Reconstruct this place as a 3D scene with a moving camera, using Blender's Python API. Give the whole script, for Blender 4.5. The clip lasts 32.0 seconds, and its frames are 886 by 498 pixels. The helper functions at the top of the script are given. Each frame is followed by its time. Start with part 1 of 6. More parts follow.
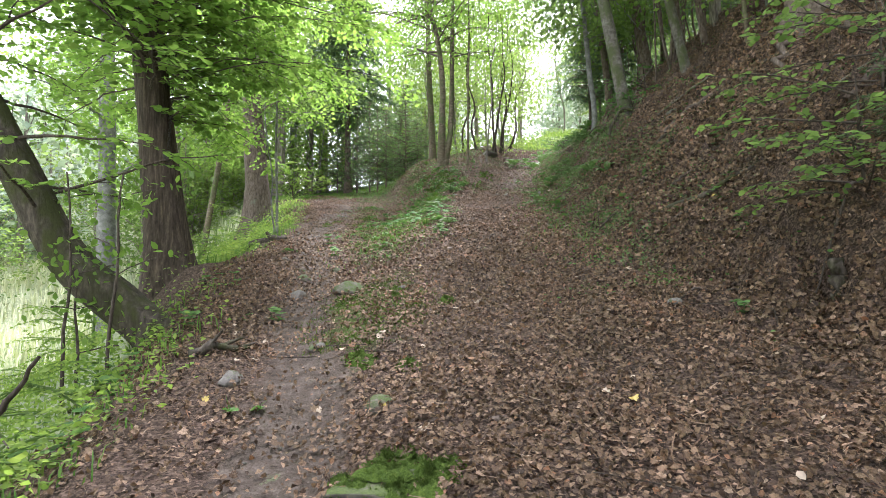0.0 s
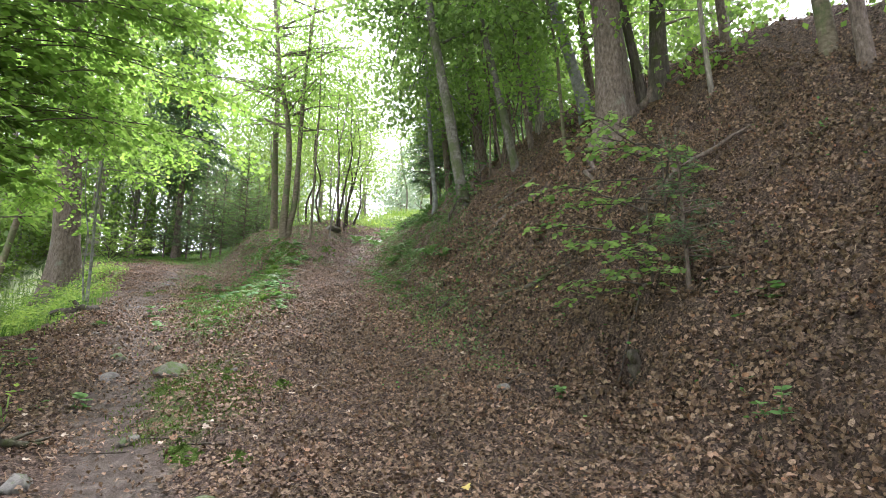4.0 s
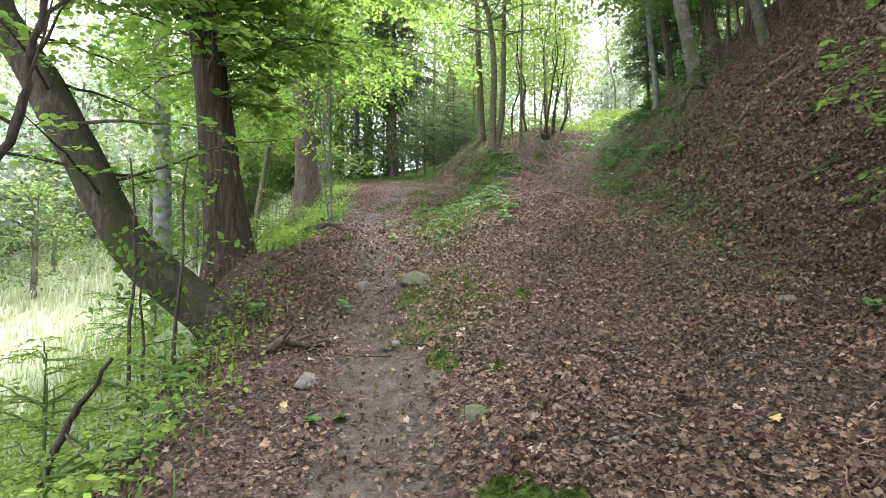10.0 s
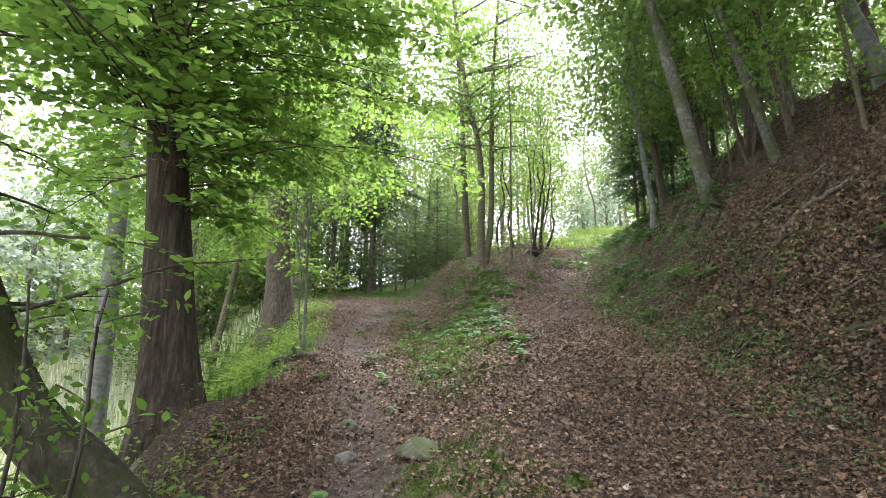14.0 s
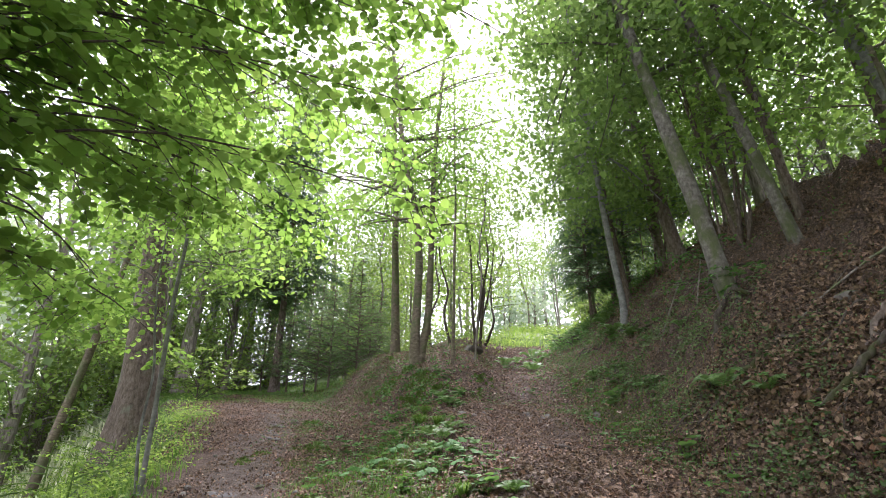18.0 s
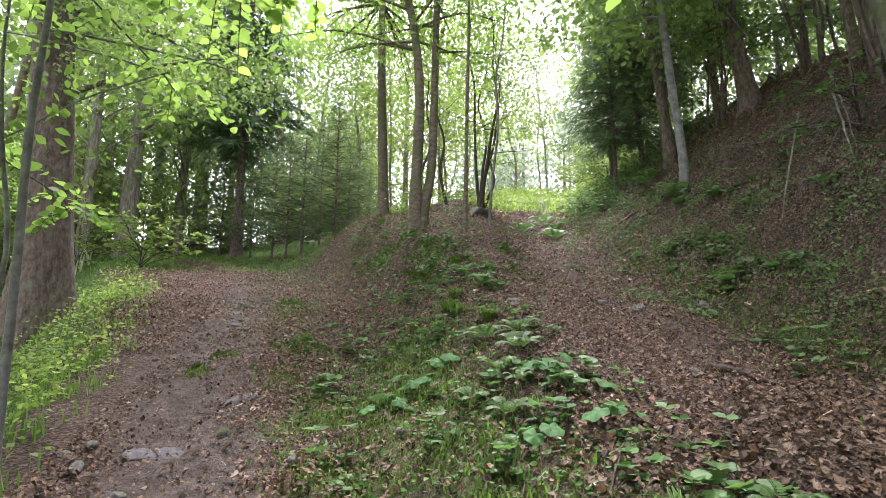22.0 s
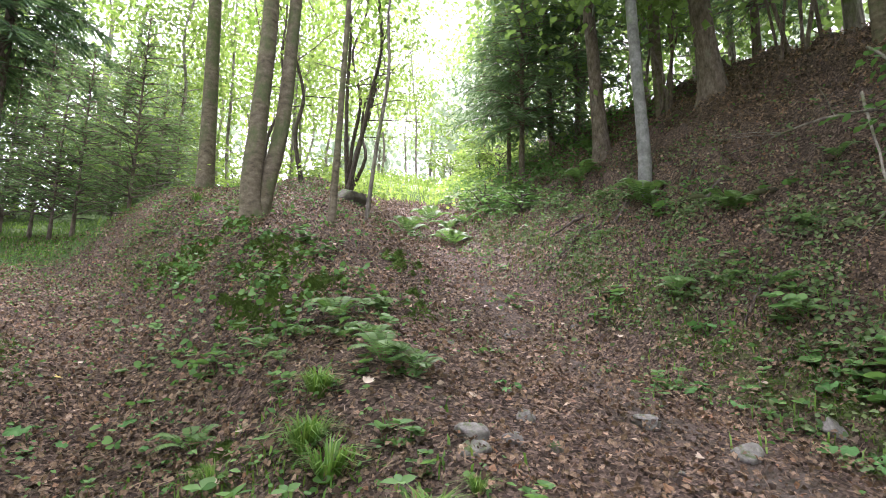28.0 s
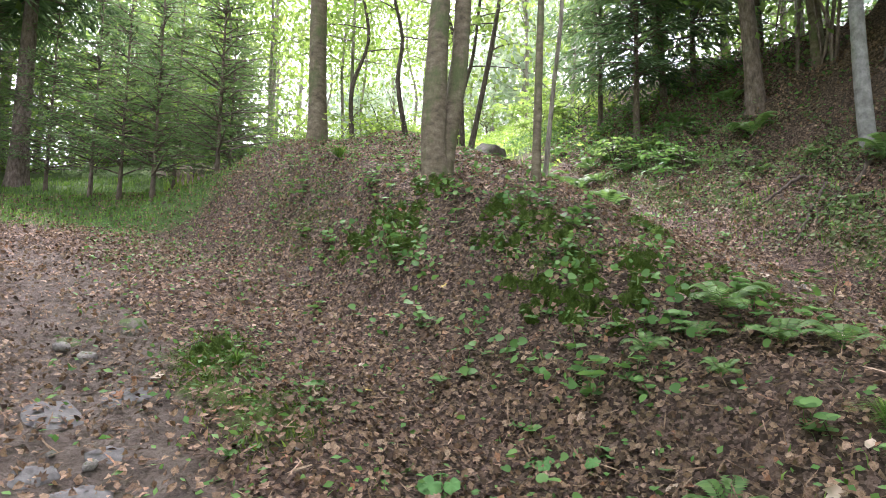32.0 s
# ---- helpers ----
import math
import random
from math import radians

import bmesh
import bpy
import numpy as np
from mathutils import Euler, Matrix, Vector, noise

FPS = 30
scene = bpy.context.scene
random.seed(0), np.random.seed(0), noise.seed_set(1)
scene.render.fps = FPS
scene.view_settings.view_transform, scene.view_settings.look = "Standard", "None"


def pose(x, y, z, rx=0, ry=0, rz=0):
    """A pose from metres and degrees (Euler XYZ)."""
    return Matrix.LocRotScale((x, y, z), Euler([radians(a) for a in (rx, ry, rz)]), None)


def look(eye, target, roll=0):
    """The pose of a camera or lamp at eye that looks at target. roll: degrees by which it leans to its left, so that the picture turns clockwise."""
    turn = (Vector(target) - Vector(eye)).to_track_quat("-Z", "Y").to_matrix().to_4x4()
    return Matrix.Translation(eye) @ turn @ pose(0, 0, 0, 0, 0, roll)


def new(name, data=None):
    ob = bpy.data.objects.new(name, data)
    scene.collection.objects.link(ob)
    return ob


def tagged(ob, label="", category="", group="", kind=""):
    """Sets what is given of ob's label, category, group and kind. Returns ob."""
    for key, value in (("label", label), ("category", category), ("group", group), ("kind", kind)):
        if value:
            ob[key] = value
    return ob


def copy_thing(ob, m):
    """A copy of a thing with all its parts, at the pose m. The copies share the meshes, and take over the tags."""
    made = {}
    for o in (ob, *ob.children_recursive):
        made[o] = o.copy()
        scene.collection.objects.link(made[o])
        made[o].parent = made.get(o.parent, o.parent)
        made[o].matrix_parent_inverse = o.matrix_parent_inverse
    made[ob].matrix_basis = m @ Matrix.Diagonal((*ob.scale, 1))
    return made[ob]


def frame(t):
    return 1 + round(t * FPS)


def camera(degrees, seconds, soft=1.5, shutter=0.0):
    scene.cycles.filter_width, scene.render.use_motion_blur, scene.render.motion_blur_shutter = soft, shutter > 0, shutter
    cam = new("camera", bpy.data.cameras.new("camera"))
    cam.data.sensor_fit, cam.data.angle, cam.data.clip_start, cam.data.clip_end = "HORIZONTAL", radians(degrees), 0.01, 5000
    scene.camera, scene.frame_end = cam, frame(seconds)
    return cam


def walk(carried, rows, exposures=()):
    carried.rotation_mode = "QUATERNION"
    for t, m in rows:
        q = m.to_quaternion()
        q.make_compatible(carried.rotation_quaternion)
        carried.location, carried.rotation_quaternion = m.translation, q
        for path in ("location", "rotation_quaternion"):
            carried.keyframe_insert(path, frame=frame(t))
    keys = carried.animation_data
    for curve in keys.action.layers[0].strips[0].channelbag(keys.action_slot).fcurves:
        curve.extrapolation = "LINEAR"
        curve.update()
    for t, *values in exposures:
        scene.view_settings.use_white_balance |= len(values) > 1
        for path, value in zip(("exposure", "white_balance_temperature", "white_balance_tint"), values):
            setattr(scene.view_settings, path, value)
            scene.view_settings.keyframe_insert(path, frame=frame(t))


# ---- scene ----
EXPOSURE, KELVIN, TINT = 1.76, 5800, 13
SKY_STRENGTH, SKY_CLOUD, SUN_ENERGY = 0.118, 0.65, 3.3
cam = camera(75.7, 32.0, 0.3)
PATH = [
    (0, (-0.025, -0.38, 1.484), (-0.008, 1.613, 1.647), -0.5),
    (0.5, (-0.055, -0.318, 1.532), (0.084, 1.67, 1.703), -0.1),
    (1, (-0.061, -0.36, 1.583), (0.201, 1.614, 1.775), -0.3),
    (1.5, (-0.084, -0.339, 1.621), (0.267, 1.609, 1.902), -0.1),
    (2, (-0.094, -0.319, 1.621), (0.322, 1.596, 2.021), -0.3),
    (2.5, (-0.097, -0.435, 1.623), (0.355, 1.471, 2.026), -0.3),
    (3, (-0.079, -0.517, 1.639), (0.39, 1.384, 2.05), -0.3),
    (3.5, (-0.078, -0.535, 1.603), (0.436, 1.353, 2.014), -0.2),
    (5.5, (-0.196, -0.464, 1.597), (0.439, 1.386, 2.017), 0.2),
    (6, (-0.207, -0.489, 1.589), (0.393, 1.374, 2.0), -0.1),
    (6.5, (-0.235, -0.54, 1.572), (0.348, 1.337, 1.945), 0.0),
    (7, (-0.313, -0.456, 1.574), (0.251, 1.43, 1.928), -0.1),
    (7.5, (-0.449, -0.256, 1.463), (0.025, 1.659, 1.793), 0.2),
    (8, (-0.436, -0.119, 1.462), (-0.042, 1.831, 1.664), -0.1),
    (8.5, (-0.429, -0.023, 1.558), (-0.151, 1.95, 1.729), -0.2),
    (9, (-0.478, 0.014, 1.587), (-0.422, 2.006, 1.755), -0.1),
    (9.5, (-0.455, 0.044, 1.619), (-0.528, 2.036, 1.776), -0.0),
    (10, (-0.431, 0.06, 1.59), (-0.552, 2.054, 1.696), -0.1),
    (10.5, (-0.467, 0.106, 1.607), (-0.608, 2.099, 1.689), 0.1),
    (11, (-0.566, 0.14, 1.676), (-0.726, 2.132, 1.753), 0.2),
    (11.5, (-0.667, 0.127, 1.694), (-0.829, 2.119, 1.772), 0.2),
    (12, (-0.459, 0.323, 1.744), (-0.61, 2.316, 1.821), -0.1),
    (12.5, (-0.271, 0.641, 1.858), (-0.384, 2.635, 1.962), -0.3),
    (13, (-0.394, 0.841, 1.893), (-0.491, 2.829, 2.088), 0.1),
    (13.5, (-0.722, 1.301, 1.965), (-0.803, 3.248, 2.416), 0.2),
    (14, (-0.929, 1.638, 2.096), (-0.951, 3.577, 2.585), 0.2),
    (14.5, (-0.973, 2.128, 2.241), (-0.921, 4.044, 2.813), -0.1),
    (15, (-0.988, 2.49, 2.381), (-0.901, 4.361, 3.081), -0.2),
    (15.5, (-1.055, 3.04, 2.508), (-0.939, 4.844, 3.364), -0.2),
    (17.5, (-1.179, 4.718, 2.724), (-0.937, 6.504, 3.59), 0.1),
    (18, (-1.259, 5.044, 2.794), (-1.002, 6.853, 3.608), 0.1),
    (18.5, (-1.217, 5.54, 2.796), (-0.94, 7.402, 3.473), -0.2),
    (19, (-1.284, 5.93, 2.945), (-0.993, 7.86, 3.381), -0.1),
    (19.5, (-1.692, 6.375, 2.998), (-1.4, 8.318, 3.371), 0.1),
    (20, (-1.777, 6.738, 3.132), (-1.472, 8.679, 3.508), 0.1),
    (20.5, (-1.766, 7.333, 3.225), (-1.405, 9.255, 3.644), -0.1),
    (21, (-1.781, 7.744, 3.33), (-1.404, 9.668, 3.728), 0.0),
    (21.5, (-1.767, 8.185, 3.526), (-1.368, 10.104, 3.922), 0.1),
    (22, (-1.787, 8.387, 3.547), (-1.373, 10.31, 3.91), 0.2),
    (22.5, (-1.754, 8.742, 3.554), (-1.326, 10.683, 3.777), 0.1),
    (23, (-1.669, 8.942, 3.77), (-1.225, 10.884, 3.953), 0.1),
    (23.5, (-1.738, 9.283, 3.869), (-1.232, 11.199, 4.139), 0.2),
    (24, (-1.719, 9.458, 3.876), (-1.149, 11.351, 4.183), 0.2),
    (24.5, (-1.547, 9.783, 3.886), (-0.913, 11.651, 4.216), 0.1),
    (25, (-1.355, 10.091, 3.945), (-0.65, 11.941, 4.228), -0.1),
    (25.5, (-1.363, 10.404, 3.968), (-0.588, 12.237, 4.169), 0.2),
    (27.5, (-0.923, 12.018, 4.474), (-0.012, 13.774, 4.766), 1.4),
    (28, (-1.002, 12.327, 4.575), (-0.092, 14.078, 4.897), 1.5),
    (28.5, (-0.942, 12.571, 4.595), (-0.035, 14.329, 4.888), 1.3),
    (29, (-0.825, 12.895, 4.721), (0.09, 14.658, 4.954), 1.2),
    (29.5, (-0.959, 13.217, 4.725), (-0.031, 14.978, 4.918), 1.3),
    (30, (-1.283, 13.601, 4.824), (-0.338, 15.356, 4.99), 1.5),
    (30.5, (-1.577, 13.971, 4.769), (-0.623, 15.721, 4.932), 1.5),
    (31, (-2.079, 14.239, 4.887), (-1.107, 15.98, 5.043), 1.4),
    (31.5, (-2.447, 14.321, 4.844), (-1.464, 16.055, 5.009), 1.3),
    (32, (-2.89, 14.564, 4.774), (-1.896, 16.291, 4.948), 1.3),
]
EXPOSE = [(0.0, 0.58, 10), (8.0, 0.58, 10), (12.0, 0.42, 10), (15.0, 0.26, 14), (19.0, 0.22, 17), (22.0, 0.34, 18), (25.0, 0.6, 18), (28.0, 0.84, 18), (32.0, 0.9, 16)]
walk(cam, [(t, look(eye, target, roll)) for t, eye, target, roll in PATH], [(t, EXPOSURE + e, KELVIN, TINT + tint) for t, e, tint in EXPOSE])

# ---- sky and light: a bright overcast day ----
world = bpy.data.worlds.new("overcast_sky")
scene.world = world
world.use_nodes = True
wn, wl = world.node_tree.nodes, world.node_tree.links
sky = wn.new("ShaderNodeTexSky")
sky.sky_type, sky.sun_disc = "NISHITA", False
sky.sun_elevation, sky.sun_rotation = radians(62), radians(14)
sky.dust_density, sky.air_density, sky.ozone_density = 6.0, 1.0, 0.6
cloud = wn.new("ShaderNodeMix")
cloud.data_type = "RGBA"
cloud.inputs["Factor"].default_value = SKY_CLOUD
cloud.inputs["B"].default_value = (10.2, 10.2, 9.5, 1)
wl.new(sky.outputs["Color"], cloud.inputs["A"])
wl.new(cloud.outputs["Result"], wn["Background"].inputs["Color"])
wn["Background"].inputs["Strength"].default_value = SKY_STRENGTH

sun_data = bpy.data.lights.new("sun", "SUN")
sun_data.energy, sun_data.angle, sun_data.color = SUN_ENERGY, radians(14), (1.0, 0.95, 0.87)
sun = new("sun", sun_data)
sun.matrix_world = look((0, 0, 60), (-60 * 0.12, -60 * 0.48, 60 - 60 * 0.95))

# ---- materials ----
def material(name, rough=0.8, spec=0.3):
    mat = bpy.data.materials.new(name)
    mat.use_nodes = True
    n, l = mat.node_tree.nodes, mat.node_tree.links
    shader = n["Principled BSDF"]
    shader.inputs["Roughness"].default_value = rough
    shader.inputs["Specular IOR Level"].default_value = spec
    return mat, n, l, shader


def ramp(n, stops):
    node = n.new("ShaderNodeValToRGB")
    els = node.color_ramp.elements
    while len(els) < len(stops):
        els.new(0.5)
    for el, (p, c) in zip(els, stops):
        el.position, el.color = p, (*c, 1)
    return node


def coords(n, l, kind="Object", scale=(1, 1, 1)):
    tc, mp = n.new("ShaderNodeTexCoord"), n.new("ShaderNodeMapping")
    mp.inputs["Scale"].default_value = scale
    l.new(tc.outputs[kind], mp.inputs["Vector"])
    return mp.outputs["Vector"]


def noise_tex(n, l, vec, scale, detail=5, rough=0.6):
    t = n.new("ShaderNodeTexNoise")
    t.inputs["Scale"].default_value, t.inputs["Detail"].default_value, t.inputs["Roughness"].default_value = scale, detail, rough
    l.new(vec, t.inputs["Vector"])
    return t.outputs["Fac"]


def mix_rgb(n, l, fac, a, b, mode="MIX"):
    m = n.new("ShaderNodeMix")
    m.data_type, m.blend_type = "RGBA", mode
    for key, v in (("Factor", fac), ("A", a), ("B", b)):
        if hasattr(v, "is_linked"):
            l.new(v, m.inputs[key])
        else:
            m.inputs[key].default_value = v if key == "Factor" else (*v, 1)
    return m.outputs["Result"]


def bump(n, l, shader, height, strength=0.5, dist=0.02):
    b = n.new("ShaderNodeBump")
    b.inputs["Strength"].default_value, b.inputs["Distance"].default_value = strength, dist
    l.new(height, b.inputs["Height"])
    l.new(b.outputs["Normal"], shader.inputs["Normal"])


def bark_material(name, dark, mid, light, ridge=(14, 14, 1.6), lichen=None, lichen_at=0.6, strength=0.7):
    mat, n, l, sh = material(name, 0.88, 0.2)
    v = coords(n, l, "Object", ridge)
    v2 = coords(n, l, "Object", (1, 1, 0.6))
    f1 = noise_tex(n, l, v, 1.6, 7, 0.65)
    f2 = noise_tex(n, l, v2, 3.0, 6, 0.6)
    r = ramp(n, [(0.3, dark), (0.5, mid), (0.72, light)])
    l.new(f1, r.inputs["Fac"])
    col = r.outputs["Color"]
    if lichen:
        lr = ramp(n, [(lichen_at - 0.08, (0, 0, 0)), (lichen_at + 0.05, (1, 1, 1))])
        l.new(f2, lr.inputs["Fac"])
        col = mix_rgb(n, l, lr.outputs["Color"], col, lichen)
    fine = noise_tex(n, l, v2, 40, 4, 0.7)
    fr = ramp(n, [(0.3, (0.72, 0.72, 0.72)), (0.7, (1.15, 1.15, 1.15))])
    l.new(fine, fr.inputs["Fac"])
    col = mix_rgb(n, l, 0.8, col, fr.outputs["Color"], "MULTIPLY")
    l.new(col, sh.inputs["Base Color"])
    bump(n, l, sh, f1, strength, 0.03)
    return mat


def leaf_material(name, stops, trans=0.42, gloss=0.25, rough=0.5, mottled=False):
    """Leaf green that varies from leaf to leaf, with light shining through."""
    mat, n, l, sh = material(name, rough, gloss)
    geo = n.new("ShaderNodeNewGeometry")
    r = ramp(n, stops)
    l.new(geo.outputs["Random Per Island"], r.inputs["Fac"])
    v = coords(n, l, "Object")
    f = noise_tex(n, l, v, 1.1, 3)
    fr = ramp(n, [(0.3, (0.72, 0.76, 0.7)), (0.7, (1.2, 1.16, 1.1))])
    l.new(f, fr.inputs["Fac"])
    col = mix_rgb(n, l, 1.0, r.outputs["Color"], fr.outputs["Color"], "MULTIPLY")
    if mottled:
        # stains, veins and crumpled relief of dead leaves
        f2 = noise_tex(n, l, v, 75, 6, 0.75)
        fr2 = ramp(n, [(0.32, (0.42, 0.40, 0.38)), (0.5, (0.95, 0.95, 0.95)), (0.72, (1.45, 1.42, 1.38))])
        l.new(f2, fr2.inputs["Fac"])
        col = mix_rgb(n, l, 1.0, col, fr2.outputs["Color"], "MULTIPLY")
        bump(n, l, sh, f2, 0.9, 0.012)
    l.new(col, sh.inputs["Base Color"])
    tr = n.new("ShaderNodeBsdfTranslucent")
    warm = mix_rgb(n, l, 1.0, col, (1.35, 1.32, 1.0), "MULTIPLY")
    l.new(warm, tr.inputs["Color"])
    ms = n.new("ShaderNodeMixShader")
    ms.inputs["Fac"].default_value = trans
    l.new(sh.outputs["BSDF"], ms.inputs[1])
    l.new(tr.outputs["BSDF"], ms.inputs[2])
    l.new(ms.outputs["Shader"], n["Material Output"].inputs["Surface"])
    return mat


BARK_DARK = bark_material("bark_ridged_brown", (0.02, 0.016, 0.012), (0.062, 0.048, 0.036), (0.14, 0.11, 0.083), (13, 13, 1.3), (0.10, 0.115, 0.06), 0.72, 1.0)
BARK_GREY = bark_material("bark_smooth_grey", (0.058, 0.047, 0.032), (0.125, 0.104, 0.073), (0.205, 0.175, 0.125), (5, 5, 9), (0.085, 0.10, 0.045), 0.57, 0.35)
BARK_PALE = bark_material("bark_pale_grey", (0.085, 0.085, 0.08), (0.165, 0.165, 0.155), (0.26, 0.262, 0.255), (4, 4, 5), (0.14, 0.17, 0.10), 0.66, 0.25)
BARK_BROWN = bark_material("bark_scaly_brown", (0.05, 0.038, 0.030), (0.115, 0.09, 0.072), (0.20, 0.165, 0.14), (12, 12, 5), (0.15, 0.16, 0.12), 0.68, 0.8)
BARK_MOSSY = bark_material("bark_mossy_dark", (0.02, 0.017, 0.013), (0.062, 0.052, 0.041), (0.125, 0.105, 0.085), (11, 11, 3), (0.045, 0.05, 0.018), 0.54, 0.8)
BARK_TWIG = bark_material("bark_twig", (0.03, 0.024, 0.018), (0.07, 0.056, 0.045), (0.13, 0.11, 0.09), (20, 20, 6), None, 0.6, 0.4)
BARK_MOTTLED = bark_material("bark_mottled_grey", (0.05, 0.046, 0.038), (0.12, 0.112, 0.095), (0.21, 0.20, 0.175), (9, 9, 7), (0.075, 0.088, 0.04), 0.56, 0.5)
BARK_ASH = bark_material("bark_fissured_grey", (0.06, 0.052, 0.042), (0.17, 0.15, 0.125), (0.30, 0.275, 0.235), (10, 10, 2.0), (0.10, 0.12, 0.05), 0.6, 0.8)

LEAF_LIME = leaf_material("leaf_fresh_green", [(0.0, (0.11, 0.20, 0.042)), (0.5, (0.145, 0.25, 0.056)), (1.0, (0.19, 0.30, 0.075))], 0.68)
LEAF_MID = leaf_material("leaf_mid_green", [(0.0, (0.088, 0.155, 0.045)), (0.5, (0.12, 0.195, 0.06)), (1.0, (0.155, 0.24, 0.078))], 0.64)
LEAF_HERB = leaf_material("leaf_herb_green", [(0.0, (0.055, 0.125, 0.035)), (0.5, (0.08, 0.17, 0.05)), (1.0, (0.125, 0.23, 0.07))], 0.38, 0.15)
LEAF_BROAD = leaf_material("leaf_broad_green", [(0.0, (0.055, 0.14, 0.045)), (1.0, (0.095, 0.20, 0.07))], 0.28, 0.1, 0.65)
WEED = leaf_material("grey_green_weeds", [(0.0, (0.07, 0.115, 0.05)), (0.5, (0.11, 0.16, 0.07)), (1.0, (0.16, 0.21, 0.10))], 0.3, 0.12)
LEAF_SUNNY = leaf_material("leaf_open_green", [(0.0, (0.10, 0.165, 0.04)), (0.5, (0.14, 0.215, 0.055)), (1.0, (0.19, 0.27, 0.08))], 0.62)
LEAF_SLOPE = leaf_material("leaf_slope_shrubs", [(0.0, (0.13, 0.22, 0.04)), (0.5, (0.18, 0.28, 0.06)), (1.0, (0.25, 0.35, 0.09))], 0.6)
NEEDLE = leaf_material("spruce_needles", [(0.0, (0.06, 0.11, 0.06)), (0.5, (0.09, 0.15, 0.078)), (1.0, (0.12, 0.19, 0.10))], 0.42, 0.2)
NEEDLE_SOFT = leaf_material("young_fir_needles", [(0.0, (0.075, 0.125, 0.06)), (0.5, (0.10, 0.165, 0.075)), (1.0, (0.14, 0.21, 0.10))], 0.5, 0.15)
# distance haze mixed into the leaf colour: paler, bluer green
LEAF_HAZED = leaf_material("leaf_hazed_woods", [(0.0, (0.18, 0.25, 0.20)), (0.5, (0.24, 0.31, 0.25)), (1.0, (0.31, 0.38, 0.31))], 0.4)
# grass colour whitened to stand in for glaring sunlight on the open meadow
MEADOW_SUNLIT = leaf_material("meadow_grass_sunlit", [(0.0, (0.34, 0.39, 0.23)), (0.5, (0.46, 0.50, 0.34)), (1.0, (0.60, 0.62, 0.48))], 0.2)
GRASS = leaf_material("grass_blades", [(0.0, (0.06, 0.14, 0.022)), (0.5, (0.10, 0.20, 0.035)), (1.0, (0.17, 0.26, 0.06))], 0.38)
FERN = leaf_material("fern_green", [(0.0, (0.065, 0.135, 0.04)), (1.0, (0.115, 0.20, 0.06))], 0.4)
LITTER = leaf_material("dry_leaves", [(0.0, (0.032, 0.020, 0.014)), (0.3, (0.11, 0.071, 0.046)), (0.6, (0.163, 0.109, 0.071)), (0.85, (0.232, 0.16, 0.108)), (0.93, (0.26, 0.182, 0.135)), (0.94, (0.22, 0.11, 0.06)), (0.97, (0.25, 0.16, 0.105)), (1.0, (0.36, 0.275, 0.21))], 0.1, 0.22, 0.6, True)
YELLOW_LEAF = leaf_material("yellowed_leaf", [(0.0, (0.45, 0.33, 0.06)), (1.0, (0.5, 0.42, 0.16))], 0.2)
PALE_LEAF = leaf_material("pale_dead_leaf", [(0.0, (0.27, 0.21, 0.155)), (1.0, (0.38, 0.32, 0.26))], 0.1)


def stone_material(name, a, b, c, mossy=0.0):
    mat, n, l, sh = material(name, 0.85, 0.25)
    v = coords(n, l, "Object")
    f = noise_tex(n, l, v, 7, 8, 0.65)
    r = ramp(n, [(0.3, a), (0.52, b), (0.75, c)])
    l.new(f, r.inputs["Fac"])
    col = r.outputs["Color"]
    if mossy:
        f2 = noise_tex(n, l, v, 4.5, 5, 0.6)
        geo = n.new("ShaderNodeNewGeometry")
        sep = n.new("ShaderNodeSeparateXYZ")
        l.new(geo.outputs["Normal"], sep.inputs[0])
        m = n.new("ShaderNodeMath")
        m.operation = "MULTIPLY_ADD"
        l.new(sep.outputs["Z"], m.inputs[0])
        m.inputs[1].default_value = 0.35
        l.new(f2, m.inputs[2])
        mr = ramp(n, [(0.8 - mossy * 0.3, (0, 0, 0)), (1.0 - mossy * 0.3, (1, 1, 1))])
        l.new(m.outputs[0], mr.inputs["Fac"])
        green = ramp(n, [(0.3, (0.025, 0.042, 0.012)), (0.7, (0.07, 0.10, 0.022))])
        f3 = noise_tex(n, l, v, 60, 3)
        l.new(f3, green.inputs["Fac"])
        col = mix_rgb(n, l, mr.outputs["Color"], col, green.outputs["Color"])
    l.new(col, sh.inputs["Base Color"])
    f4 = noise_tex(n, l, v, 28, 6, 0.7)
    bump(n, l, sh, f4, 0.6, 0.012)
    return mat


STONE = stone_material("grey_stone", (0.085, 0.077, 0.07), (0.145, 0.135, 0.122), (0.22, 0.208, 0.19), 0.15)
SLATE = stone_material("dark_slate", (0.06, 0.058, 0.055), (0.10, 0.097, 0.093), (0.15, 0.145, 0.14))
STONE_MOSS = stone_material("mossy_stone", (0.06, 0.052, 0.044), (0.105, 0.094, 0.08), (0.165, 0.15, 0.13), 0.6)


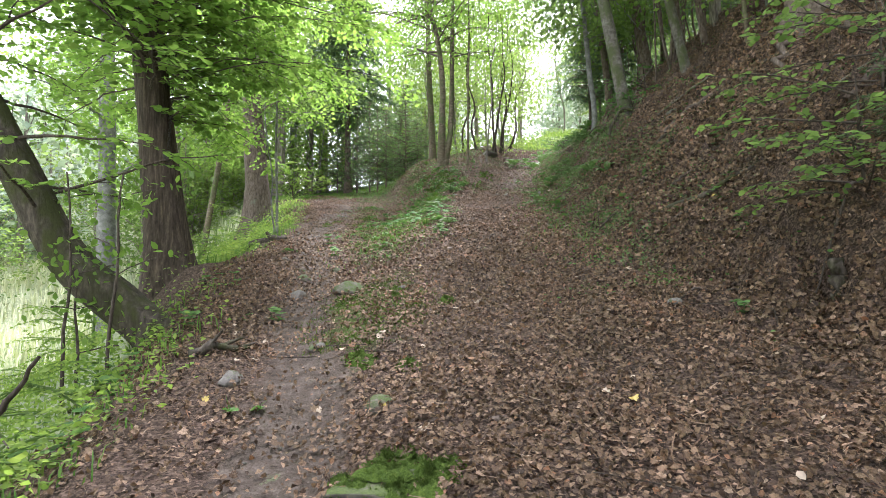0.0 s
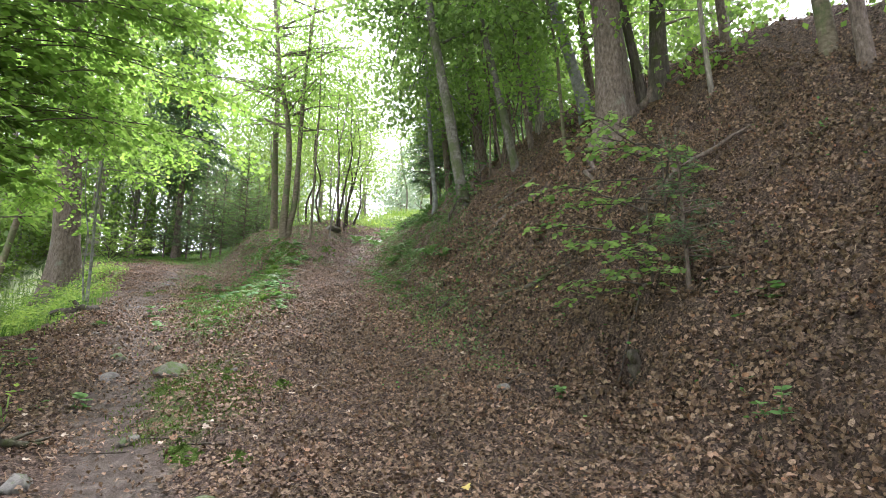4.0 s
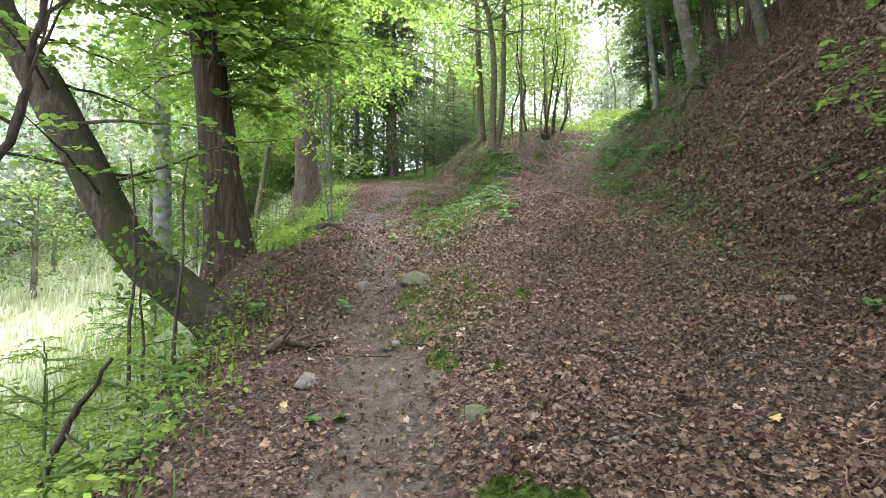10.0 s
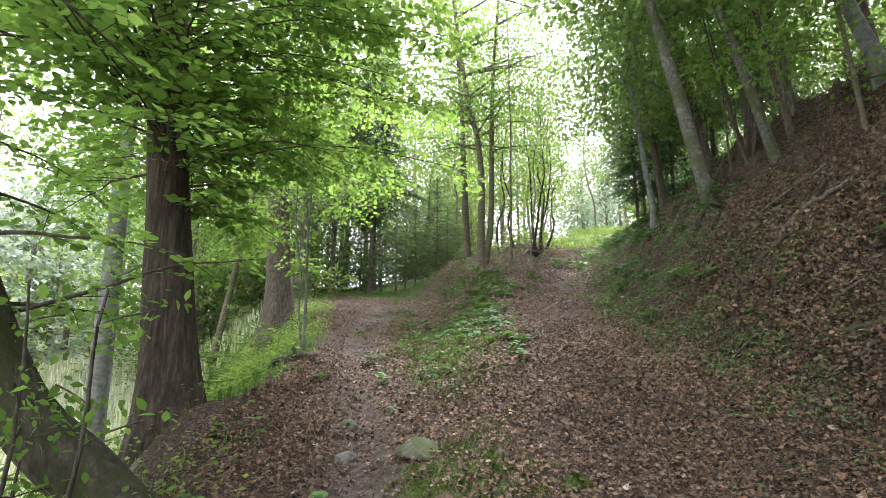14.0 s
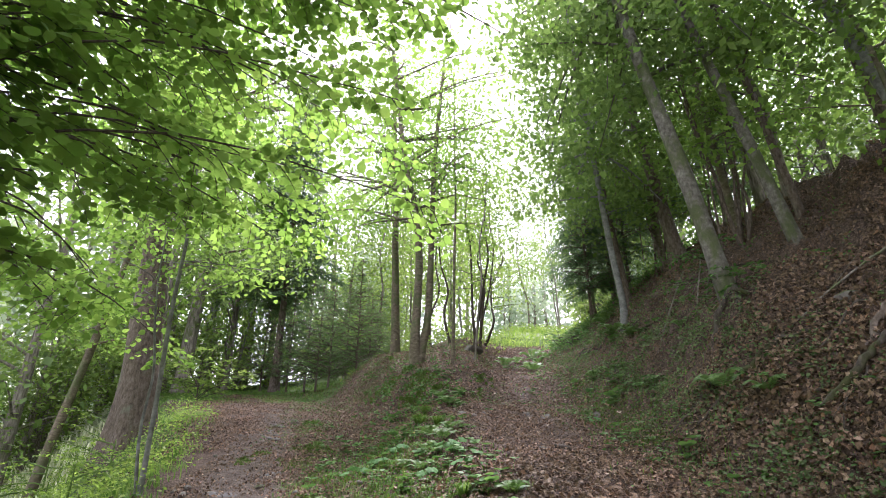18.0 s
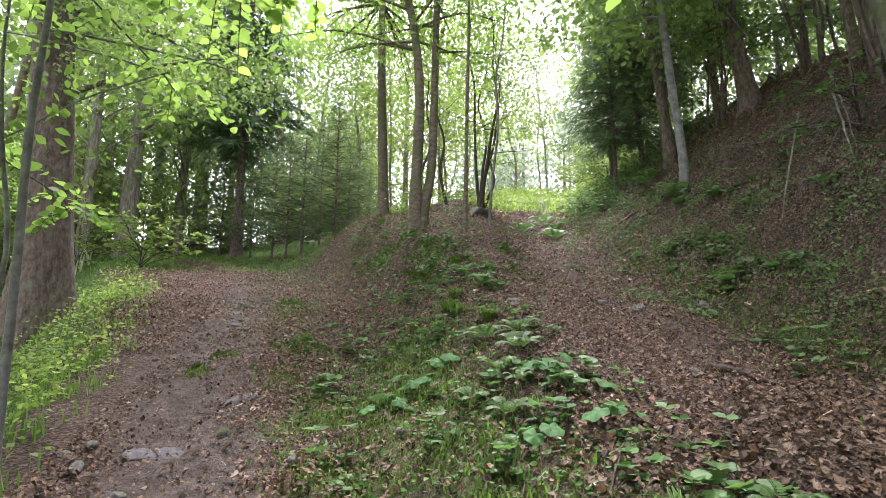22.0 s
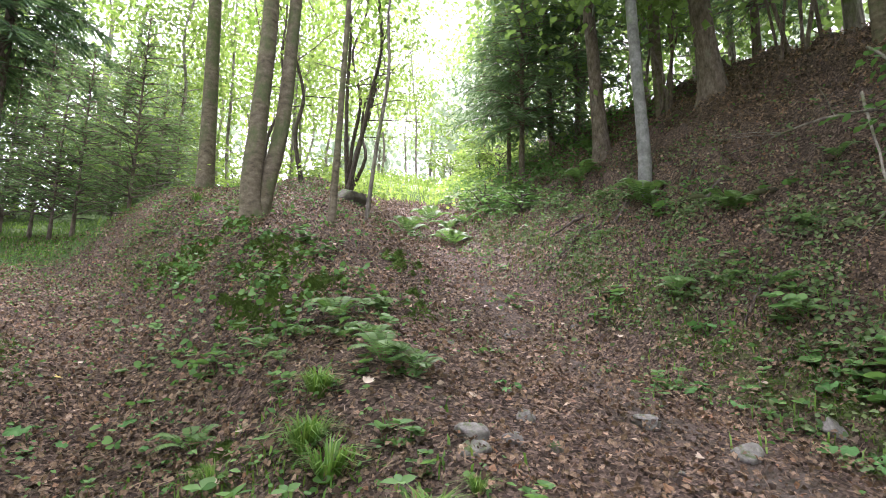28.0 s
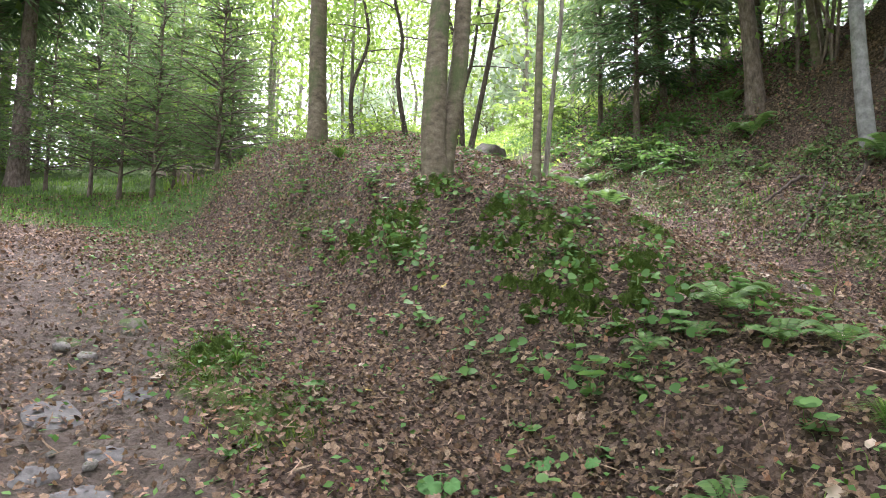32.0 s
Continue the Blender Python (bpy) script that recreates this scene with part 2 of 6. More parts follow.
def moss_material():
    mat, n, l, sh = material("moss", 0.95, 0.1)
    v = coords(n, l, "Object")
    f = noise_tex(n, l, v, 9, 6, 0.7)
    f2 = noise_tex(n, l, v, 75, 5, 0.7)
    r = ramp(n, [(0.28, (0.035, 0.06, 0.015)), (0.5, (0.085, 0.14, 0.026)), (0.75, (0.16, 0.215, 0.05))])
    l.new(f, r.inputs["Fac"])
    fr = ramp(n, [(0.3, (0.4, 0.45, 0.35)), (0.7, (1.25, 1.25, 1.1))])
    l.new(f2, fr.inputs["Fac"])
    l.new(mix_rgb(n, l, 1.0, r.outputs["Color"], fr.outputs["Color"], "MULTIPLY"), sh.inputs["Base Color"])
    bump(n, l, sh, f2, 1.0, 0.02)
    return mat


MOSS = moss_material()
MOSS_TUFT = leaf_material("moss_tufts", [(0.0, (0.032, 0.062, 0.012)), (0.5, (0.07, 0.12, 0.02)), (1.0, (0.125, 0.175, 0.035))], 0.25, 0.1, 0.85)


def ground_material():
    """Forest soil under the leaves; worn trail, moss and meadow follow the masks stored on the ground."""
    mat, n, l, sh = material("forest_soil", 0.92, 0.15)
    v = coords(n, l, "Object")
    big = noise_tex(n, l, v, 0.9, 6, 0.6)
    mid = noise_tex(n, l, v, 7, 8, 0.7)
    fine = noise_tex(n, l, v, 55, 5, 0.7)
    soil = ramp(n, [(0.3, (0.028, 0.020, 0.015)), (0.5, (0.066, 0.048, 0.037)), (0.75, (0.12, 0.092, 0.072))])
    l.new(mid, soil.inputs["Fac"])
    vor = n.new("ShaderNodeTexVoronoi")
    vor.inputs["Scale"].default_value = 55
    l.new(v, vor.inputs["Vector"])
    cell = n.new("ShaderNodeSeparateColor")
    l.new(vor.outputs["Color"], cell.inputs[0])
    dead = ramp(n, [(0.0, (0.034, 0.024, 0.018)), (0.4, (0.085, 0.059, 0.044)), (0.75, (0.155, 0.11, 0.083)), (1.0, (0.24, 0.178, 0.136))])
    l.new(cell.outputs[0], dead.inputs["Fac"])
    col = mix_rgb(n, l, 0.8, soil.outputs["Color"], dead.outputs["Color"])
    trail = ramp(n, [(0.28, (0.055, 0.043, 0.034)), (0.5, (0.118, 0.096, 0.078)), (0.6, (0.155, 0.128, 0.105)), (0.8, (0.22, 0.188, 0.157))])
    l.new(mid, trail.inputs["Fac"])
    green = ramp(n, [(0.3, (0.045, 0.065, 0.02)), (0.55, (0.09, 0.13, 0.03)), (0.8, (0.15, 0.20, 0.05))])
    l.new(mid, green.inputs["Fac"])
    turf = ramp(n, [(0.3, (0.05, 0.085, 0.025)), (0.55, (0.085, 0.135, 0.04)), (0.8, (0.13, 0.18, 0.06))])
    l.new(mid, turf.inputs["Fac"])
    # open ground with the sun's glare painted in as a whitish green
    mead_sunlit = ramp(n, [(0.3, (0.28, 0.33, 0.18)), (0.55, (0.40, 0.44, 0.28)), (0.8, (0.52, 0.55, 0.40))])
    l.new(mid, mead_sunlit.inputs["Fac"])

    speck = n.new("ShaderNodeMath")
    speck.operation = "ADD"
    l.new(noise_tex(n, l, v, 3.2, 8, 0.75), speck.inputs[0])
    l.new(big, speck.inputs[1])
    half = n.new("ShaderNodeMath")
    half.operation = "MULTIPLY_ADD"
    l.new(speck.outputs[0], half.inputs[0])
    half.inputs[1].default_value, half.inputs[2].default_value = 1.1, -0.6
    patch = half.outputs[0]

    def mask(name):
        a = n.new("ShaderNodeAttribute")
        a.attribute_name = name
        m = n.new("ShaderNodeMath")
        m.operation = "MULTIPLY_ADD"
        l.new(a.outputs["Fac"], m.inputs[0])
        m.inputs[1].default_value = 1.0
        sub = n.new("ShaderNodeMath")
        sub.operation = "SUBTRACT"
        l.new(patch, sub.inputs[0])
        sub.inputs[1].default_value = 0.5
        l.new(sub.outputs[0], m.inputs[2])
        r = ramp(n, [(0.38, (0, 0, 0)), (0.62, (1, 1, 1))])
        l.new(m.outputs[0], r.inputs["Fac"])
        return r.outputs["Color"]

    col = mix_rgb(n, l, mask("worn"), col, trail.outputs["Color"])
    col = mix_rgb(n, l, mask("mossy"), col, green.outputs["Color"])
    col = mix_rgb(n, l, mask("turf"), col, turf.outputs["Color"])
    col = mix_rgb(n, l, mask("grassy"), col, mead_sunlit.outputs["Color"])
    fr = ramp(n, [(0.3, (0.65, 0.65, 0.65)), (0.7, (1.2, 1.2, 1.2))])
    l.new(fine, fr.inputs["Fac"])
    l.new(mix_rgb(n, l, 0.9, col, fr.outputs["Color"], "MULTIPLY"), sh.inputs["Base Color"])
    add = n.new("ShaderNodeMath")
    add.operation = "ADD"
    l.new(mid, add.inputs[0])
    l.new(fine, add.inputs[1])
    bump(n, l, sh, add.outputs[0], 1.0, 0.05)
    return mat


SOIL = ground_material()
CHAIN, _n, _l, _s = material("rusty_dark_metal", 0.5, 0.5)
_s.inputs["Metallic"].default_value = 0.8
_s.inputs["Base Color"].default_value = (0.06, 0.055, 0.05, 1)

# ---- mesh tools ----
rng = np.random.default_rng(7)


def mesh_of(name, verts, faces, mat, smooth=True):
    """A mesh from arrays of vertices and of triangles or quads."""
    verts = np.asarray(verts, np.float32).reshape(-1, 3)
    lists = [np.asarray(f, np.int32) for f in (faces if isinstance(faces, list) else [faces]) if len(f)]
    me = bpy.data.meshes.new(name)
    sizes = np.concatenate([np.full(len(f), f.shape[1], np.int32) for f in lists])
    flat = np.concatenate([f.ravel() for f in lists])
    me.vertices.add(len(verts))
    me.vertices.foreach_set("co", verts.ravel())
    me.loops.add(len(flat))
    me.loops.foreach_set("vertex_index", flat)
    me.polygons.add(len(sizes))
    me.polygons.foreach_set("loop_start", np.concatenate(([0], np.cumsum(sizes)[:-1])).astype(np.int32))
    me.polygons.foreach_set("use_smooth", np.full(len(sizes), smooth))
    me.materials.append(mat)
    me.update(calc_edges=True)
    return me


def part(name, me, parent, label=""):
    ob = new(name, me)
    ob.parent = parent
    if label:
        ob["label"] = label
    return ob


class Bag:
    """Collects pieces of one mesh."""

    def __init__(self):
        self.v, self.f3, self.f4, self.n = [], [], [], 0

    def add(self, v, f):
        f = np.asarray(f) + self.n
        (self.f3 if f.shape[1] == 3 else self.f4).append(f)
        self.v.append(np.asarray(v).reshape(-1, 3))
        self.n += len(self.v[-1])

    def mesh(self, name, mat, smooth=True):
        fs = [np.concatenate(f) for f in (self.f3, self.f4) if f]
        return mesh_of(name, np.concatenate(self.v), fs, mat, smooth)


def spline(points, n):
    """Smooth curve through points, n samples."""
    p = np.asarray(points, float)
    if len(p) < 3:
        return p[0] + (p[-1] - p[0]) * np.linspace(0, 1, n)[:, None]
    q = np.vstack([2 * p[0] - p[1], p, 2 * p[-1] - p[-2]])
    out = []
    for s in np.linspace(0, len(p) - 1 - 1e-9, n):
        i, t = int(s), s - int(s)
        a, b, c, d = q[i], q[i + 1], q[i + 2], q[i + 3]
        out.append(0.5 * (2 * b + (c - a) * t + (2 * a - 5 * b + 4 * c - d) * t * t + (3 * b - a - 3 * c + d) * t ** 3))
    return np.array(out)


def tube(points, radii, sides, wobble=None):
    p = np.asarray(points, float)
    tang = np.gradient(p, axis=0)
    tang /= np.linalg.norm(tang, axis=1)[:, None] + 1e-9
    ref = np.array([1.0, 0, 0]) if abs(tang[0][0]) < 0.8 else np.array([0, 1.0, 0])
    a = np.cross(tang, ref)
    a /= np.linalg.norm(a, axis=1)[:, None] + 1e-9
    b = np.cross(tang, a)
    ang = np.linspace(0, 2 * math.pi, sides, endpoint=False)
    r = np.asarray(radii, float)[:, None] * np.ones(sides)
    if wobble is not None:
        r = r * wobble(np.arange(len(p))[:, None], ang[None, :])
    v = p[:, None, :] + r[:, :, None] * (a[:, None, :] * np.cos(ang)[None, :, None] + b[:, None, :] * np.sin(ang)[None, :, None])
    k = len(p)
    i, j = np.meshgrid(np.arange(k - 1), np.arange(sides), indexing="ij")
    j2 = (j + 1) % sides
    f = np.stack([i * sides + j, i * sides + j2, (i + 1) * sides + j2, (i + 1) * sides + j], -1).reshape(-1, 4)
    return v.reshape(-1, 3), f


# leaf outlines: x across, y along, z up; fans round a middle point
def leaf_shape(kind):
    if kind == "round":
        ring = [(0, 0), (-0.36, 0.12), (-0.46, 0.48), (-0.22, 0.86), (0, 1.0), (0.22, 0.86), (0.46, 0.48), (0.36, 0.12)]
    elif kind == "heart":
        ring = [(0, 0.08), (-0.22, -0.06), (-0.47, 0.1), (-0.52, 0.42), (-0.36, 0.76), (0, 1.0), (0.36, 0.76), (0.52, 0.42), (0.47, 0.1), (0.22, -0.06)]
    elif kind == "maple":
        ring = [(0, 0), (-0.3, 0.04), (-0.5, 0.3), (-0.3, 0.42), (-0.34, 0.74), (-0.12, 0.66), (0, 1.0), (0.12, 0.66), (0.34, 0.74), (0.3, 0.42), (0.5, 0.3), (0.3, 0.04)]
    elif kind == "oval":
        ring = [(0, 0), (-0.27, 0.32), (-0.22, 0.68), (0, 1.0), (0.22, 0.68), (0.27, 0.32)]
    elif kind == "leaf4":
        ring = [(0, 0), (-0.27, 0.5), (0, 1.0), (0.27, 0.5)]
    elif kind == "diamond":
        return np.array([(0, 0, 0), (-0.34, 0.48, 0.07), (0, 1.0, 0), (0.34, 0.48, 0.07)]), np.array([(0, 2, 1), (0, 3, 2)])
    v = [(0, 0.5, 0.0)] + [(x, y, 0.16 * abs(x) - 0.1 * (y - 0.5) ** 2) for x, y in ring]
    m = len(ring)
    return np.array(v), np.array([(0, 1 + (i + 1) % m, 1 + i) for i in range(m)])


SHAPES = {k: leaf_shape(k) for k in ("round", "heart", "maple", "oval", "leaf4", "diamond")}


def unit(a):
    return a / (np.linalg.norm(a, axis=-1, keepdims=True) + 1e-9)


def leaves(bag, pos, along, normal, size, kind, curl=0.0):
    """Leaves at pos that point along, facing normal."""
    tv, tf = SHAPES[kind]
    y = unit(along)
    x = unit(np.cross(y, normal))
    z = np.cross(x, y)
    t = np.broadcast_to(tv, (len(pos), *tv.shape)).copy()
    if np.any(curl):
        c = np.asarray(curl).reshape(-1, 1) * np.ones((len(pos), 1))
        t[:, :, 2] += c * (t[:, :, 0] ** 2 * 1.6 + (t[:, :, 1] - 0.5) ** 2 * 0.9)
    s = np.asarray(size).reshape(-1, 1, 1) * np.ones((len(pos), 1, 1))
    v = pos[:, None, :] + s * (t[:, :, 0:1] * x[:, None, :] + t[:, :, 1:2] * y[:, None, :] + t[:, :, 2:3] * z[:, None, :])
    f = tf[None] + (np.arange(len(pos)) * len(tv))[:, None, None]
    bag.add(v.reshape(-1, 3), f.reshape(-1, tf.shape[1]))


# ---- the ground ----
def lerp_at(y, ys, vs):
    return np.interp(y, ys, vs)


def ease(a, b, v):
    s = np.clip((v - a) / (b - a), 0, 1)
    return s * s * (3 - 2 * s)


def path_x(y):
    return lerp_at(y, (-8, 0, 5, 9, 14, 18, 21.3, 25.2, 28.3, 33, 45, 70), (0.8, 0.8, 0.7, 1.0, 1.6, 2.4, 3.2, 4.95, 6.3, 9.2, 15, 28))


def path_z(y):
    return lerp_at(y, (-12, -0.4, 4, 6.5, 9.5, 12, 14.2, 16.6, 18.2, 21.3, 25.2, 28.3, 29.5, 33, 38, 45, 80, 200), (-2.4, -0.12, 0.78, 1.45, 2.5, 3.3, 4.0, 4.63, 5.3, 6.4, 7.85, 8.9, 9.25, 10.9, 12.3, 13.2, 15, 20))


def trail_x(y):
    return lerp_at(y, (-8, 0, 3, 6, 9, 12, 15, 18, 20.6, 24, 29.5, 41), (-0.6, -0.7, -0.9, -1.5, -2.0, -2.6, -3.0, -3.0, -3.3, -4.5, -7.0, -10.5))


def trail_z(y):
    return lerp_at(y, (-12, -0.4, 4, 5.7, 8.3, 11.8, 14.9, 17.8, 19.5, 20.6, 23, 29.5, 41, 80, 200), (-2.5, -0.2, 0.7, 1.1, 1.83, 2.72, 3.4, 4.17, 4.58, 4.9, 5.48, 6.8, 9.2, 13, 22))


def edge_x(y):
    return lerp_at(y, (-8, 0, 4, 6, 8, 12, 15, 20, 25, 30, 41, 80), (-1.6, -1.7, -2.25, -2.7, -3.45, -3.65, -4.0, -5.0, -7.5, -10, -14, -24))


def meadow_z(y):
    return lerp_at(y, (-30, 0, 10, 20, 30, 40, 80, 200), (-2.4, -1.7, -1.0, 1.2, 4.2, 7.2, 12, 22))


def land(x, y):
    """Height of the ground, without its small bumps."""
    xp, zp = path_x(y), path_z(y)
    low = lerp_at(y, (0, 10, 15, 17, 18, 19.3, 20.6, 22, 24, 30, 41), (-1.2, -1.5, -1.4, -1.3, -1.4, -1.5, -1.75, -2.2, -3.2, -6.6, -9.5))
    high = lerp_at(y, (0, 10, 15, 17, 18, 19.3, 20.6, 22, 24, 30, 41), (0.3, 0.2, 0.4, 0.6, 0.45, 0.2, -0.1, -0.4, -0.5, 2.2, 6))
    z = trail_z(y) + (zp - trail_z(y)) * ease(low, high, x)
    # the mound between the trail and the hollow way
    ridge = lerp_at(y, (15, 18, 19.4, 20.5, 22, 24, 27, 31), (0, 0.08, 0.34, 0.42, 0.42, 0.42, 0.35, 0))
    mid = lerp_at(y, (16, 19.5, 22, 26, 30), (0.9, 1.3, 1.7, 2.4, 4.0))
    z = z + ridge * np.exp(-((x - mid) / np.where(x < mid, 1.5, 0.8)) ** 2)
    # behind the beeches the mound runs out level
    z = z - ease(2.6, 6.0, xp - x) * ease(low, high, x) * 0.34 * np.clip(y - 23.2, 0, 5)
    u = x - xp
    z = z + 0.13 * np.clip(u - 0.2, 0, 2.2) * ease(14, 9, y)
    foot = lerp_at(y, (-8, 0, 5, 7, 9, 10.6, 12, 13.5, 15.5, 17, 40), (2.9, 2.75, 2.5, 1.95, 1.6, 1.5, 0.95, 1.0, 0.68, 0.5, 0.5))
    d = np.maximum(u - foot, 0)
    top = lerp_at(y, (-8, 8, 16, 25, 33, 45), (7.0, 6.2, 4.6, 3.4, 2.2, 0.6))
    rise = lerp_at(y, (12, 16, 20, 26), (0.98, 0.95, 0.78, 0.72)) * d - 0.2 * (1 - np.exp(-d / 0.5))
    over = np.maximum(rise - top, 0)
    z = z + np.minimum(rise, top) + 0.25 * over + 0.12 * np.exp(-((rise - top) / 0.8) ** 2)
    # soil held up by the roots of the leaning trees and of the stout tree on the drop
    z = z + 0.3 * np.exp(-((x - 4.5) / 0.7) ** 2 - ((y - 12.9) / 1.0) ** 2)
    e = np.maximum(edge_x(y) - x, 0)
    fall = z - np.maximum(0.72 * e - 0.14 * (1 - np.exp(-e / 0.3)), 0)
    base = meadow_z(y) + 0.02 * e
    k = 0.5
    z = np.where(e > 0, np.maximum(fall, base) + k * np.exp(-np.abs(fall - base) / k) * 0.3 * ease(0, 1.5, e), z)
    z = z + 0.3 * np.exp(-((x + 3.8) / 0.5) ** 2 - ((y - 8.1) / 0.8) ** 2)
    z = z + 0.45 * np.exp(-((x + 5.6) / 0.9) ** 2 - ((y - 17.8) / 1.2) ** 2)
    # far hillside across the valley
    z = z + 0.42 * np.maximum(-30 - x, 0) * np.exp(-np.maximum(-90 - x, 0) / 60)
    return z


def fbm(x, y, scale, seed):
    """Cheap smooth noise from a few turned sine waves."""
    g = np.random.default_rng(seed)
    out = 0
    amp = 1.0
    for k in range(4):
        for _ in range(3):
            a, ph = g.uniform(0, 2 * math.pi, 2)
            w = 2 ** k / scale * g.uniform(0.8, 1.3)
            out = out + amp * np.sin((x * math.cos(a) + y * math.sin(a)) * w * 2 * math.pi + ph)
        amp *= 0.55
    return out / 4.5


def bank_share(x, y):
    return ease(0.6, 2.4, x - path_x(y) - 0.6)


def ledge_share(x, y):
    return ease(-0.3, 0.2, fbm(x, y, 3.6, 14)) * ease(30, 24, y)


def height(x, y):
    x, y = np.asarray(x, float), np.asarray(y, float)
    near = np.exp(-((x / 30) ** 2))
    z = land(x, y) + near * 0.028 * fbm(x, y, 0.9, 3) + near * 0.05 * fbm(x, y, 3.1, 4)
    z = z + bank_share(x, y) * near * (0.13 * fbm(x, y * 0.6, 2.2, 5) + 0.05 * fbm(x, y, 0.7, 6))
    # ledges that run along the bank, and lumps under the moss
    ph = 1.15 * (x - path_x(y)) + 0.9 * fbm(x, y * 0.7, 3.4, 8) + 0.12 * y
    saw = ph - np.floor(ph)
    z = z + bank_share(x, y) * near * ledge_share(x, y) * 0.62 * (saw * ease(1.0, 0.78, saw) - 0.4)
    z = z + near * 0.2 * mossy_mask(x, y) * np.abs(fbm(x, y, 0.7, 12))
    z = z + bank_share(x, y) * near * (0.22 * np.abs(fbm(x, y, 1.5, 15)) + 0.19 * np.abs(fbm(x, y * 0.7, 0.7, 16)) - 0.16)
    z = z + 0.035 * np.abs(fbm(x, y, 0.5, 17)) * worn_mask(x, y)
    # shallow rut of the worn trail
    z = z - 0.06 * np.exp(-((x - trail_x(y)) / 0.38) ** 2) * (y < 24)
    return z


def worn_mask(x, y):
    w = 0.95 * np.exp(-((x - trail_x(y)) / (0.42 + 0.18 * ease(8, 13, y))) ** 2) * ease(28, 18, y)
    w = w + 0.55 * np.exp(-((x - path_x(y)) / 0.45) ** 2) * ease(11, 14, y) * ease(30, 26, y)
    return np.clip(w, 0, 1)


def strip_mask(x, y):
    """The green strip between the trail and the leaf-covered way."""
    c = lerp_at(y, (4, 7, 10, 13, 17), (-0.55, -0.75, -0.85, -1.0, -0.7))
    return np.exp(-((x - c) / 0.7) ** 2) * ease(8.0, 10.5, y) * ease(16.5, 14.5, y)


def mossy_mask(x, y):
    m = 0.65 * strip_mask(x, y)
    m = m + 0.8 * np.exp(-(((x + 0.75) / 0.7) ** 2 + ((y - 6.3) / 1.6) ** 2))
    m = m + 0.75 * np.exp(-(((x - 0.05) / 0.45) ** 2 + ((y - 17.75) / 0.8) ** 2)) * np.clip(0.4 + 1.8 * fbm(x, y, 0.4, 61), 0, 1.2)
    m = m + 0.7 * np.exp(-(((x + 0.5) / 0.25) ** 2 + ((y - 19.5) / 0.45) ** 2)) + 0.7 * np.exp(-(((x + 2.27) / 0.3) ** 2 + ((y - 18.3) / 0.5) ** 2))
    m = m + 0.45 * np.exp(-(((x + 1.0) / 0.6) ** 2 + ((y - 21.4) / 1.4) ** 2)) + 0.55 * np.exp(-(((x - trail_x(y) - 0.9) / 0.4) ** 2)) * ease(8, 11, y) * ease(20, 18, y) * np.clip(0.6 + fbm(x, y, 1.4, 13), 0, 1.3)
    return np.clip(m + 0.5 * np.exp(-((x - path_x(y) - 1.2) / 0.5) ** 2) * ease(9, 13, y), 0, 1)


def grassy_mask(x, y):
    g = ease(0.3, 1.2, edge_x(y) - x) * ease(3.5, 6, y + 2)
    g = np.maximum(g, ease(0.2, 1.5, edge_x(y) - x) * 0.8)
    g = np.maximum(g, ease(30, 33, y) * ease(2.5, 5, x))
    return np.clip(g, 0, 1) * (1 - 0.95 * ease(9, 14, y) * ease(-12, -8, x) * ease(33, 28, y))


def turf_mask(x, y):
    """Short green grass: the fir flat, the trail edges and the crest."""
    g = ease(22.3, 24.3, y + 0.35 * np.sin(2.1 * x)) * ease(0.4, -0.8, x + 0.9 + 0.12 * (y - 24))
    g = g * (1 - 0.85 * np.exp(-((x - trail_x(y)) / 0.35) ** 2))
    g = np.maximum(g, ease(26, 28.5, y) * ease(3.0, 1.0, np.abs(x - path_x(y) + 0.5) - 2.5) * (1 - 0.8 * np.exp(-((x - path_x(y)) / 0.4) ** 2) * ease(31, 29, y)))
    g = np.maximum(g, ease(-0.1, 0.8, edge_x(y) - x) * ease(8, 11, y))
    g = np.maximum(g, ease(32, 35, y) * ease(5, 2.5, x))
    return np.clip(g, 0, 1)


def axis(spans):
    out = []
    for a, b, step in spans:
        out.append(np.arange(a, b, step))
    return np.concatenate(out + [[spans[-1][1]]])


gx = axis([(-400, -120, 40), (-120, -30, 8), (-30, -9, 1.0), (-9, -5, 0.3), (-5, 9, 0.11), (9, 16, 0.5), (16, 40, 3), (40, 120, 10), (120, 400, 40)])
gy = axis([(-300, -40, 30), (-40, -4, 2.5), (-4, 0, 0.3), (0, 27, 0.11), (27, 45, 0.5), (45, 90, 3), (90, 400, 25)])
GX, GY = np.meshgrid(gx, gy, indexing="xy")
GZ = height(GX, GY)
cols = len(gx)
ii, jj = np.meshgrid(np.arange(len(gy) - 1), np.arange(cols - 1), indexing="ij")
gf = np.stack([ii * cols + jj, ii * cols + jj + 1, (ii + 1) * cols + jj + 1, (ii + 1) * cols + jj], -1).reshape(-1, 4)
ground_mesh = mesh_of("ground", np.stack([GX, GY, GZ], -1), gf, SOIL)
for name, fn in (("worn", worn_mask), ("mossy", mossy_mask), ("turf", turf_mask), ("grassy", grassy_mask)):
    ground_mesh.attributes.new(name, "FLOAT", "POINT").data.foreach_set("value", fn(GX, GY).astype(np.float32).ravel())
ground = tagged(new("ground", ground_mesh), "sloping forest floor of brown soil, worn trail and moss", "ground", kind="structure")


def slope_normal(x, y):
    e = 0.06
    dx = (height(x + e, y) - height(x - e, y)) / (2 * e)
    dy = (height(x, y + e) - height(x, y - e)) / (2 * e)
    return unit(np.stack([-dx, -dy, np.ones_like(dx)], -1))


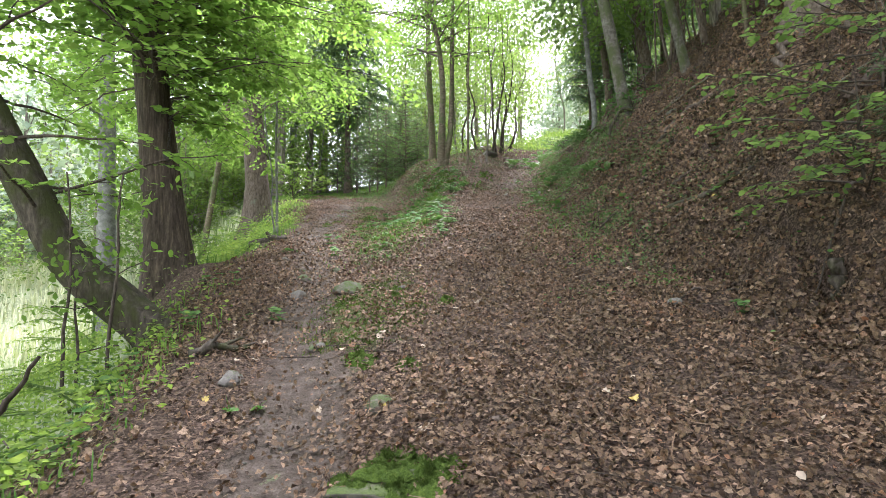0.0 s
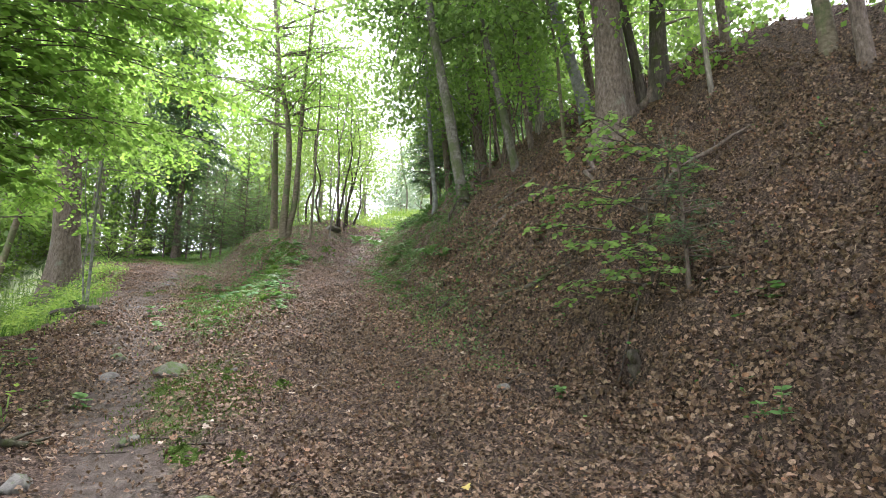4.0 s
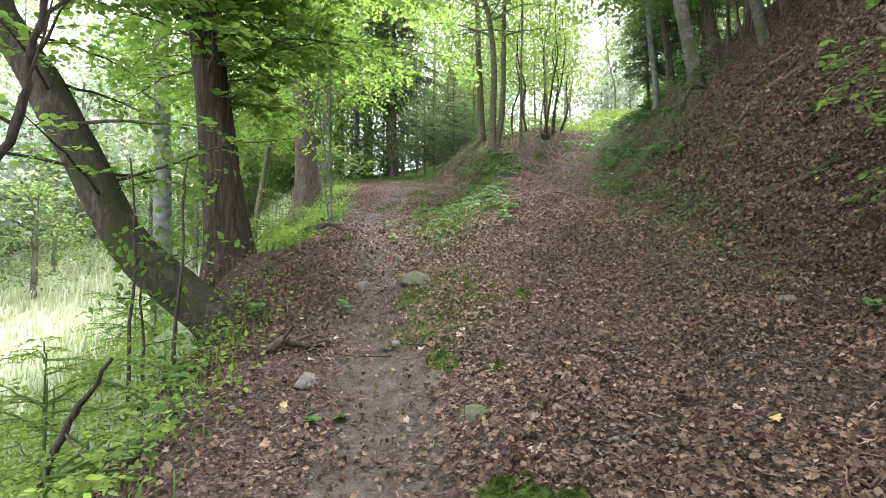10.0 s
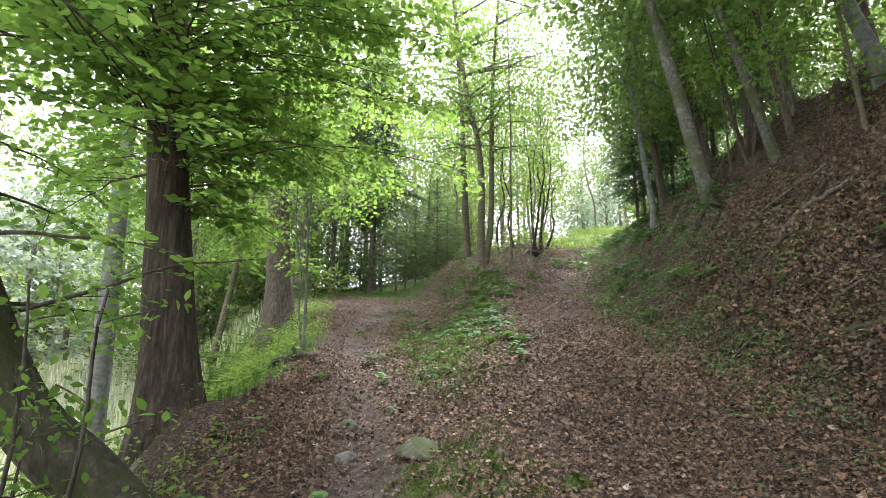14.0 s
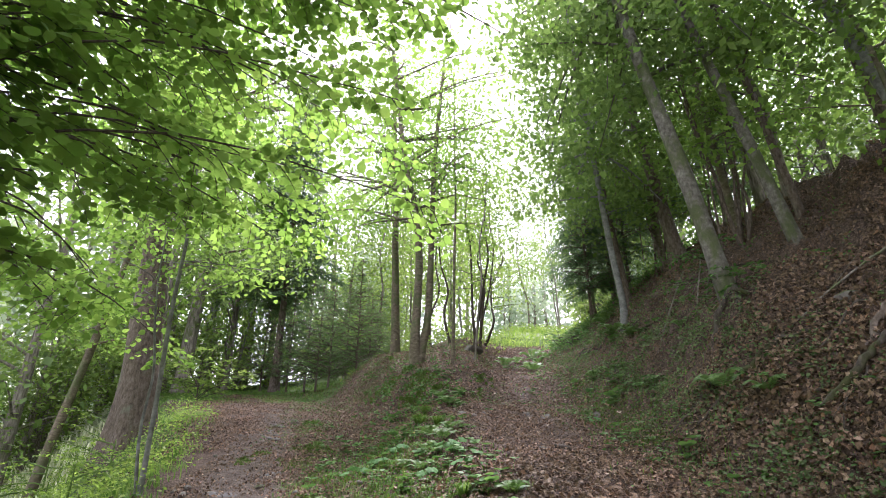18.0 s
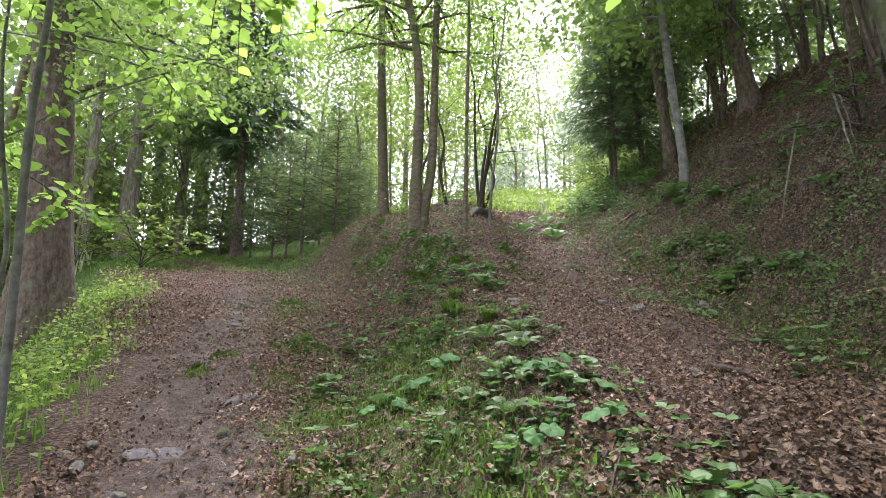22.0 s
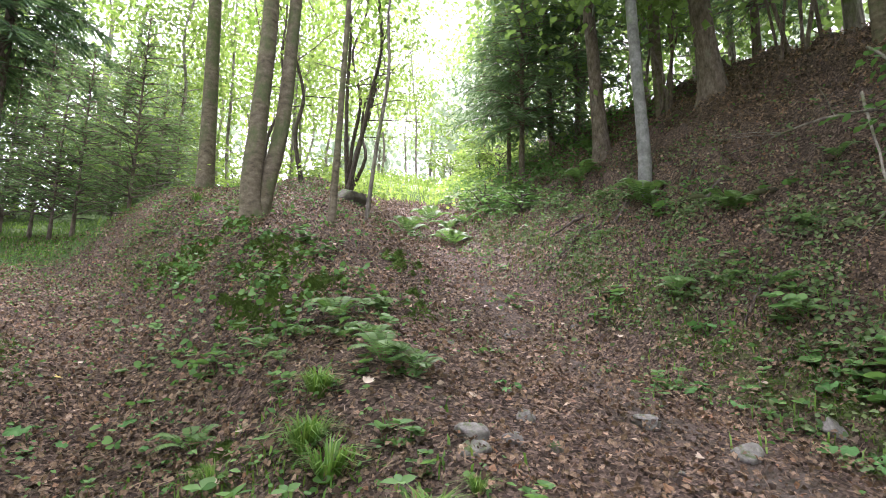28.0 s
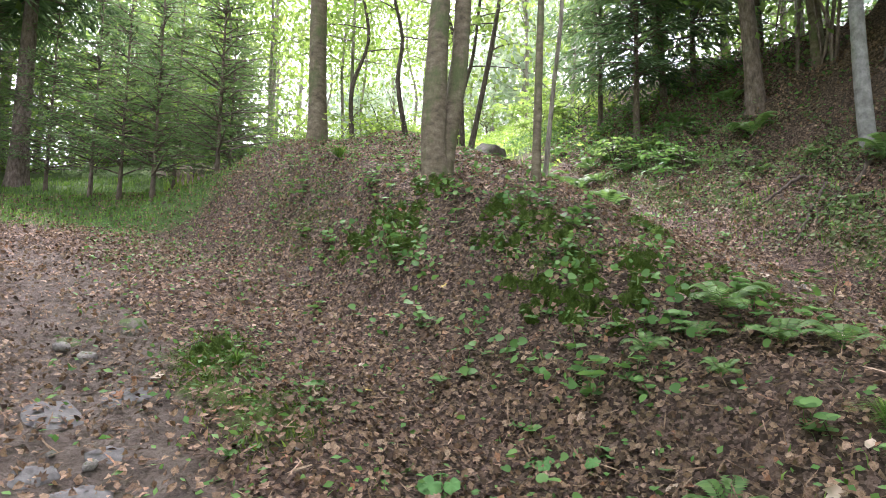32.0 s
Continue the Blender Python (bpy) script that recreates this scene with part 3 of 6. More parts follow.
def on_ground(x, y, dz=0.0):
    return np.array([x, y, float(height(x, y)) + dz])

# ---- trees ----
SHAPES["blade"] = (np.array([(0, 0, 0), (-0.09, 0.45, 0.02), (0, 1.0, 0), (0.09, 0.45, 0.02)]), np.array([(0, 2, 1), (0, 3, 2)]))
SHAPES["needle"] = (np.array([(-0.09, 0, 0), (0.09, 0, 0), (0.04, 1.0, -0.05), (-0.04, 1.0, -0.05)]), np.array([(0, 1, 2), (0, 2, 3)]))


def trunk_mesh(points, r0, r1, sides=14, flare=0.5, rough=0.06, spacing=0.22, seed=1, bark=BARK_GREY, origin=None):
    p = np.asarray(points, float)
    length = np.sum(np.linalg.norm(np.diff(p, axis=0), axis=1))
    k = max(6, int(length / spacing))
    c = spline(p, k)
    s = np.linspace(0, 1, k)
    r = r0 + (r1 - r0) * s ** 0.8
    g = np.random.default_rng(seed)
    ph = g.uniform(0, 6.28, 8)
    lobes = g.integers(4, 6)
    h = s * length

    def wobble(i, a):
        hh = h[i]
        w = 1 + flare * np.exp(-hh / (1.7 * r0 + 0.08)) * (1 + 0.45 * np.sin(lobes * a + ph[0]) + 0.2 * np.sin(2 * a + ph[1]))
        w = w + rough * (np.sin(3 * a + ph[2] + hh * 1.1) * 0.5 + np.sin(7 * a + ph[3] + hh * 0.7) * 0.45 + np.sin(2 * a + hh * 2.3 + ph[4]) * 0.5 + np.sin(5 * a - hh * 3.1 + ph[5]) * 0.3)
        return w

    v, f = tube(c, r, sides, wobble)
    v = v - (p[0] if origin is None else origin)
    return mesh_of("trunk", v, f, bark), c, r


def branch_curve(start, direction, length, droop, n=9, g=rng, wig=0.05):
    d = unit(np.asarray(direction, float))
    t = np.linspace(0, 1, n)[:, None]
    c = start + d * length * t + np.array([0, 0, -1.0]) * droop * length * t ** 2
    return c + np.cumsum(g.normal(0, wig * length / n, (n, 3)), axis=0)


def spray(bag, wood, curve, twig, n_twigs, per, size, kind, g, droop=0.25, start=0.2, flat=0.8):
    """Flat leafy twigs on both sides of a branch."""
    n = len(curve)
    for i in range(n_twigs):
        s = start + (1 - start) * (i + g.random()) / n_twigs
        a = s * (n - 1)
        j = min(int(a), n - 2)
        p = curve[j] + (curve[j + 1] - curve[j]) * (a - j)
        t = unit(curve[j + 1] - curve[j])
        side = unit(np.cross(t, (0, 0, 1.0))) * (1 if i % 2 else -1)
        d = unit(t * g.uniform(0.4, 1.0) + side * g.uniform(0.5, 1.0) + np.array([0, 0, g.normal(0, 0.22)]))
        ln = twig * g.uniform(0.6, 1.2) * (1.15 - 0.6 * s)
        q = np.linspace(0.12, 1, per)[:, None]
        pts = p + d * ln * q + np.array([0, 0, -1.0]) * droop * ln * q ** 2
        if wood is not None and i % 2 == 0:
            wood.add(*tube(np.vstack([p, pts[per // 2], pts[-1]]), (0.006, 0.004, 0.002), 3))
        sd = unit(np.cross(d, (0, 0, 1.0))) * np.where(np.arange(per) % 2, 1, -1)[:, None]
        al = unit(sd * 0.9 + d * 0.7 + g.normal(0, 0.25, (per, 3)) + np.array([0, 0, -0.25]))
        nm = unit(np.array([0, 0, flat]) + g.normal(0, 0.3, (per, 3)))
        leaves(bag, pts, al, nm, size * g.uniform(0.65, 1.2, per), kind)


def clouds(bag, centres, radii, n, size, kind, g, flat=0.55):
    """Loose clumps of leaves round the centres."""
    c = np.repeat(np.asarray(centres), n, axis=0)
    r = np.repeat(np.asarray(radii), n)[:, None]
    off = g.normal(0, 0.5, (len(c), 3)) * np.array([1, 1, flat])
    p = c + off * r
    al = unit(g.normal(0, 1, (len(c), 3)) + np.array([0, 0, -0.5]))
    nm = unit(g.normal(0, 0.55, (len(c), 3)) + np.array([0, 0, 1.0]))
    leaves(bag, p, al, nm, size * g.uniform(0.6, 1.25, len(c)), kind)


def tree(name, label, trunks, bark, leaf=None, crown=None, category="tree", group="", kind="diamond", size=0.11, seed=0, sides=14,
         flare=0.5, rough=0.06, limbs=10, limb_len=2.2, low=0.35, per=110, clump=0.8, droop=0.1, spacing=0.25, origin=None, toward=None, limb_bark=None, canopy=None):
    """trunks: list of (points, foot radius, top radius). Limbs and a crown of leaf clumps from share low of the height upwards."""
    g = np.random.default_rng(seed + 100)
    root = new(name)
    org = np.asarray(trunks[0][0][0], float)
    root.location = org
    tagged(root, label, category, group)
    wood, bag = Bag(), Bag()
    any_leaf = False
    for k, (pts, r0, r1) in enumerate(trunks):
        me, c, r = trunk_mesh(pts, r0, r1, sides, flare, rough, spacing, seed + k, bark, org)
        part("trunk" if k == 0 else "stem", me, root)
        for i in range(limbs):
            s = low + (1 - low) * (i + g.random()) / max(limbs, 1)
            j = min(int(s * (len(c) - 1)), len(c) - 2)
            az = i * 2.4 + g.uniform(-0.5, 0.5)
            d = np.array([math.cos(az), math.sin(az), g.uniform(0.15, 0.75)])
            if toward is not None:
                d[:2] += toward
            ln = limb_len * g.uniform(0.6, 1.15) * (1.1 - 0.45 * s)
            cv = branch_curve(c[j], d, ln, droop, 8, g)
            rr = np.linspace(min(r[j] * 0.42, 0.06), 0.008, 8)
            lv, lf = tube(cv, rr, 4)
            part("limb", mesh_of("limb", lv - org, lf, limb_bark or bark), root)
            if leaf is not None:
                m = max(2, int(ln / 0.5))
                at = cv[np.linspace(2, 7, m).astype(int)] + g.normal(0, 0.18 * clump, (m, 3))
                clouds(bag, at - org, np.full(m, clump) * g.uniform(0.7, 1.2, m), per, size, kind, g)
                any_leaf = True
    if canopy is not None:
        # high boughs that close the roof over the way
        x0, x1, y0, y1, z0, z1, k, n = canopy
        _, c, r = trunk_mesh(*trunks[0], 5, 0, 0, 0.5, seed, bark, org)
        for i in range(k):
            q = np.array([g.uniform(x0, x1), g.uniform(y0, y1), g.uniform(z0, z1)])
            s = c[max(int(0.5 * len(c)), np.argmin(np.abs(c[:, 2] - (q[2] - 0.35 * np.linalg.norm(q[:2] - c[len(c) // 2, :2])))))]
            v, f = tube(spline([s, (s + q) / 2 + (0, 0, 0.35), q], 7) - org, np.linspace(0.045, 0.01, 7), 5)
            part("limb", mesh_of("limb", v, f, limb_bark or bark), root)
            at = np.array([q, (s + 2 * q) / 3 + (0, 0, 0.2)])
            clouds(bag, at - org, g.uniform(1.0, 1.6, 2), n, size * 1.25, "diamond", g, 0.4)
            any_leaf = True
    if any_leaf:
        part("crown", bag.mesh("crown", leaf), root)
    return root


def stem(x, y, h, lean=(0, 0), bend=0.0, sink=0.15, wig=0.0, seed=0):
    """Points of a trunk from the ground up, leaning lean metres a metre and straightening by bend."""
    g = np.random.default_rng(seed + 50)
    b = on_ground(x, y, -sink)
    t = np.linspace(0, 1, 7)
    pts = []
    for k in t:
        hh = h * k
        pts.append(b + np.array([lean[0] * hh * (1 - bend * k), lean[1] * hh * (1 - bend * k), hh + sink * (k > 0)]))
    pts = np.array(pts)
    pts[1:, :2] += g.normal(0, wig, (6, 2))
    return pts


def fir(name, label, x, y, h, r, mat, group="", seed=0, reach=1.2, start=0.25, droop=0.35, whorl=0.28, dens=1.0, bark=BARK_BROWN, fan=0.16, lean=(0, 0)):
    """A conifer: whorls of drooping branches fringed with needles."""
    g = np.random.default_rng(seed + 300)
    root = new(name)
    pts = stem(x, y, h, lean, seed=seed)
    org = pts[0]
    root.location = org
    tagged(root, label, "conifer", group)
    me, c, rr = trunk_mesh(pts, r, 0.01, 8, 0.35, 0.05, 0.4, seed, bark, org)
    part("trunk", me, root)
    wood, bag = Bag(), Bag()
    z = h * start
    while z < h * 0.98:
        s = z / h
        j = min(int(s * (len(c) - 1)), len(c) - 2)
        ln0 = reach * (1.02 - s) ** 0.8
        for a in range(int(5 + g.integers(0, 3))):
            az = a * 2 * math.pi / 6 + g.uniform(-0.4, 0.4) + z * 3
            ln = max(0.15, ln0 * g.uniform(0.65, 1.1))
            cv = branch_curve(c[j] + (c[j + 1] - c[j]) * g.random(), (math.cos(az), math.sin(az), 0.25), ln, droop, 7, g, 0.03)
            wood.add(*tube(cv - org, np.linspace(0.012 + 0.006 * ln, 0.003, 7), 3))
            # flat side twigs, each a comb of narrow needle strips
            n = max(8, int(ln / 0.011 * dens))
            q = g.uniform(0.1, 1, n) * 5.99
            i0 = q.astype(int)
            p = cv[i0] + (cv[i0 + 1] - cv[i0]) * (q - i0)[:, None]
            t = unit(cv[-1] - cv[0])
            sd = unit(np.cross(t, (0, 0, 1.0))) * np.where(g.random(n) < 0.5, 1, -1)[:, None]
            al = unit(sd * g.uniform(0.4, 1.2, (n, 1)) + t * g.uniform(0.3, 1.0, (n, 1)) + np.stack([g.normal(0, 0.15, n), g.normal(0, 0.15, n), g.normal(-0.3, 0.25, n)], -1))
            out = fan * (0.7 + 0.6 * ln) * g.uniform(0.0, 1.0, (n, 1)) * (1.3 - q / 7)[:, None]
            leaves(bag, p - org + al * out, al, unit(np.array([0, 0, 1.0]) + g.normal(0, 0.5, (n, 3))), fan * g.uniform(0.5, 1.0, n), "needle")
        z += whorl * g.uniform(0.7, 1.2)
    tagged(part("branchwork", wood.mesh("branchwork", bark), root), kind="stuff")
    part("crown", bag.mesh("crown", mat), root)
    return root


# the ridged lime above the drop, with low leafy boughs over the trail
def lime():
    g = np.random.default_rng(11)
    pts = stem(-4.1, 8.45, 15, (-0.15, -0.01), 0.55, 0.5)
    org = pts[0]
    root = new("lime_tree")
    root.location = org
    tagged(root, "thick leaning tree with dark ridged bark on the drop", "tree")
    me, c, r = trunk_mesh(pts, 0.30, 0.12, 40, 0.95, 0.055, 0.12, 3, BARK_DARK, org)
    part("trunk", me, root)
    bag, wood = Bag(), Bag()

    def at(z):
        return c[np.argmin(np.abs(c[:, 2] - z))]

    boughs = []
    for i in range(46):
        z = 4.1 + 6.4 * (i + g.random()) / 46
        az = g.uniform(-1.9, 1.0)
        boughs.append((z, az, g.uniform(2.6, 4.8), g.uniform(0.06, 0.26)))
    for i in range(10):
        boughs.append((g.uniform(4.2, 8.5), g.uniform(1.0, 4.0), g.uniform(2.0, 3.4), 0.2))
    # the lowest boughs hang in front of the trunk, over the drop and the trail
    for i in range(20):
        boughs.append((g.uniform(4.9, 7.2), g.uniform(-2.6, 0.2), g.uniform(1.6, 4.4), g.uniform(0.05, 0.2)))
    for z, az, ln, dr in boughs:
        near = -0.8 < az < 0.95 and z < 7.5
        if near:
            ln = min(ln, 1.2)
        cv = branch_curve(at(z), (math.cos(az), math.sin(az), g.uniform(0.05, 0.4)), ln, dr, 10, g, 0.06)
        v, f = tube(cv - org, np.linspace(0.022, 0.005, 10), 5)
        part("bough", mesh_of("bough", v, f, BARK_TWIG), root)
        spray(bag, wood, cv - org, 0.5 if near else 0.95, 10 if near else 18, 9, 0.11, "round", g, 0.3, 0.18)
    # leafy boughs that close over the trail beside the trunk
    for i in range(96):
        q = np.array([g.uniform(-4.6, -1.2), g.uniform(8.3, 11.6), g.uniform(5.3, 9.6)]) if i % 2 else np.array([g.uniform(-8.0, -3.2), g.uniform(9.6, 14.5), g.uniform(4.9, 8.6)])
        s = at(q[2] - 0.8)
        cv = spline([s, (s + q) / 2 + (0, 0, 0.35), q, q + unit(q - s) * 0.7 + (0, 0, -0.2)], 10)
        v, f = tube(cv - org, np.linspace(0.014, 0.003, 10), 5)
        part("bough", mesh_of("bough", v, f, BARK_TWIG), root)
        spray(bag, wood, cv - org, 0.85, 15, 9, 0.10, "round", g, 0.25, 0.3, 0.5)
    for i in range(24):
        q = np.array([g.uniform(-7.5, 2.0), g.uniform(0.5, 12.5), g.uniform(9.0, 14.0)])
        s = at(q[2] - 2.2)
        v, f = tube(spline([s, (s + q) / 2 + (0, 0, 0.4), q], 7) - org, np.linspace(0.05, 0.01, 7), 5)
        part("bough", mesh_of("bough", v, f, BARK_TWIG), root)
        clouds(bag, np.array([q, (s + 2 * q) / 3]) - org, g.uniform(1.1, 1.7, 2), 70, 0.14, "diamond", g, 0.4)
    tagged(part("twigwork", wood.mesh("twigwork", BARK_TWIG), root), kind="stuff")
    part("crown", bag.mesh("crown", LEAF_LIME), root)
    return root


lime()


def chain():
    """A chain that hangs beside the lime, with a round weight at its end."""
    root = new("hanging_chain")
    top = np.array([-4.08, 8.25, 5.35])
    root.location = top
    tagged(root, "dark metal chain hanging beside the trunk with a round weight", "chain")
    a = np.linspace(0, 2 * math.pi, 10)[:-1]
    for i in range(26):
        loop = np.stack([0.018 * np.cos(a) * (i % 2), 0.018 * np.cos(a) * ((i + 1) % 2), 0.036 * np.sin(a)], -1)
        loop = np.vstack([loop, loop[:1]]) + np.array([-0.003 * i, 0, -0.062 * i])
        v, f = tube(loop, np.full(len(loop), 0.006), 4)
        part("link", mesh_of("link", v, f, CHAIN), root)
    bm = bmesh.new()
    bmesh.ops.create_icosphere(bm, subdivisions=2, radius=0.075)
    for q in bm.verts:
        q.co.z *= 1.25
        q.co += Vector((-0.08, 0, -1.7))
    me = bpy.data.meshes.new("weight")
    bm.to_mesh(me)
    me.materials.append(CHAIN)
    part("weight", me, root)


chain()


# the bowed trunk that grows out over the slope
def bowed():
    g = np.random.default_rng(12)
    pts = np.array([(-2.95, 6.5, 0.72), (-3.24, 6.43, 0.9), (-3.45, 6.45, 1.12), (-3.82, 6.41, 1.45), (-4.43, 6.34, 2.02), (-5.0, 6.25, 3.1), (-5.39, 6.2, 3.82), (-5.7, 6.15, 4.36), (-6.0, 6.1, 5.1), (-6.2, 6.2, 7.5), (-6.1, 6.4, 11.0)])
    root = new("bowed_tree")
    org = pts[0]
    root.location = org
    tagged(root, "dark mossy trunk bowed out over the slope", "tree")
    me, c, r = trunk_mesh(pts, 0.3, 0.15, 24, 0.3, 0.06, 0.12, 9, BARK_MOSSY, org)
    part("trunk", me, root)
    bag, wood = Bag(), Bag()
    for i in range(16):
        z = g.uniform(2.2, 9)
        p = c[np.argmin(np.abs(c[:, 2] - z))]
        az = g.uniform(-2.6, 1.4)
        cv = branch_curve(p, (math.cos(az), math.sin(az), g.uniform(0.0, 0.5)), g.uniform(1.2, 2.6), 0.15, 8, g, 0.08)
        v, f = tube(cv - org, np.linspace(0.025, 0.005, 8), 5)
        part("bough", mesh_of("bough", v, f, BARK_TWIG), root)
        spray(bag, wood, cv - org, 0.6, 10, 7, 0.09, "round", g, 0.25, 0.25)
    # small shoots with leaves straight from the bark
    k = g.integers(8, len(c) - 20, 140)
    leaves(bag, c[k] - org + unit(g.normal(0, 1, (140, 3))) * 0.27, g.normal(0, 1, (140, 3)), unit(g.normal(0, 0.6, (140, 3)) + (0, -0.6, 0.6)), g.uniform(0.05, 0.09, 140), "round")
    tagged(part("twigwork", wood.mesh("twigwork", BARK_TWIG), root), kind="stuff")
    part("crown", bag.mesh("crown", LEAF_LIME), root)


bowed()

# trees by the left-hand trail
tree("ash_tree", "stout brown-barked tree with ivy at the trail edge", [(stem(-5.75, 17.9, 15, (-0.09, 0), 0.3, 0.5), 0.38, 0.14)], BARK_BROWN, LEAF_MID, seed=21, canopy=(-7, -1.5, 12, 20, 9.5, 15, 14, 100), sides=26, flare=0.7, limbs=19, limb_len=3.8, low=0.22, per=270, size=0.095, clump=1.05, droop=0.25, toward=np.array([0.5, -0.5]), spacing=0.18)
tree("valley_tree", "pale grey trunk rising from the valley slope", [(stem(-8.2, 13.8, 15, (-0.03, 0), 0, 0.5), 0.26, 0.1)], BARK_PALE, LEAF_LIME, seed=22, limbs=14, limb_len=3.0, low=0.25, per=140, size=0.12, clump=0.9, droop=0.2)
tree("trail_tree", "brown-grey trunk beside the grassy trail", [(stem(-8.3, 29, 16, (0.02, 0), 0, 0.4), 0.3, 0.12)], BARK_ASH, LEAF_MID, seed=23, limbs=14, limb_len=3.6, low=0.25, per=140, size=0.16, clump=1.1)
tree("trail_tree", "slim straight tree beside the grassy trail", [(stem(-9.9, 38, 16, (0.0, 0), 0, 0.4), 0.28, 0.12)], BARK_PALE, LEAF_MID, seed=24, limbs=12, limb_len=3.4, low=0.25, per=125, size=0.18, clump=1.2)
tree("slope_tree", "thin grey tree leaning over the lower slope", [(stem(-8.9, 20.8, 11, (0.2, -0.03), 0.3, 0.4), 0.13, 0.05)], BARK_GREY, LEAF_LIME, seed=25, limbs=10, limb_len=2.2, low=0.3, per=125, size=0.11, droop=0.2)
tree("twin_sapling", "two thin pale stems at the trail edge", [(stem(-3.67, 12.5, 6.5, (-0.03, 0), 0, 0.1, 0.03), 0.036, 0.012), (stem(-3.72, 12.55, 4.2, (-0.12, 0.03), 0.2, 0.1, 0.03, 4), 0.022, 0.008)], BARK_PALE, LEAF_LIME, category="sapling", seed=26, sides=7, flare=0.2, limbs=7, limb_len=1.3, low=0.45, per=40, size=0.09, clump=0.5, kind="oval")
for k, (x, y, lx) in enumerate([(-8.6, 36, 0.18), (-8.2, 36.6, 0.28), (-7.8, 37, 0.22), (-9.2, 35.5, 0.05), (-7.4, 34, 0.12), (-6.6, 40, 0.3), (-5.9, 42, 0.1)]):
    tree("slanting_sapling", "thin pale sapling slanting beside the trail", [(stem(x, y, 8, (lx, 0), 0.2, 0.2), 0.06, 0.02)], BARK_PALE, LEAF_SUNNY, category="sapling", group="slanting saplings", seed=30 + k, sides=7, limbs=6, limb_len=1.8, low=0.45, per=35, size=0.15, clump=0.9)

# beeches on the mound
b0 = on_ground(0.16, 20.05, -0.15)
tree("twin_beech", "smooth grey beech with two stems from one foot",
     [(np.array([b0, b0 + (-0.05, 0, 0.6), b0 + (-0.02, 0, 1.6), b0 + (0.02, 0, 3.2), b0 + (-0.12, 0, 4.8), b0 + (-0.5, 0.1, 6.8), b0 + (-1.0, 0.2, 11)]), 0.165, 0.06),
      (np.array([b0 + (0.06, 0.03, 0), b0 + (0.16, 0.05, 0.7), b0 + (0.30, 0.05, 1.5), b0 + (0.36, 0.05, 3.0), b0 + (0.40, 0.06, 5.0), b0 + (0.48, 0.1, 7.0), b0 + (0.8, 0.3, 11)]), 0.14, 0.05)],
     BARK_GREY, LEAF_LIME, seed=41, canopy=(-4.5, 4.5, 18.5, 24, 11, 18, 24, 90), sides=18, flare=0.35, rough=0.035, limbs=12, limb_len=3.6, low=0.62, per=60, size=0.12, kind="diamond", spacing=0.15, clump=1.4)
tree("beech", "single smooth grey beech on the mound", [(stem(-0.22, 23.3, 12, (-0.045, 0), 0.2, 0.15, 0.04), 0.155, 0.05)], BARK_GREY, LEAF_LIME, seed=42, canopy=(-6, 3.0, 23, 29, 11, 19, 22, 90), sides=16, flare=0.3, rough=0.03, limbs=11, limb_len=3.4, low=0.6, per=60, size=0.12, clump=1.4)
tree("sapling", "slim straight sapling on the mound", [(stem(1.04, 19.4, 9.5, (0.012, 0), 0, 0.1, 0.03), 0.05, 0.015)], BARK_GREY, LEAF_LIME, category="sapling", seed=43, sides=9, flare=0.25, limbs=8, limb_len=1.5, low=0.55, per=45, size=0.1, clump=0.6)
tree("sapling", "thin sapling leaning over the hollow way", [(stem(1.75, 20.1, 7, (0.09, 0), 0.2, 0.1, 0.05, 3), 0.035, 0.012)], BARK_ASH, LEAF_LIME, category="sapling", seed=44, sides=7, flare=0.2, limbs=6, limb_len=1.2, low=0.5, per=35, size=0.1, clump=0.5)
for k, (x, y, lx, ly, h) in enumerate([(2.2, 22.6, 0.16, 0, 6.5), (2.45, 23.2, -0.05, 0, 7.5), (2.7, 23.9, 0.22, 0, 6), (2.9, 24.8, 0.05, 0, 7), (1.7, 24.0, -0.12, 0, 6), (3.3, 26.0, 0.3, 0.1, 5.5), (1.2, 25.5, 0.05, 0, 7)]):
    tree("crooked_sapling", "dark crooked sapling against the bright clearing", [(stem(x, y, h, (lx, ly), 0.5, 0.1, 0.12, k), 0.055, 0.012)], BARK_TWIG, LEAF_SUNNY, category="sapling", group="crooked saplings", seed=50 + k, sides=7, flare=0.3, limbs=9, limb_len=1.5, low=0.3, per=34, size=0.11, clump=0.65)

g = np.random.default_rng(58)
for k, (x, y, h) in enumerate([(2.6, 29.5, 10), (10.4, 29.0, 12), (1.2, 32.5, 12), (12.0, 33.5, 13), (10.8, 25.8, 12), (8.6, 37.5, 11), (5.6, 36.0, 12), (11.2, 39, 11), (3.8, 33.4, 10), (6.2, 44, 14), (-0.6, 31, 12), (1.4, 39, 14), (-2.4, 33, 11), (13.2, 45, 14), (9.2, 26.4, 10), (17, 47, 14)]):
    tree("clearing_tree", "slender sunlit tree with thin yellow-green foliage at the clearing", [(stem(x, y, h, (g.uniform(-0.1, 0.1), 0), 0.2, 0.15, 0.1, k), 0.07, 0.02)], BARK_ASH, LEAF_SUNNY, group="clearing trees", seed=150 + k, sides=7, flare=0.3, limbs=13, limb_len=2.6, low=0.3, per=75, size=0.15, clump=1.2, droop=0.12)

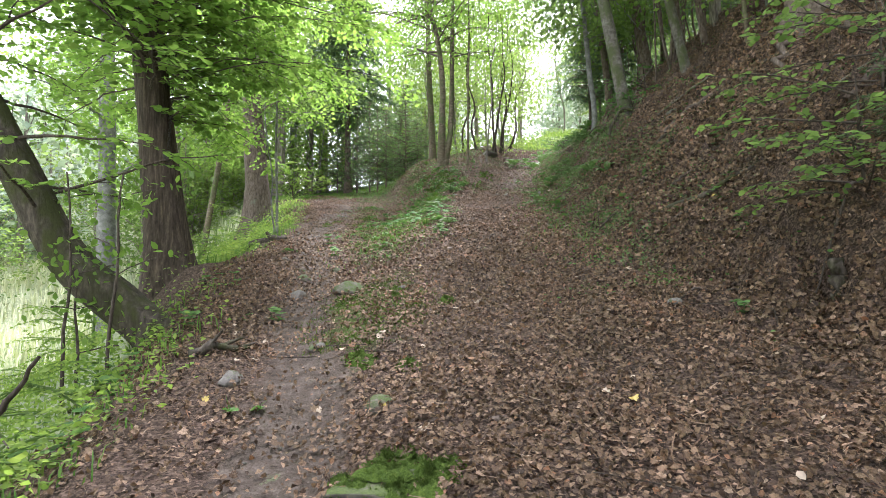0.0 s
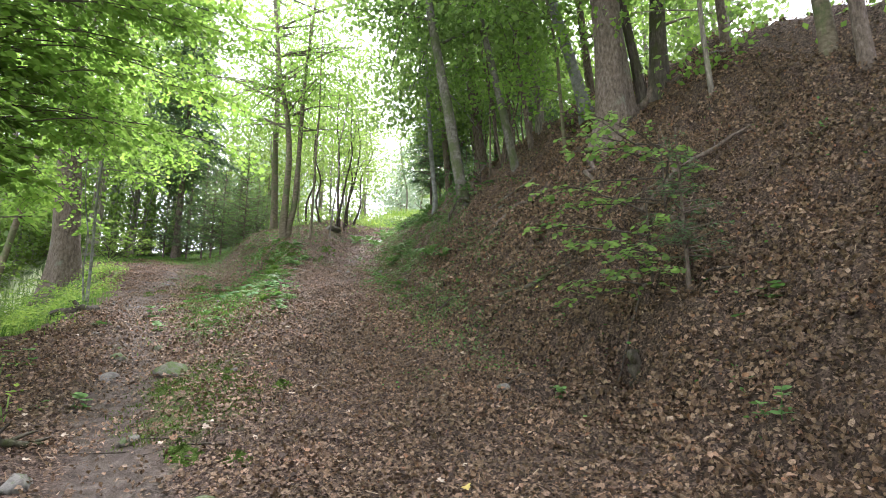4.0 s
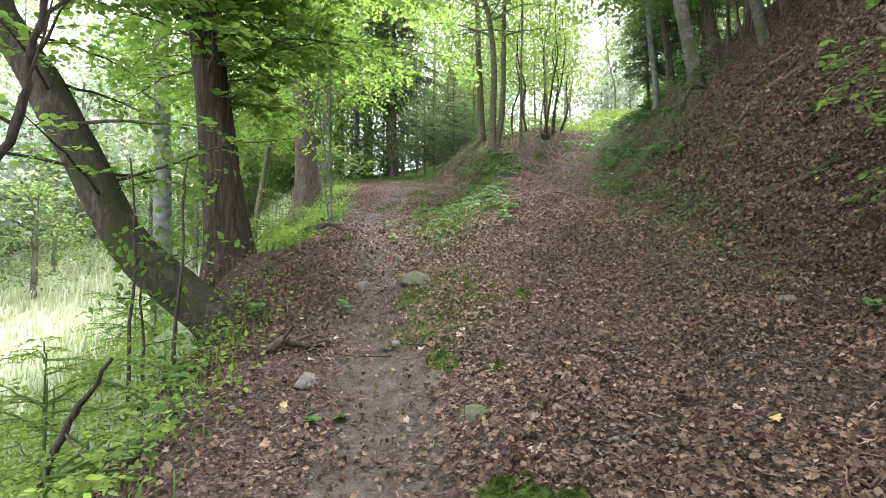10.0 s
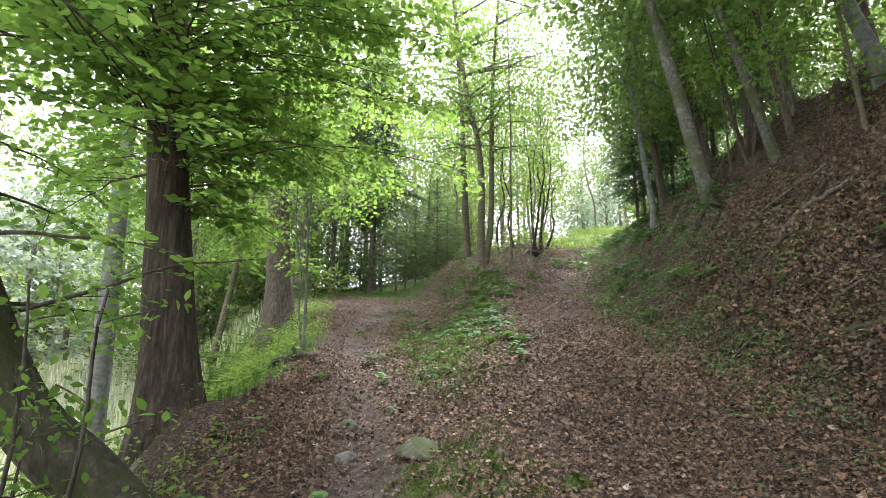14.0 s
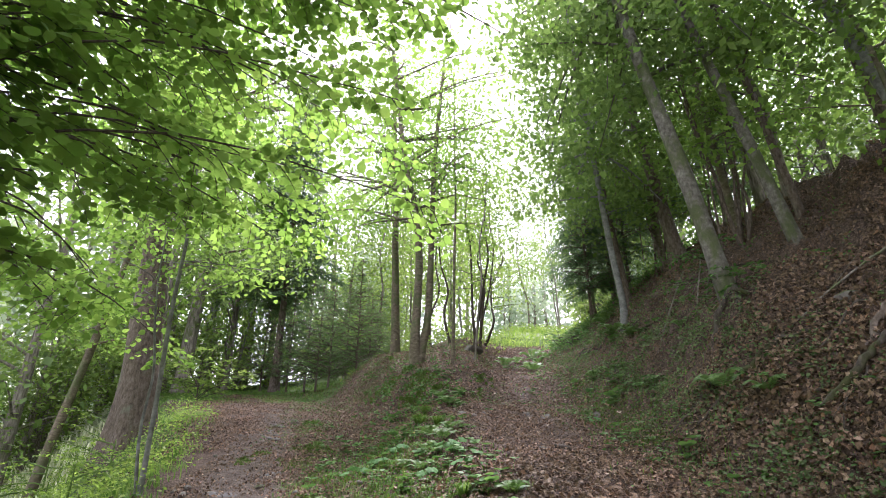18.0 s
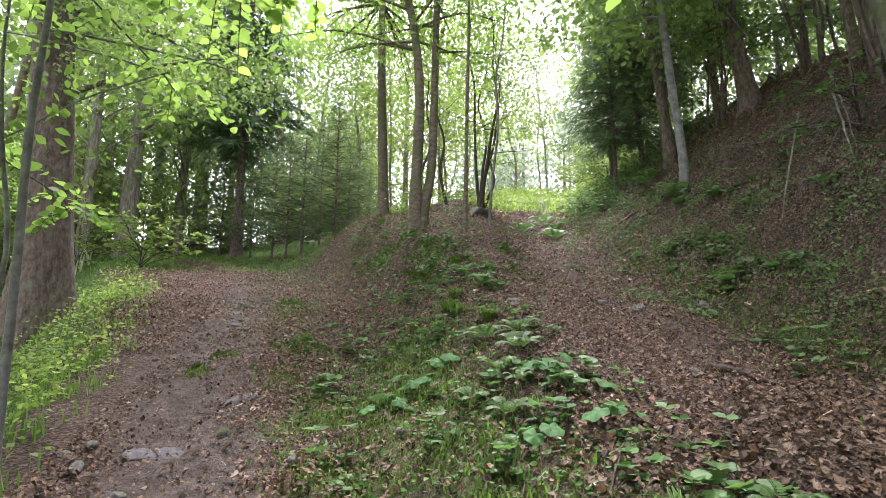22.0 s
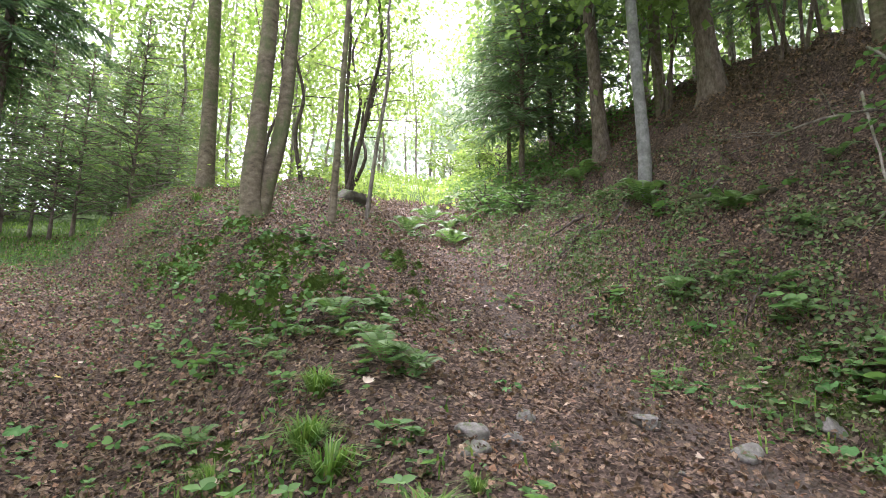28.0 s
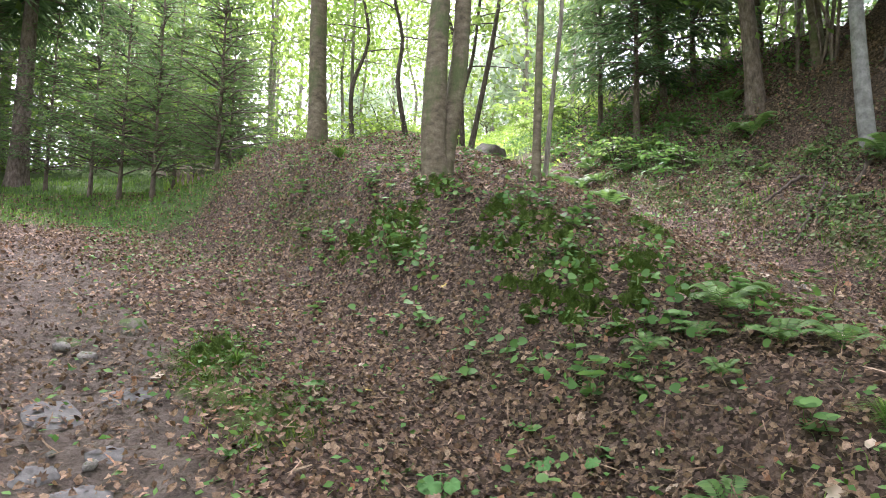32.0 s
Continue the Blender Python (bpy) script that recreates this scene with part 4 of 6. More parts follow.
# trees on the right-hand bank
tree("pale_tree", "slender pale bluish trunk curved at its foot", [(np.vstack([stem(5.1, 17.85, 12, (-0.07, 0.0), 0.2, 0.6)[:1] + (-0.12, 0, 0), stem(5.18, 18.0, 12, (-0.07, 0.0), 0.2, -0.45)]), 0.105, 0.04)], BARK_PALE, LEAF_MID, seed=61, canopy=(2.5, 7.0, 16, 23, 10, 17, 24, 90), sides=14, flare=0.35, limbs=13, toward=np.array([-0.6, 0]), limb_len=3.0, low=0.35, per=110, size=0.15)
tree("bank_tree", "dark brown trunk on the bank", [(stem(6.4, 20.1, 13, (-0.09, 0.03), 0.2, 0.2), 0.14, 0.05)], BARK_BROWN, LEAF_MID, seed=62, limbs=10, limb_len=2.2, low=0.4, per=130, size=0.12)
tree("bank_tree", "reddish-brown trunk with exposed roots on the bank", [(stem(7.1, 18.2, 14, (-0.13, 0.05), 0.3, 0.25), 0.19, 0.07)], BARK_BROWN, LEAF_MID, seed=63, canopy=(4.5, 10, 12, 23, 9.5, 14.5, 14, 110), sides=18, flare=0.7, limbs=11, limb_len=2.6, low=0.35, per=140, size=0.12)
tree("leaning_tree", "pale grey tree leaning out from the bank", [(stem(4.62, 12.95, 14, (-0.2, 0.02), 0.25, 0.7), 0.165, 0.05)], BARK_MOTTLED, LEAF_MID, seed=64, canopy=(0.5, 5, 12, 18, 9.5, 15, 9, 80), sides=18, flare=0.45, limbs=15, toward=np.array([-0.5, 0.2]), limb_len=3.2, low=0.33, per=120, size=0.15)
tree("leaning_tree", "slim pale tree leaning out from the bank", [(stem(6.15, 13.0, 13, (-0.26, 0.03), 0.3, 0.7), 0.125, 0.04)], BARK_MOTTLED, LEAF_MID, seed=65, canopy=(2.5, 7.5, 9, 16, 9, 15, 16, 80), sides=14, flare=0.45, limbs=14, toward=np.array([-0.4, 0.2]), limb_len=3.0, low=0.3, per=120, size=0.15)
# the large tree's wide canopy is added to keep sun off the first stretch
tree("large_bank_tree", "thick brown tree with spreading roots on the bank", [(stem(6.8, 9.4, 16, (-0.03, 0.0), 0, 0.5), 0.36, 0.15)], BARK_BROWN, LEAF_MID, seed=66, canopy=(-1, 8, 1.5, 11, 9.0, 14.5, 54, 110), sides=30, flare=0.85, limbs=12, limb_len=3.2, low=0.35, per=160, size=0.11, clump=0.9, spacing=0.16)
tree("dark_tree", "dark split trunk at the top of the bank", [(stem(7.7, 9.1, 14, (0.08, 0), 0.3, 0.3), 0.2, 0.07), (stem(7.5, 9.3, 12, (-0.1, 0.1), 0.2, 0.3), 0.12, 0.05)], BARK_MOSSY, LEAF_MID, seed=67, sides=14, limbs=8, limb_len=2.4, low=0.35, per=140, size=0.12)
tree("birch_tree", "whitish peeling trunk leaning off the bank top", [(stem(7.4, 11.4, 13, (-0.3, 0.05), 0.25, 0.3), 0.16, 0.06)], BARK_PALE, LEAF_MID, seed=68, sides=14, limbs=9, limb_len=2.2, low=0.35, per=140, size=0.11)
for k, (x, y, h, lx, r) in enumerate([(8.6, 5.9, 11, -0.09, 0.14), (8.1, 5.0, 11, -0.05, 0.12), (7.56, 7.43, 8, -0.04, 0.055), (6.37, 10.86, 8, -0.08, 0.05), (6.9, 13.6, 11, -0.16, 0.09), (7.6, 14.6, 12, -0.1, 0.11), (7.2, 15.8, 12, -0.08, 0.1), (8.3, 12.6, 12, -0.1, 0.13), (8.9, 16.9, 13, -0.05, 0.15), (7.5, 19.6, 12, -0.05, 0.12), (8.8, 8.2, 11, -0.03, 0.1), (9.6, 3.6, 11, -0.06, 0.15), (9.2, 10.6, 12, -0.05, 0.12), (7.2, 22.6, 10, -0.05, 0.08)]):
    tree("bank_tree", "slender grey-brown trunk on the bank top", [(stem(x, y, h, (lx, 0.0), 0.2, 0.6, 0.04, k), r, r * 0.35)], (BARK_GREY, BARK_BROWN, BARK_ASH)[k % 3], LEAF_LIME, group="bank trees", seed=70 + k, sides=10, limbs=12, limb_len=2.2, low=0.13, per=95, size=0.15, clump=0.9)
g = np.random.default_rng(5)
for k, (x, y) in enumerate([(7.5, 19.6), (6.5, 15.0), (7.9, 17.3)]):
    tree("hazel_clump", "clump of thin brown hazel stems on the bank", [(stem(x + g.normal(0, 0.2), y + g.normal(0, 0.2), g.uniform(4, 7), (g.uniform(-0.25, 0.2), g.uniform(-0.12, 0.12)), 0, 0.1, 0.06, i), g.uniform(0.025, 0.045), 0.012) for i in range(7)], BARK_BROWN, LEAF_MID, category="shrub", seed=90 + k, sides=6, flare=0.15, limbs=3, limb_len=1.3, low=0.5, per=45, size=0.1, clump=0.6)

# unseen trees behind the walker's first steps, added to shade the ground there
for k, (x, y) in enumerate([(3.4, -5.5), (-3.2, -5.0)]):
    tree("bank_tree", "unseen leafy grey-brown tree, added to shade the first steps", [(stem(x, y, 12, (0, 0), 0, 0.3), 0.2, 0.07)], BARK_ASH, LEAF_MID, seed=130 + k, canopy=(-5, 6, -6, 1.5, 6.5, 11, 40, 110), sides=12, limbs=10, limb_len=3, low=0.3, per=70, size=0.17, clump=1.1)

# conifers
for k, (x, y, h) in enumerate([(6.3, 22.6, 8.0), (7.3, 24.6, 9.0), (7.6, 22.2, 8.0)]):
    fir("spruce", "dark spruce with drooping boughs beside the hollow way", x, y, h, 0.07, NEEDLE, "spruces by the hollow way", k, 2.0, 0.16, 0.35, 0.3, 0.65, fan=0.22)
for k, (x, y, h) in enumerate([(-1.45, 25.0, 4.4), (-2.4, 25.6, 4.0), (-3.4, 27.6, 4.6), (-2.9, 26.6, 4.2), (-4.3, 29.5, 4.6), (-1.0, 26.6, 3.4), (-1.9, 28.0, 4.8), (-0.6, 28.2, 4.2), (-5.6, 31.0, 4.4)]):
    fir("young_fir", "soft green young fir on the grassy flat", x, y, h, 0.04, NEEDLE_SOFT, "young firs", 20 + k, 1.6, 0.12, 0.08, 0.2, 0.65, fan=0.12)
fir("large_spruce", "tall dark spruce with hanging boughs", -4.9, 30.2, 17, 0.2, NEEDLE, "", 40, 3.6, 0.25, 0.5, 0.5, 1.3, BARK_BROWN, 0.32)
fir("large_spruce", "tall dark spruce behind the trail", -7.8, 38.5, 18, 0.22, NEEDLE, "", 41, 3.2, 0.3, 0.45, 0.6, 0.7, BARK_BROWN, 0.34)
for k, (x, y, h) in enumerate([(9.0, 21.6, 9), (9.4, 18.9, 9)]):
    fir("spruce", "dark spruce on the top of the bank", x, y, h, 0.1, NEEDLE, "bank spruces", 60 + k, 2.2, 0.15, 0.3, 0.34, 0.8, fan=0.18)
fir("fir_sapling", "thin dark fir sapling with sparse needles on the bank", 4.62, 5.05, 2.1, 0.028, NEEDLE, "", 70, 0.75, 0.2, 0.1, 0.2, 0.7, fan=0.09)
for k, (x, y, h, lx) in enumerate([(-4.1, 5.9, 2.6, 0.0), (-3.95, 5.95, 1.2, -0.05), (-3.5, 5.7, 2.2, 0.04)]):
    tree("slope_sapling", "thin dark sapling stem below the bowed trunk", [(stem(x, y, h, (lx, 0), 0, 0.1, 0.03, k), 0.022, 0.01)], BARK_TWIG, LEAF_LIME, category="sapling", group="slope saplings", seed=110 + k, sides=6, flare=0.1, limbs=4, limb_len=0.6, low=0.5, per=14, size=0.09, clump=0.3, kind="oval")

# ---- woods in the distance ----
def far_kind(seed, h, leaf, size, n, spread):
    g = np.random.default_rng(seed)
    root = new("woodland_tree")
    tagged(root, "leafy woodland tree around the way, some added out of view", "tree", "woodland trees")
    v, f = tube(np.array([(0, 0, -0.6), (0, 0, h * 0.35), (0.1, 0.1, h * 0.95)]), (0.22, 0.16, 0.04), 7)
    part("trunk", mesh_of("trunk", v, f, BARK_ASH), root)
    bag = Bag()
    k = 46
    z = g.uniform(0.05, 1.0, k)
    rad = spread * np.sqrt(np.clip(1 - (2 * z - 0.95) ** 2, 0.08, 1)) * g.uniform(0.3, 1.0, k)
    az = g.uniform(0, 6.28, k)
    cs = np.stack([rad * np.cos(az), rad * np.sin(az), z * h], -1)
    wood = Bag()
    for c in cs[::3]:
        wood.add(*tube(np.array([(0, 0, c[2] * 0.75), c * (0.6, 0.6, 0.93), c]), (0.05, 0.03, 0.012), 4))
    tagged(part("branchwork", wood.mesh("branchwork", BARK_ASH), root), kind="stuff")
    clouds(bag, cs, g.uniform(1.1, 2.1, k) * spread / 3.2, n, size, "diamond", g, 0.6)
    part("crown", bag.mesh("crown", leaf), root)
    return root


# far_a and far_c have haze painted into their crowns
far_a = far_kind(1, 12, LEAF_HAZED, 0.5, 20, 3.4)
far_b = far_kind(2, 14, LEAF_SUNNY, 0.34, 28, 3.6)
far_c = far_kind(3, 9, LEAF_HAZED, 0.46, 20, 3.0)
far_d = far_kind(4, 11, LEAF_MID, 0.3, 34, 3.2)
far_list = []
g = np.random.default_rng(77)
# across the meadow to the left
for i in range(38):
    a = (i + g.random()) / 38
    far_list.append((-24 - 14 * g.random() - 4 * a, -14 + 70 * a + g.normal(0, 2)))
# along the trail and ahead on the left
for i in range(16):
    far_list.append((-12 - 10 * g.random(), 34 + 26 * g.random()))
for i in range(12):
    far_list.append((-6 + 9 * g.random(), 40 + 14 * g.random()))
for i in range(5):
    far_list.append((14 + 10 * g.random(), 50 + 12 * g.random()))
# beyond the bank and the crest
for i in range(4):
    far_list.append((15 + 8 * g.random(), -4 + 36 * g.random()))
for i in range(3):
    far_list.append((17 + 7 * g.random(), 16 + 18 * g.random()))
for i in range(10):
    far_list.append((15 + 12 * g.random(), 34 + 16 * g.random()))
for i in range(6):
    far_list.append((6 + 9 * g.random(), 47 + 10 * g.random()))
# behind the walker, out of view: added to block sky light from the back
for i in range(7):
    far_list.append((-10 + 20 * g.random(), -10 - 10 * g.random()))
# low scrub and young wood along the near side of the meadow
low_list = [(-17 - 8 * g.random() - 0.05 * k, -6 + 1.15 * k + g.normal(0, 0.8)) for k in range(36)]
low_list += [(-13 - 6 * g.random(), 19 + 2.4 * k + g.normal(0, 0.8)) for k in range(6)]
low_list += [(-9.5 - 6 * g.random(), 22 + 2.2 * k + g.normal(0, 0.8)) for k in range(6)]
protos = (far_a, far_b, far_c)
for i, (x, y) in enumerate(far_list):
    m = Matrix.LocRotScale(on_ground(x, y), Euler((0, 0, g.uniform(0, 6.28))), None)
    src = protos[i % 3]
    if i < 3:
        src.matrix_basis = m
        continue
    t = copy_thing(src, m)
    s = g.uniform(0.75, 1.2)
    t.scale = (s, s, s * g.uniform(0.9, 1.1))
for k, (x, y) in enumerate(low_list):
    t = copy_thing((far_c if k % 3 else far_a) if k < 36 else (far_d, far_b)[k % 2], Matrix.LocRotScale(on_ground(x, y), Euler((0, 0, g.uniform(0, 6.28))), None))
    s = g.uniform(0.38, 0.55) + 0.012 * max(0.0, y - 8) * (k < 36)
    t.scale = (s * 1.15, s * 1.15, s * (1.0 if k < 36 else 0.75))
# leafy wood behind the top of the bank
g = np.random.default_rng(83)
for k in range(12):
    m = Matrix.LocRotScale(on_ground(10.4 + 4 * g.random() + 0.05 * k, 11 + 1.4 * k, -0.6), Euler((0, 0, g.uniform(0, 6.28))), None)
    t = far_d if k == 0 else copy_thing(far_d, m)
    t.matrix_basis = m
    s = g.uniform(0.55, 0.85)
    t.scale = (s, s, s * 0.9)
    tagged(t, "leafy green tree behind the top of the bank", "tree", "wood above the bank")
# taller trees beyond the trail
for k, (x, y) in enumerate([(-7.2, 31.5), (-9.0, 27.5), (-10.5, 33), (-12.2, 29.5), (-11.6, 24.5), (-6.2, 36.5), (-8.6, 41), (-13.8, 36), (-3.4, 39.5)]):
    t = copy_thing(far_b if k % 4 else far_d, Matrix.LocRotScale(on_ground(x, y, -0.3), Euler((0, 0, 1.3 * k)), None))
    s = 0.85 + 0.05 * (k % 5)
    t.scale = (s, s, s * 1.1)
    tagged(t, "tall leafy tree in the wood beyond the trail", "tree", "wood beyond the trail")
# young leafy wood that closes the view behind the firs and the trail
g = np.random.default_rng(79)
for k in range(34):
    x, y = -14.5 + 0.46 * k + g.normal(0, 0.5), 34.5 + 5.5 * g.random() + 0.12 * abs(k - 20)
    if k % 4 == 3:
        x, y = -9.5 - 3.5 * g.random(), 24 + 9 * g.random()
    t = copy_thing(far_b, Matrix.LocRotScale(on_ground(x, y, -0.5), Euler((0, 0, g.uniform(0, 6.28))), None))
    s = g.uniform(0.3, 0.48)
    t.scale = (s * 1.2, s * 1.2, s * 0.85)
    tagged(t, "young leafy tree in the wood behind the firs", "tree", "young wood")

# ---- the forest floor ----
def scatter(x0, x1, y0, y1, n, keep, seed):
    g = np.random.default_rng(seed)
    x, y = g.uniform(x0, x1, n), g.uniform(y0, y1, n)
    k = g.random(n) < keep(x, y)
    return x[k], y[k]


SHAPES["scrap"] = (np.array([(0.02, 0, 0.0), (-0.4, 0.3, 0.13), (-0.27, 0.72, 0.05), (0.06, 1.0, -0.04), (0.36, 0.52, 0.15)]), np.array([(0, 2, 1), (0, 3, 2), (0, 4, 3)]))
SHAPES["sliver"] = (np.array([(-0.03, 0, 0), (0.03, 0, 0), (0.06, 0.6, 0.03), (0.0, 1.0, 0.0)]), np.array([(0, 1, 2), (0, 2, 3)]))
SHAPES["curled"] = (np.array([(-0.06, 0, 0.0), (-0.33, 0.55, 0.2), (0.1, 0.97, -0.06), (0.3, 0.62, 0.05), (0.34, 0.25, 0.17)]), np.array([(0, 3, 1), (3, 2, 1), (0, 4, 3)]))


def litter_keep(x, y):
    k = 1 - 0.66 * worn_mask(x, y) - 0.4 * strip_mask(x, y) - 0.35 * mossy_mask(x, y)
    k = k * (1 - 0.85 * np.maximum(grassy_mask(x, y), turf_mask(x, y))) * np.where(y < 5, np.clip(0.55 + 0.5 * (x + 1.5) / 2, 0.25, 1), 1)
    k = k * (0.72 + 0.28 * np.sin(x * 2.3 + 1.3 * np.sin(y * 1.7)) * np.sin(y * 1.9 + 1.1 * np.sin(x * 1.3)))
    # bare patches of soil on the bank
    k = k * (1 - 0.25 * bank_share(x, y) * ease(0.12, 0.4, fbm(x, y, 1.7, 48)))
    # leaves slide off the steep ledges of the bank
    e = 0.08
    steep = np.hypot(height(x + e, y) - height(x - e, y), height(x, y + e) - height(x, y - e)) / (2 * e)
    k = k * (1 - 0.7 * ease(1.9, 2.8, steep))
    return np.clip(k, 0, 1)


def fallen(name, label, x, y, smin, smax, kind, mat, seed, lift=0.012, tilt=0.42, curl=0.35):
    g = np.random.default_rng(seed)
    n = len(x)
    nm = slope_normal(x, y)
    p = np.stack([x, y, height(x, y)], -1) + nm * g.uniform(0.0, lift, (n, 1)) * 1.6
    facing = unit(nm + g.normal(0, tilt, (n, 3)))
    al = g.normal(0, 1, (n, 3))
    al = al - facing * np.sum(al * facing, -1, keepdims=True)
    s = (smin + (smax - smin) * g.random(n) ** 1.6) * (1 + 0.22 * ease(7, 9.5, y) * ease(12.5, 11, y)) * (1 - 0.2 * ease(11.5, 13, y) * ease(15.6, 15.4, y))
    bag = Bag()
    if kind == "scrap":
        # two sorts of crumpled leaf, mixed
        for k, sort in enumerate(("scrap", "curled")):
            i = slice(k, None, 2)
            leaves(bag, (p - unit(al) * s[:, None] * 0.5 + nm * 0.008)[i], al[i], facing[i], s[i], sort, g.uniform(-0.2, curl, n)[i])
    else:
        leaves(bag, p - unit(al) * s[:, None] * 0.5 + nm * 0.008, al, facing, s, kind, g.uniform(-0.1, curl, n))
    return tagged(new(name, bag.mesh(name, mat, True)), label, "leaf litter", kind="stuff")


def near_way(x, y):
    """Thick where people walk, thinner high on the bank."""
    return litter_keep(x, y) * (1 - 0.1 * ease(4.6, 7, x))


x, y = scatter(-3.4, 7.6, 1.6, 15.5, 290000, near_way, 1)
fallen("leaf_litter", "thick layer of dry brown beech leaves", x, y, 0.022, 0.058, "scrap", LITTER, 2, 0.03, 0.55, 0.75)
x, y = scatter(-2.4, 5.4, 1.6, 10.5, 4600, litter_keep, 7)
fallen("maple_litter", "dry lobed brown maple leaves", x, y, 0.045, 0.08, "maple", LITTER, 8, 0.03, 0.38, 0.5)
x, y = scatter(-6.0, 8.0, 15.5, 28.5, 300000, near_way, 3)
fallen("leaf_litter", "layer of dry brown leaves over mound and hollow way", x, y, 0.02, 0.054, "scrap", LITTER, 4, 0.03, 0.55, 0.7)
x, y = scatter(-3.2, 3.8, 13.2, 20.5, 3500, litter_keep, 5)
fallen("maple_litter", "dry lobed leaves on the upper path", x, y, 0.04, 0.066, "maple", LITTER, 6, 0.03, 0.38, 0.5)
x, y = scatter(3.0, 8.6, 1.0, 12.5, 110000, near_way, 11)
fallen("bank_litter", "dry brown leaves on the lower bank", x, y, 0.03, 0.075, "scrap", LITTER, 14, 0.05, 0.7, 0.6)
x, y = scatter(6.5, 11, -2, 24, 56000, lambda a, b: np.full(a.shape, 0.8), 9)
fallen("bank_litter", "dry brown leaves on the upper bank", x, y, 0.04, 0.07, "scrap", LITTER, 10, 0.03)

# stalks, needles and slivers of leaf between the leaves
for box, n, seed in (((-2.8, 5.5, 1.6, 13), 34000, 12), ((-3.4, 5.0, 13, 21), 30000, 13)):
    x, y = scatter(*box, n, near_way, seed)
    fallen("leaf_stalks", "thin brown leaf stalks and needles in the litter", x, y, 0.03, 0.12, "sliver", LITTER, seed + 20, 0.04, 0.3, 0.3)

# single leaves that stand out by colour
def single_leaf_mesh(kind, mat, seed):
    bag = Bag()
    leaves(bag, np.array([(0, -0.5, 0.0)]), np.array([(0, 1.0, 0)]), np.array([(0.1, 0, 1.0)]), [1.0], kind, [0.35 + 0.2 * seed])
    return bag.mesh("fallen_leaf", mat)


pale_kinds = [single_leaf_mesh("maple", PALE_LEAF, 0), single_leaf_mesh("oval", PALE_LEAF, 1), single_leaf_mesh("maple", YELLOW_LEAF, 0)]
g = np.random.default_rng(15)
x, y = scatter(-2.8, 4.0, 1.5, 19, 190, lambda a, b: np.ones(a.shape), 16)
nm = slope_normal(x, y)
for i in range(len(x)):
    k = 2 if g.random() < 0.14 else int(g.integers(0, 2))
    ob = new("fallen_leaf", pale_kinds[k])
    q = Vector(unit(nm[i] + g.normal(0, 0.25, 3))).to_track_quat("Z", "Y")
    s = g.uniform(0.05, 0.09)
    ob.matrix_world = Matrix.LocRotScale(on_ground(x[i], y[i], 0.035), q @ Euler((0, 0, g.uniform(0, 6.28))).to_quaternion(), (s, s, s))
    tagged(ob, "yellow lobed leaf lying on the litter" if k == 2 else "pale dry leaf lying on the litter", "leaf", "single fallen leaves")


# ---- stones and moss ----
def rock_mesh(seed, mat, flat=0.6, angular=0.25, sub=3):
    g = np.random.default_rng(seed)
    bm = bmesh.new()
    bmesh.ops.create_icosphere(bm, subdivisions=sub, radius=0.5)
    planes = [(unit(g.normal(0, 1, 3)), g.uniform(0.28, 0.42)) for _ in range(9)]
    off = Vector(g.uniform(-50, 50, 3))
    for v in bm.verts:
        p = np.array(v.co)
        for nrm, d in planes:
            h = p @ nrm - d
            if h > 0:
                p = p - nrm * h * (0.55 + angular)
        p = p * (1 + 0.10 * noise.noise(Vector(p * 3.5) + off) + 0.05 * noise.noise(Vector(p * 9) + off))
        p[2] *= flat
        v.co = p
    me = bpy.data.meshes.new("stone")
    bm.to_mesh(me)
    bm.free()
    for poly in me.polygons:
        poly.use_smooth = True
    me.materials.append(mat)
    return me


MOSSY_STONES = [(0.6, 15.82, 0.4), (-0.16, 2.75, 0.3), (-1.21, 7.15, 0.51), (-1.64, 8.64, 0.28), (-1.99, 8.08, 0.35), (-2.19, 8.64, 0.22), (-1.23, 5.24, 0.2), (-0.47, 3.79, 0.33), (0.8, 14.57, 0.11), (-2.72, 19.29, 0.35), (-3.13, 19.13, 0.21), (-3.31, 18.04, 0.12), (1.42, 19.54, 0.19), (-2.44, 13.0, 0.17), (1.54, 10.17, 0.18)]
GREY_STONES = [(-1.88, 7.19, 0.27), (-1.71, 4.31, 0.26), (2.39, 5.45, 0.2), (0.93, 9.58, 0.14), (0.43, 14.74, 0.19), (0.64, 14.69, 0.13), (0.87, 14.91, 0.15), (1.75, 14.25, 0.2), (2.64, 14.33, 0.19), (1.56, 14.73, 0.17), (2.24, 17.26, 0.13), (2.75, 16.73, 0.12), (0.37, 14.6, 0.18), (0.73, 13.59, 0.1), (-3.01, 18.83, 0.14), (-1.22, 20.17, 0.09), (-3.36, 12.64, 0.1), (-2.86, 12.09, 0.1), (0.88, 12.97, 0.05), (1.06, 12.37, 0.14), (1.09, 16.16, 0.11), (1.57, 16.36, 0.11), (3.69, 21.08, 0.27), (1.25, 7.46, 0.11)]
SLABS = [(-3.1, 17.97, 0.33), (-2.8, 18.15, 0.28), (-2.97, 17.23, 0.28), (-3.12, 17.43, 0.21), (-2.9, 12.7, 0.2), (-2.75, 12.77, 0.18), (-2.43, 13.9, 0.3), (-2.85, 17.56, 0.18)]
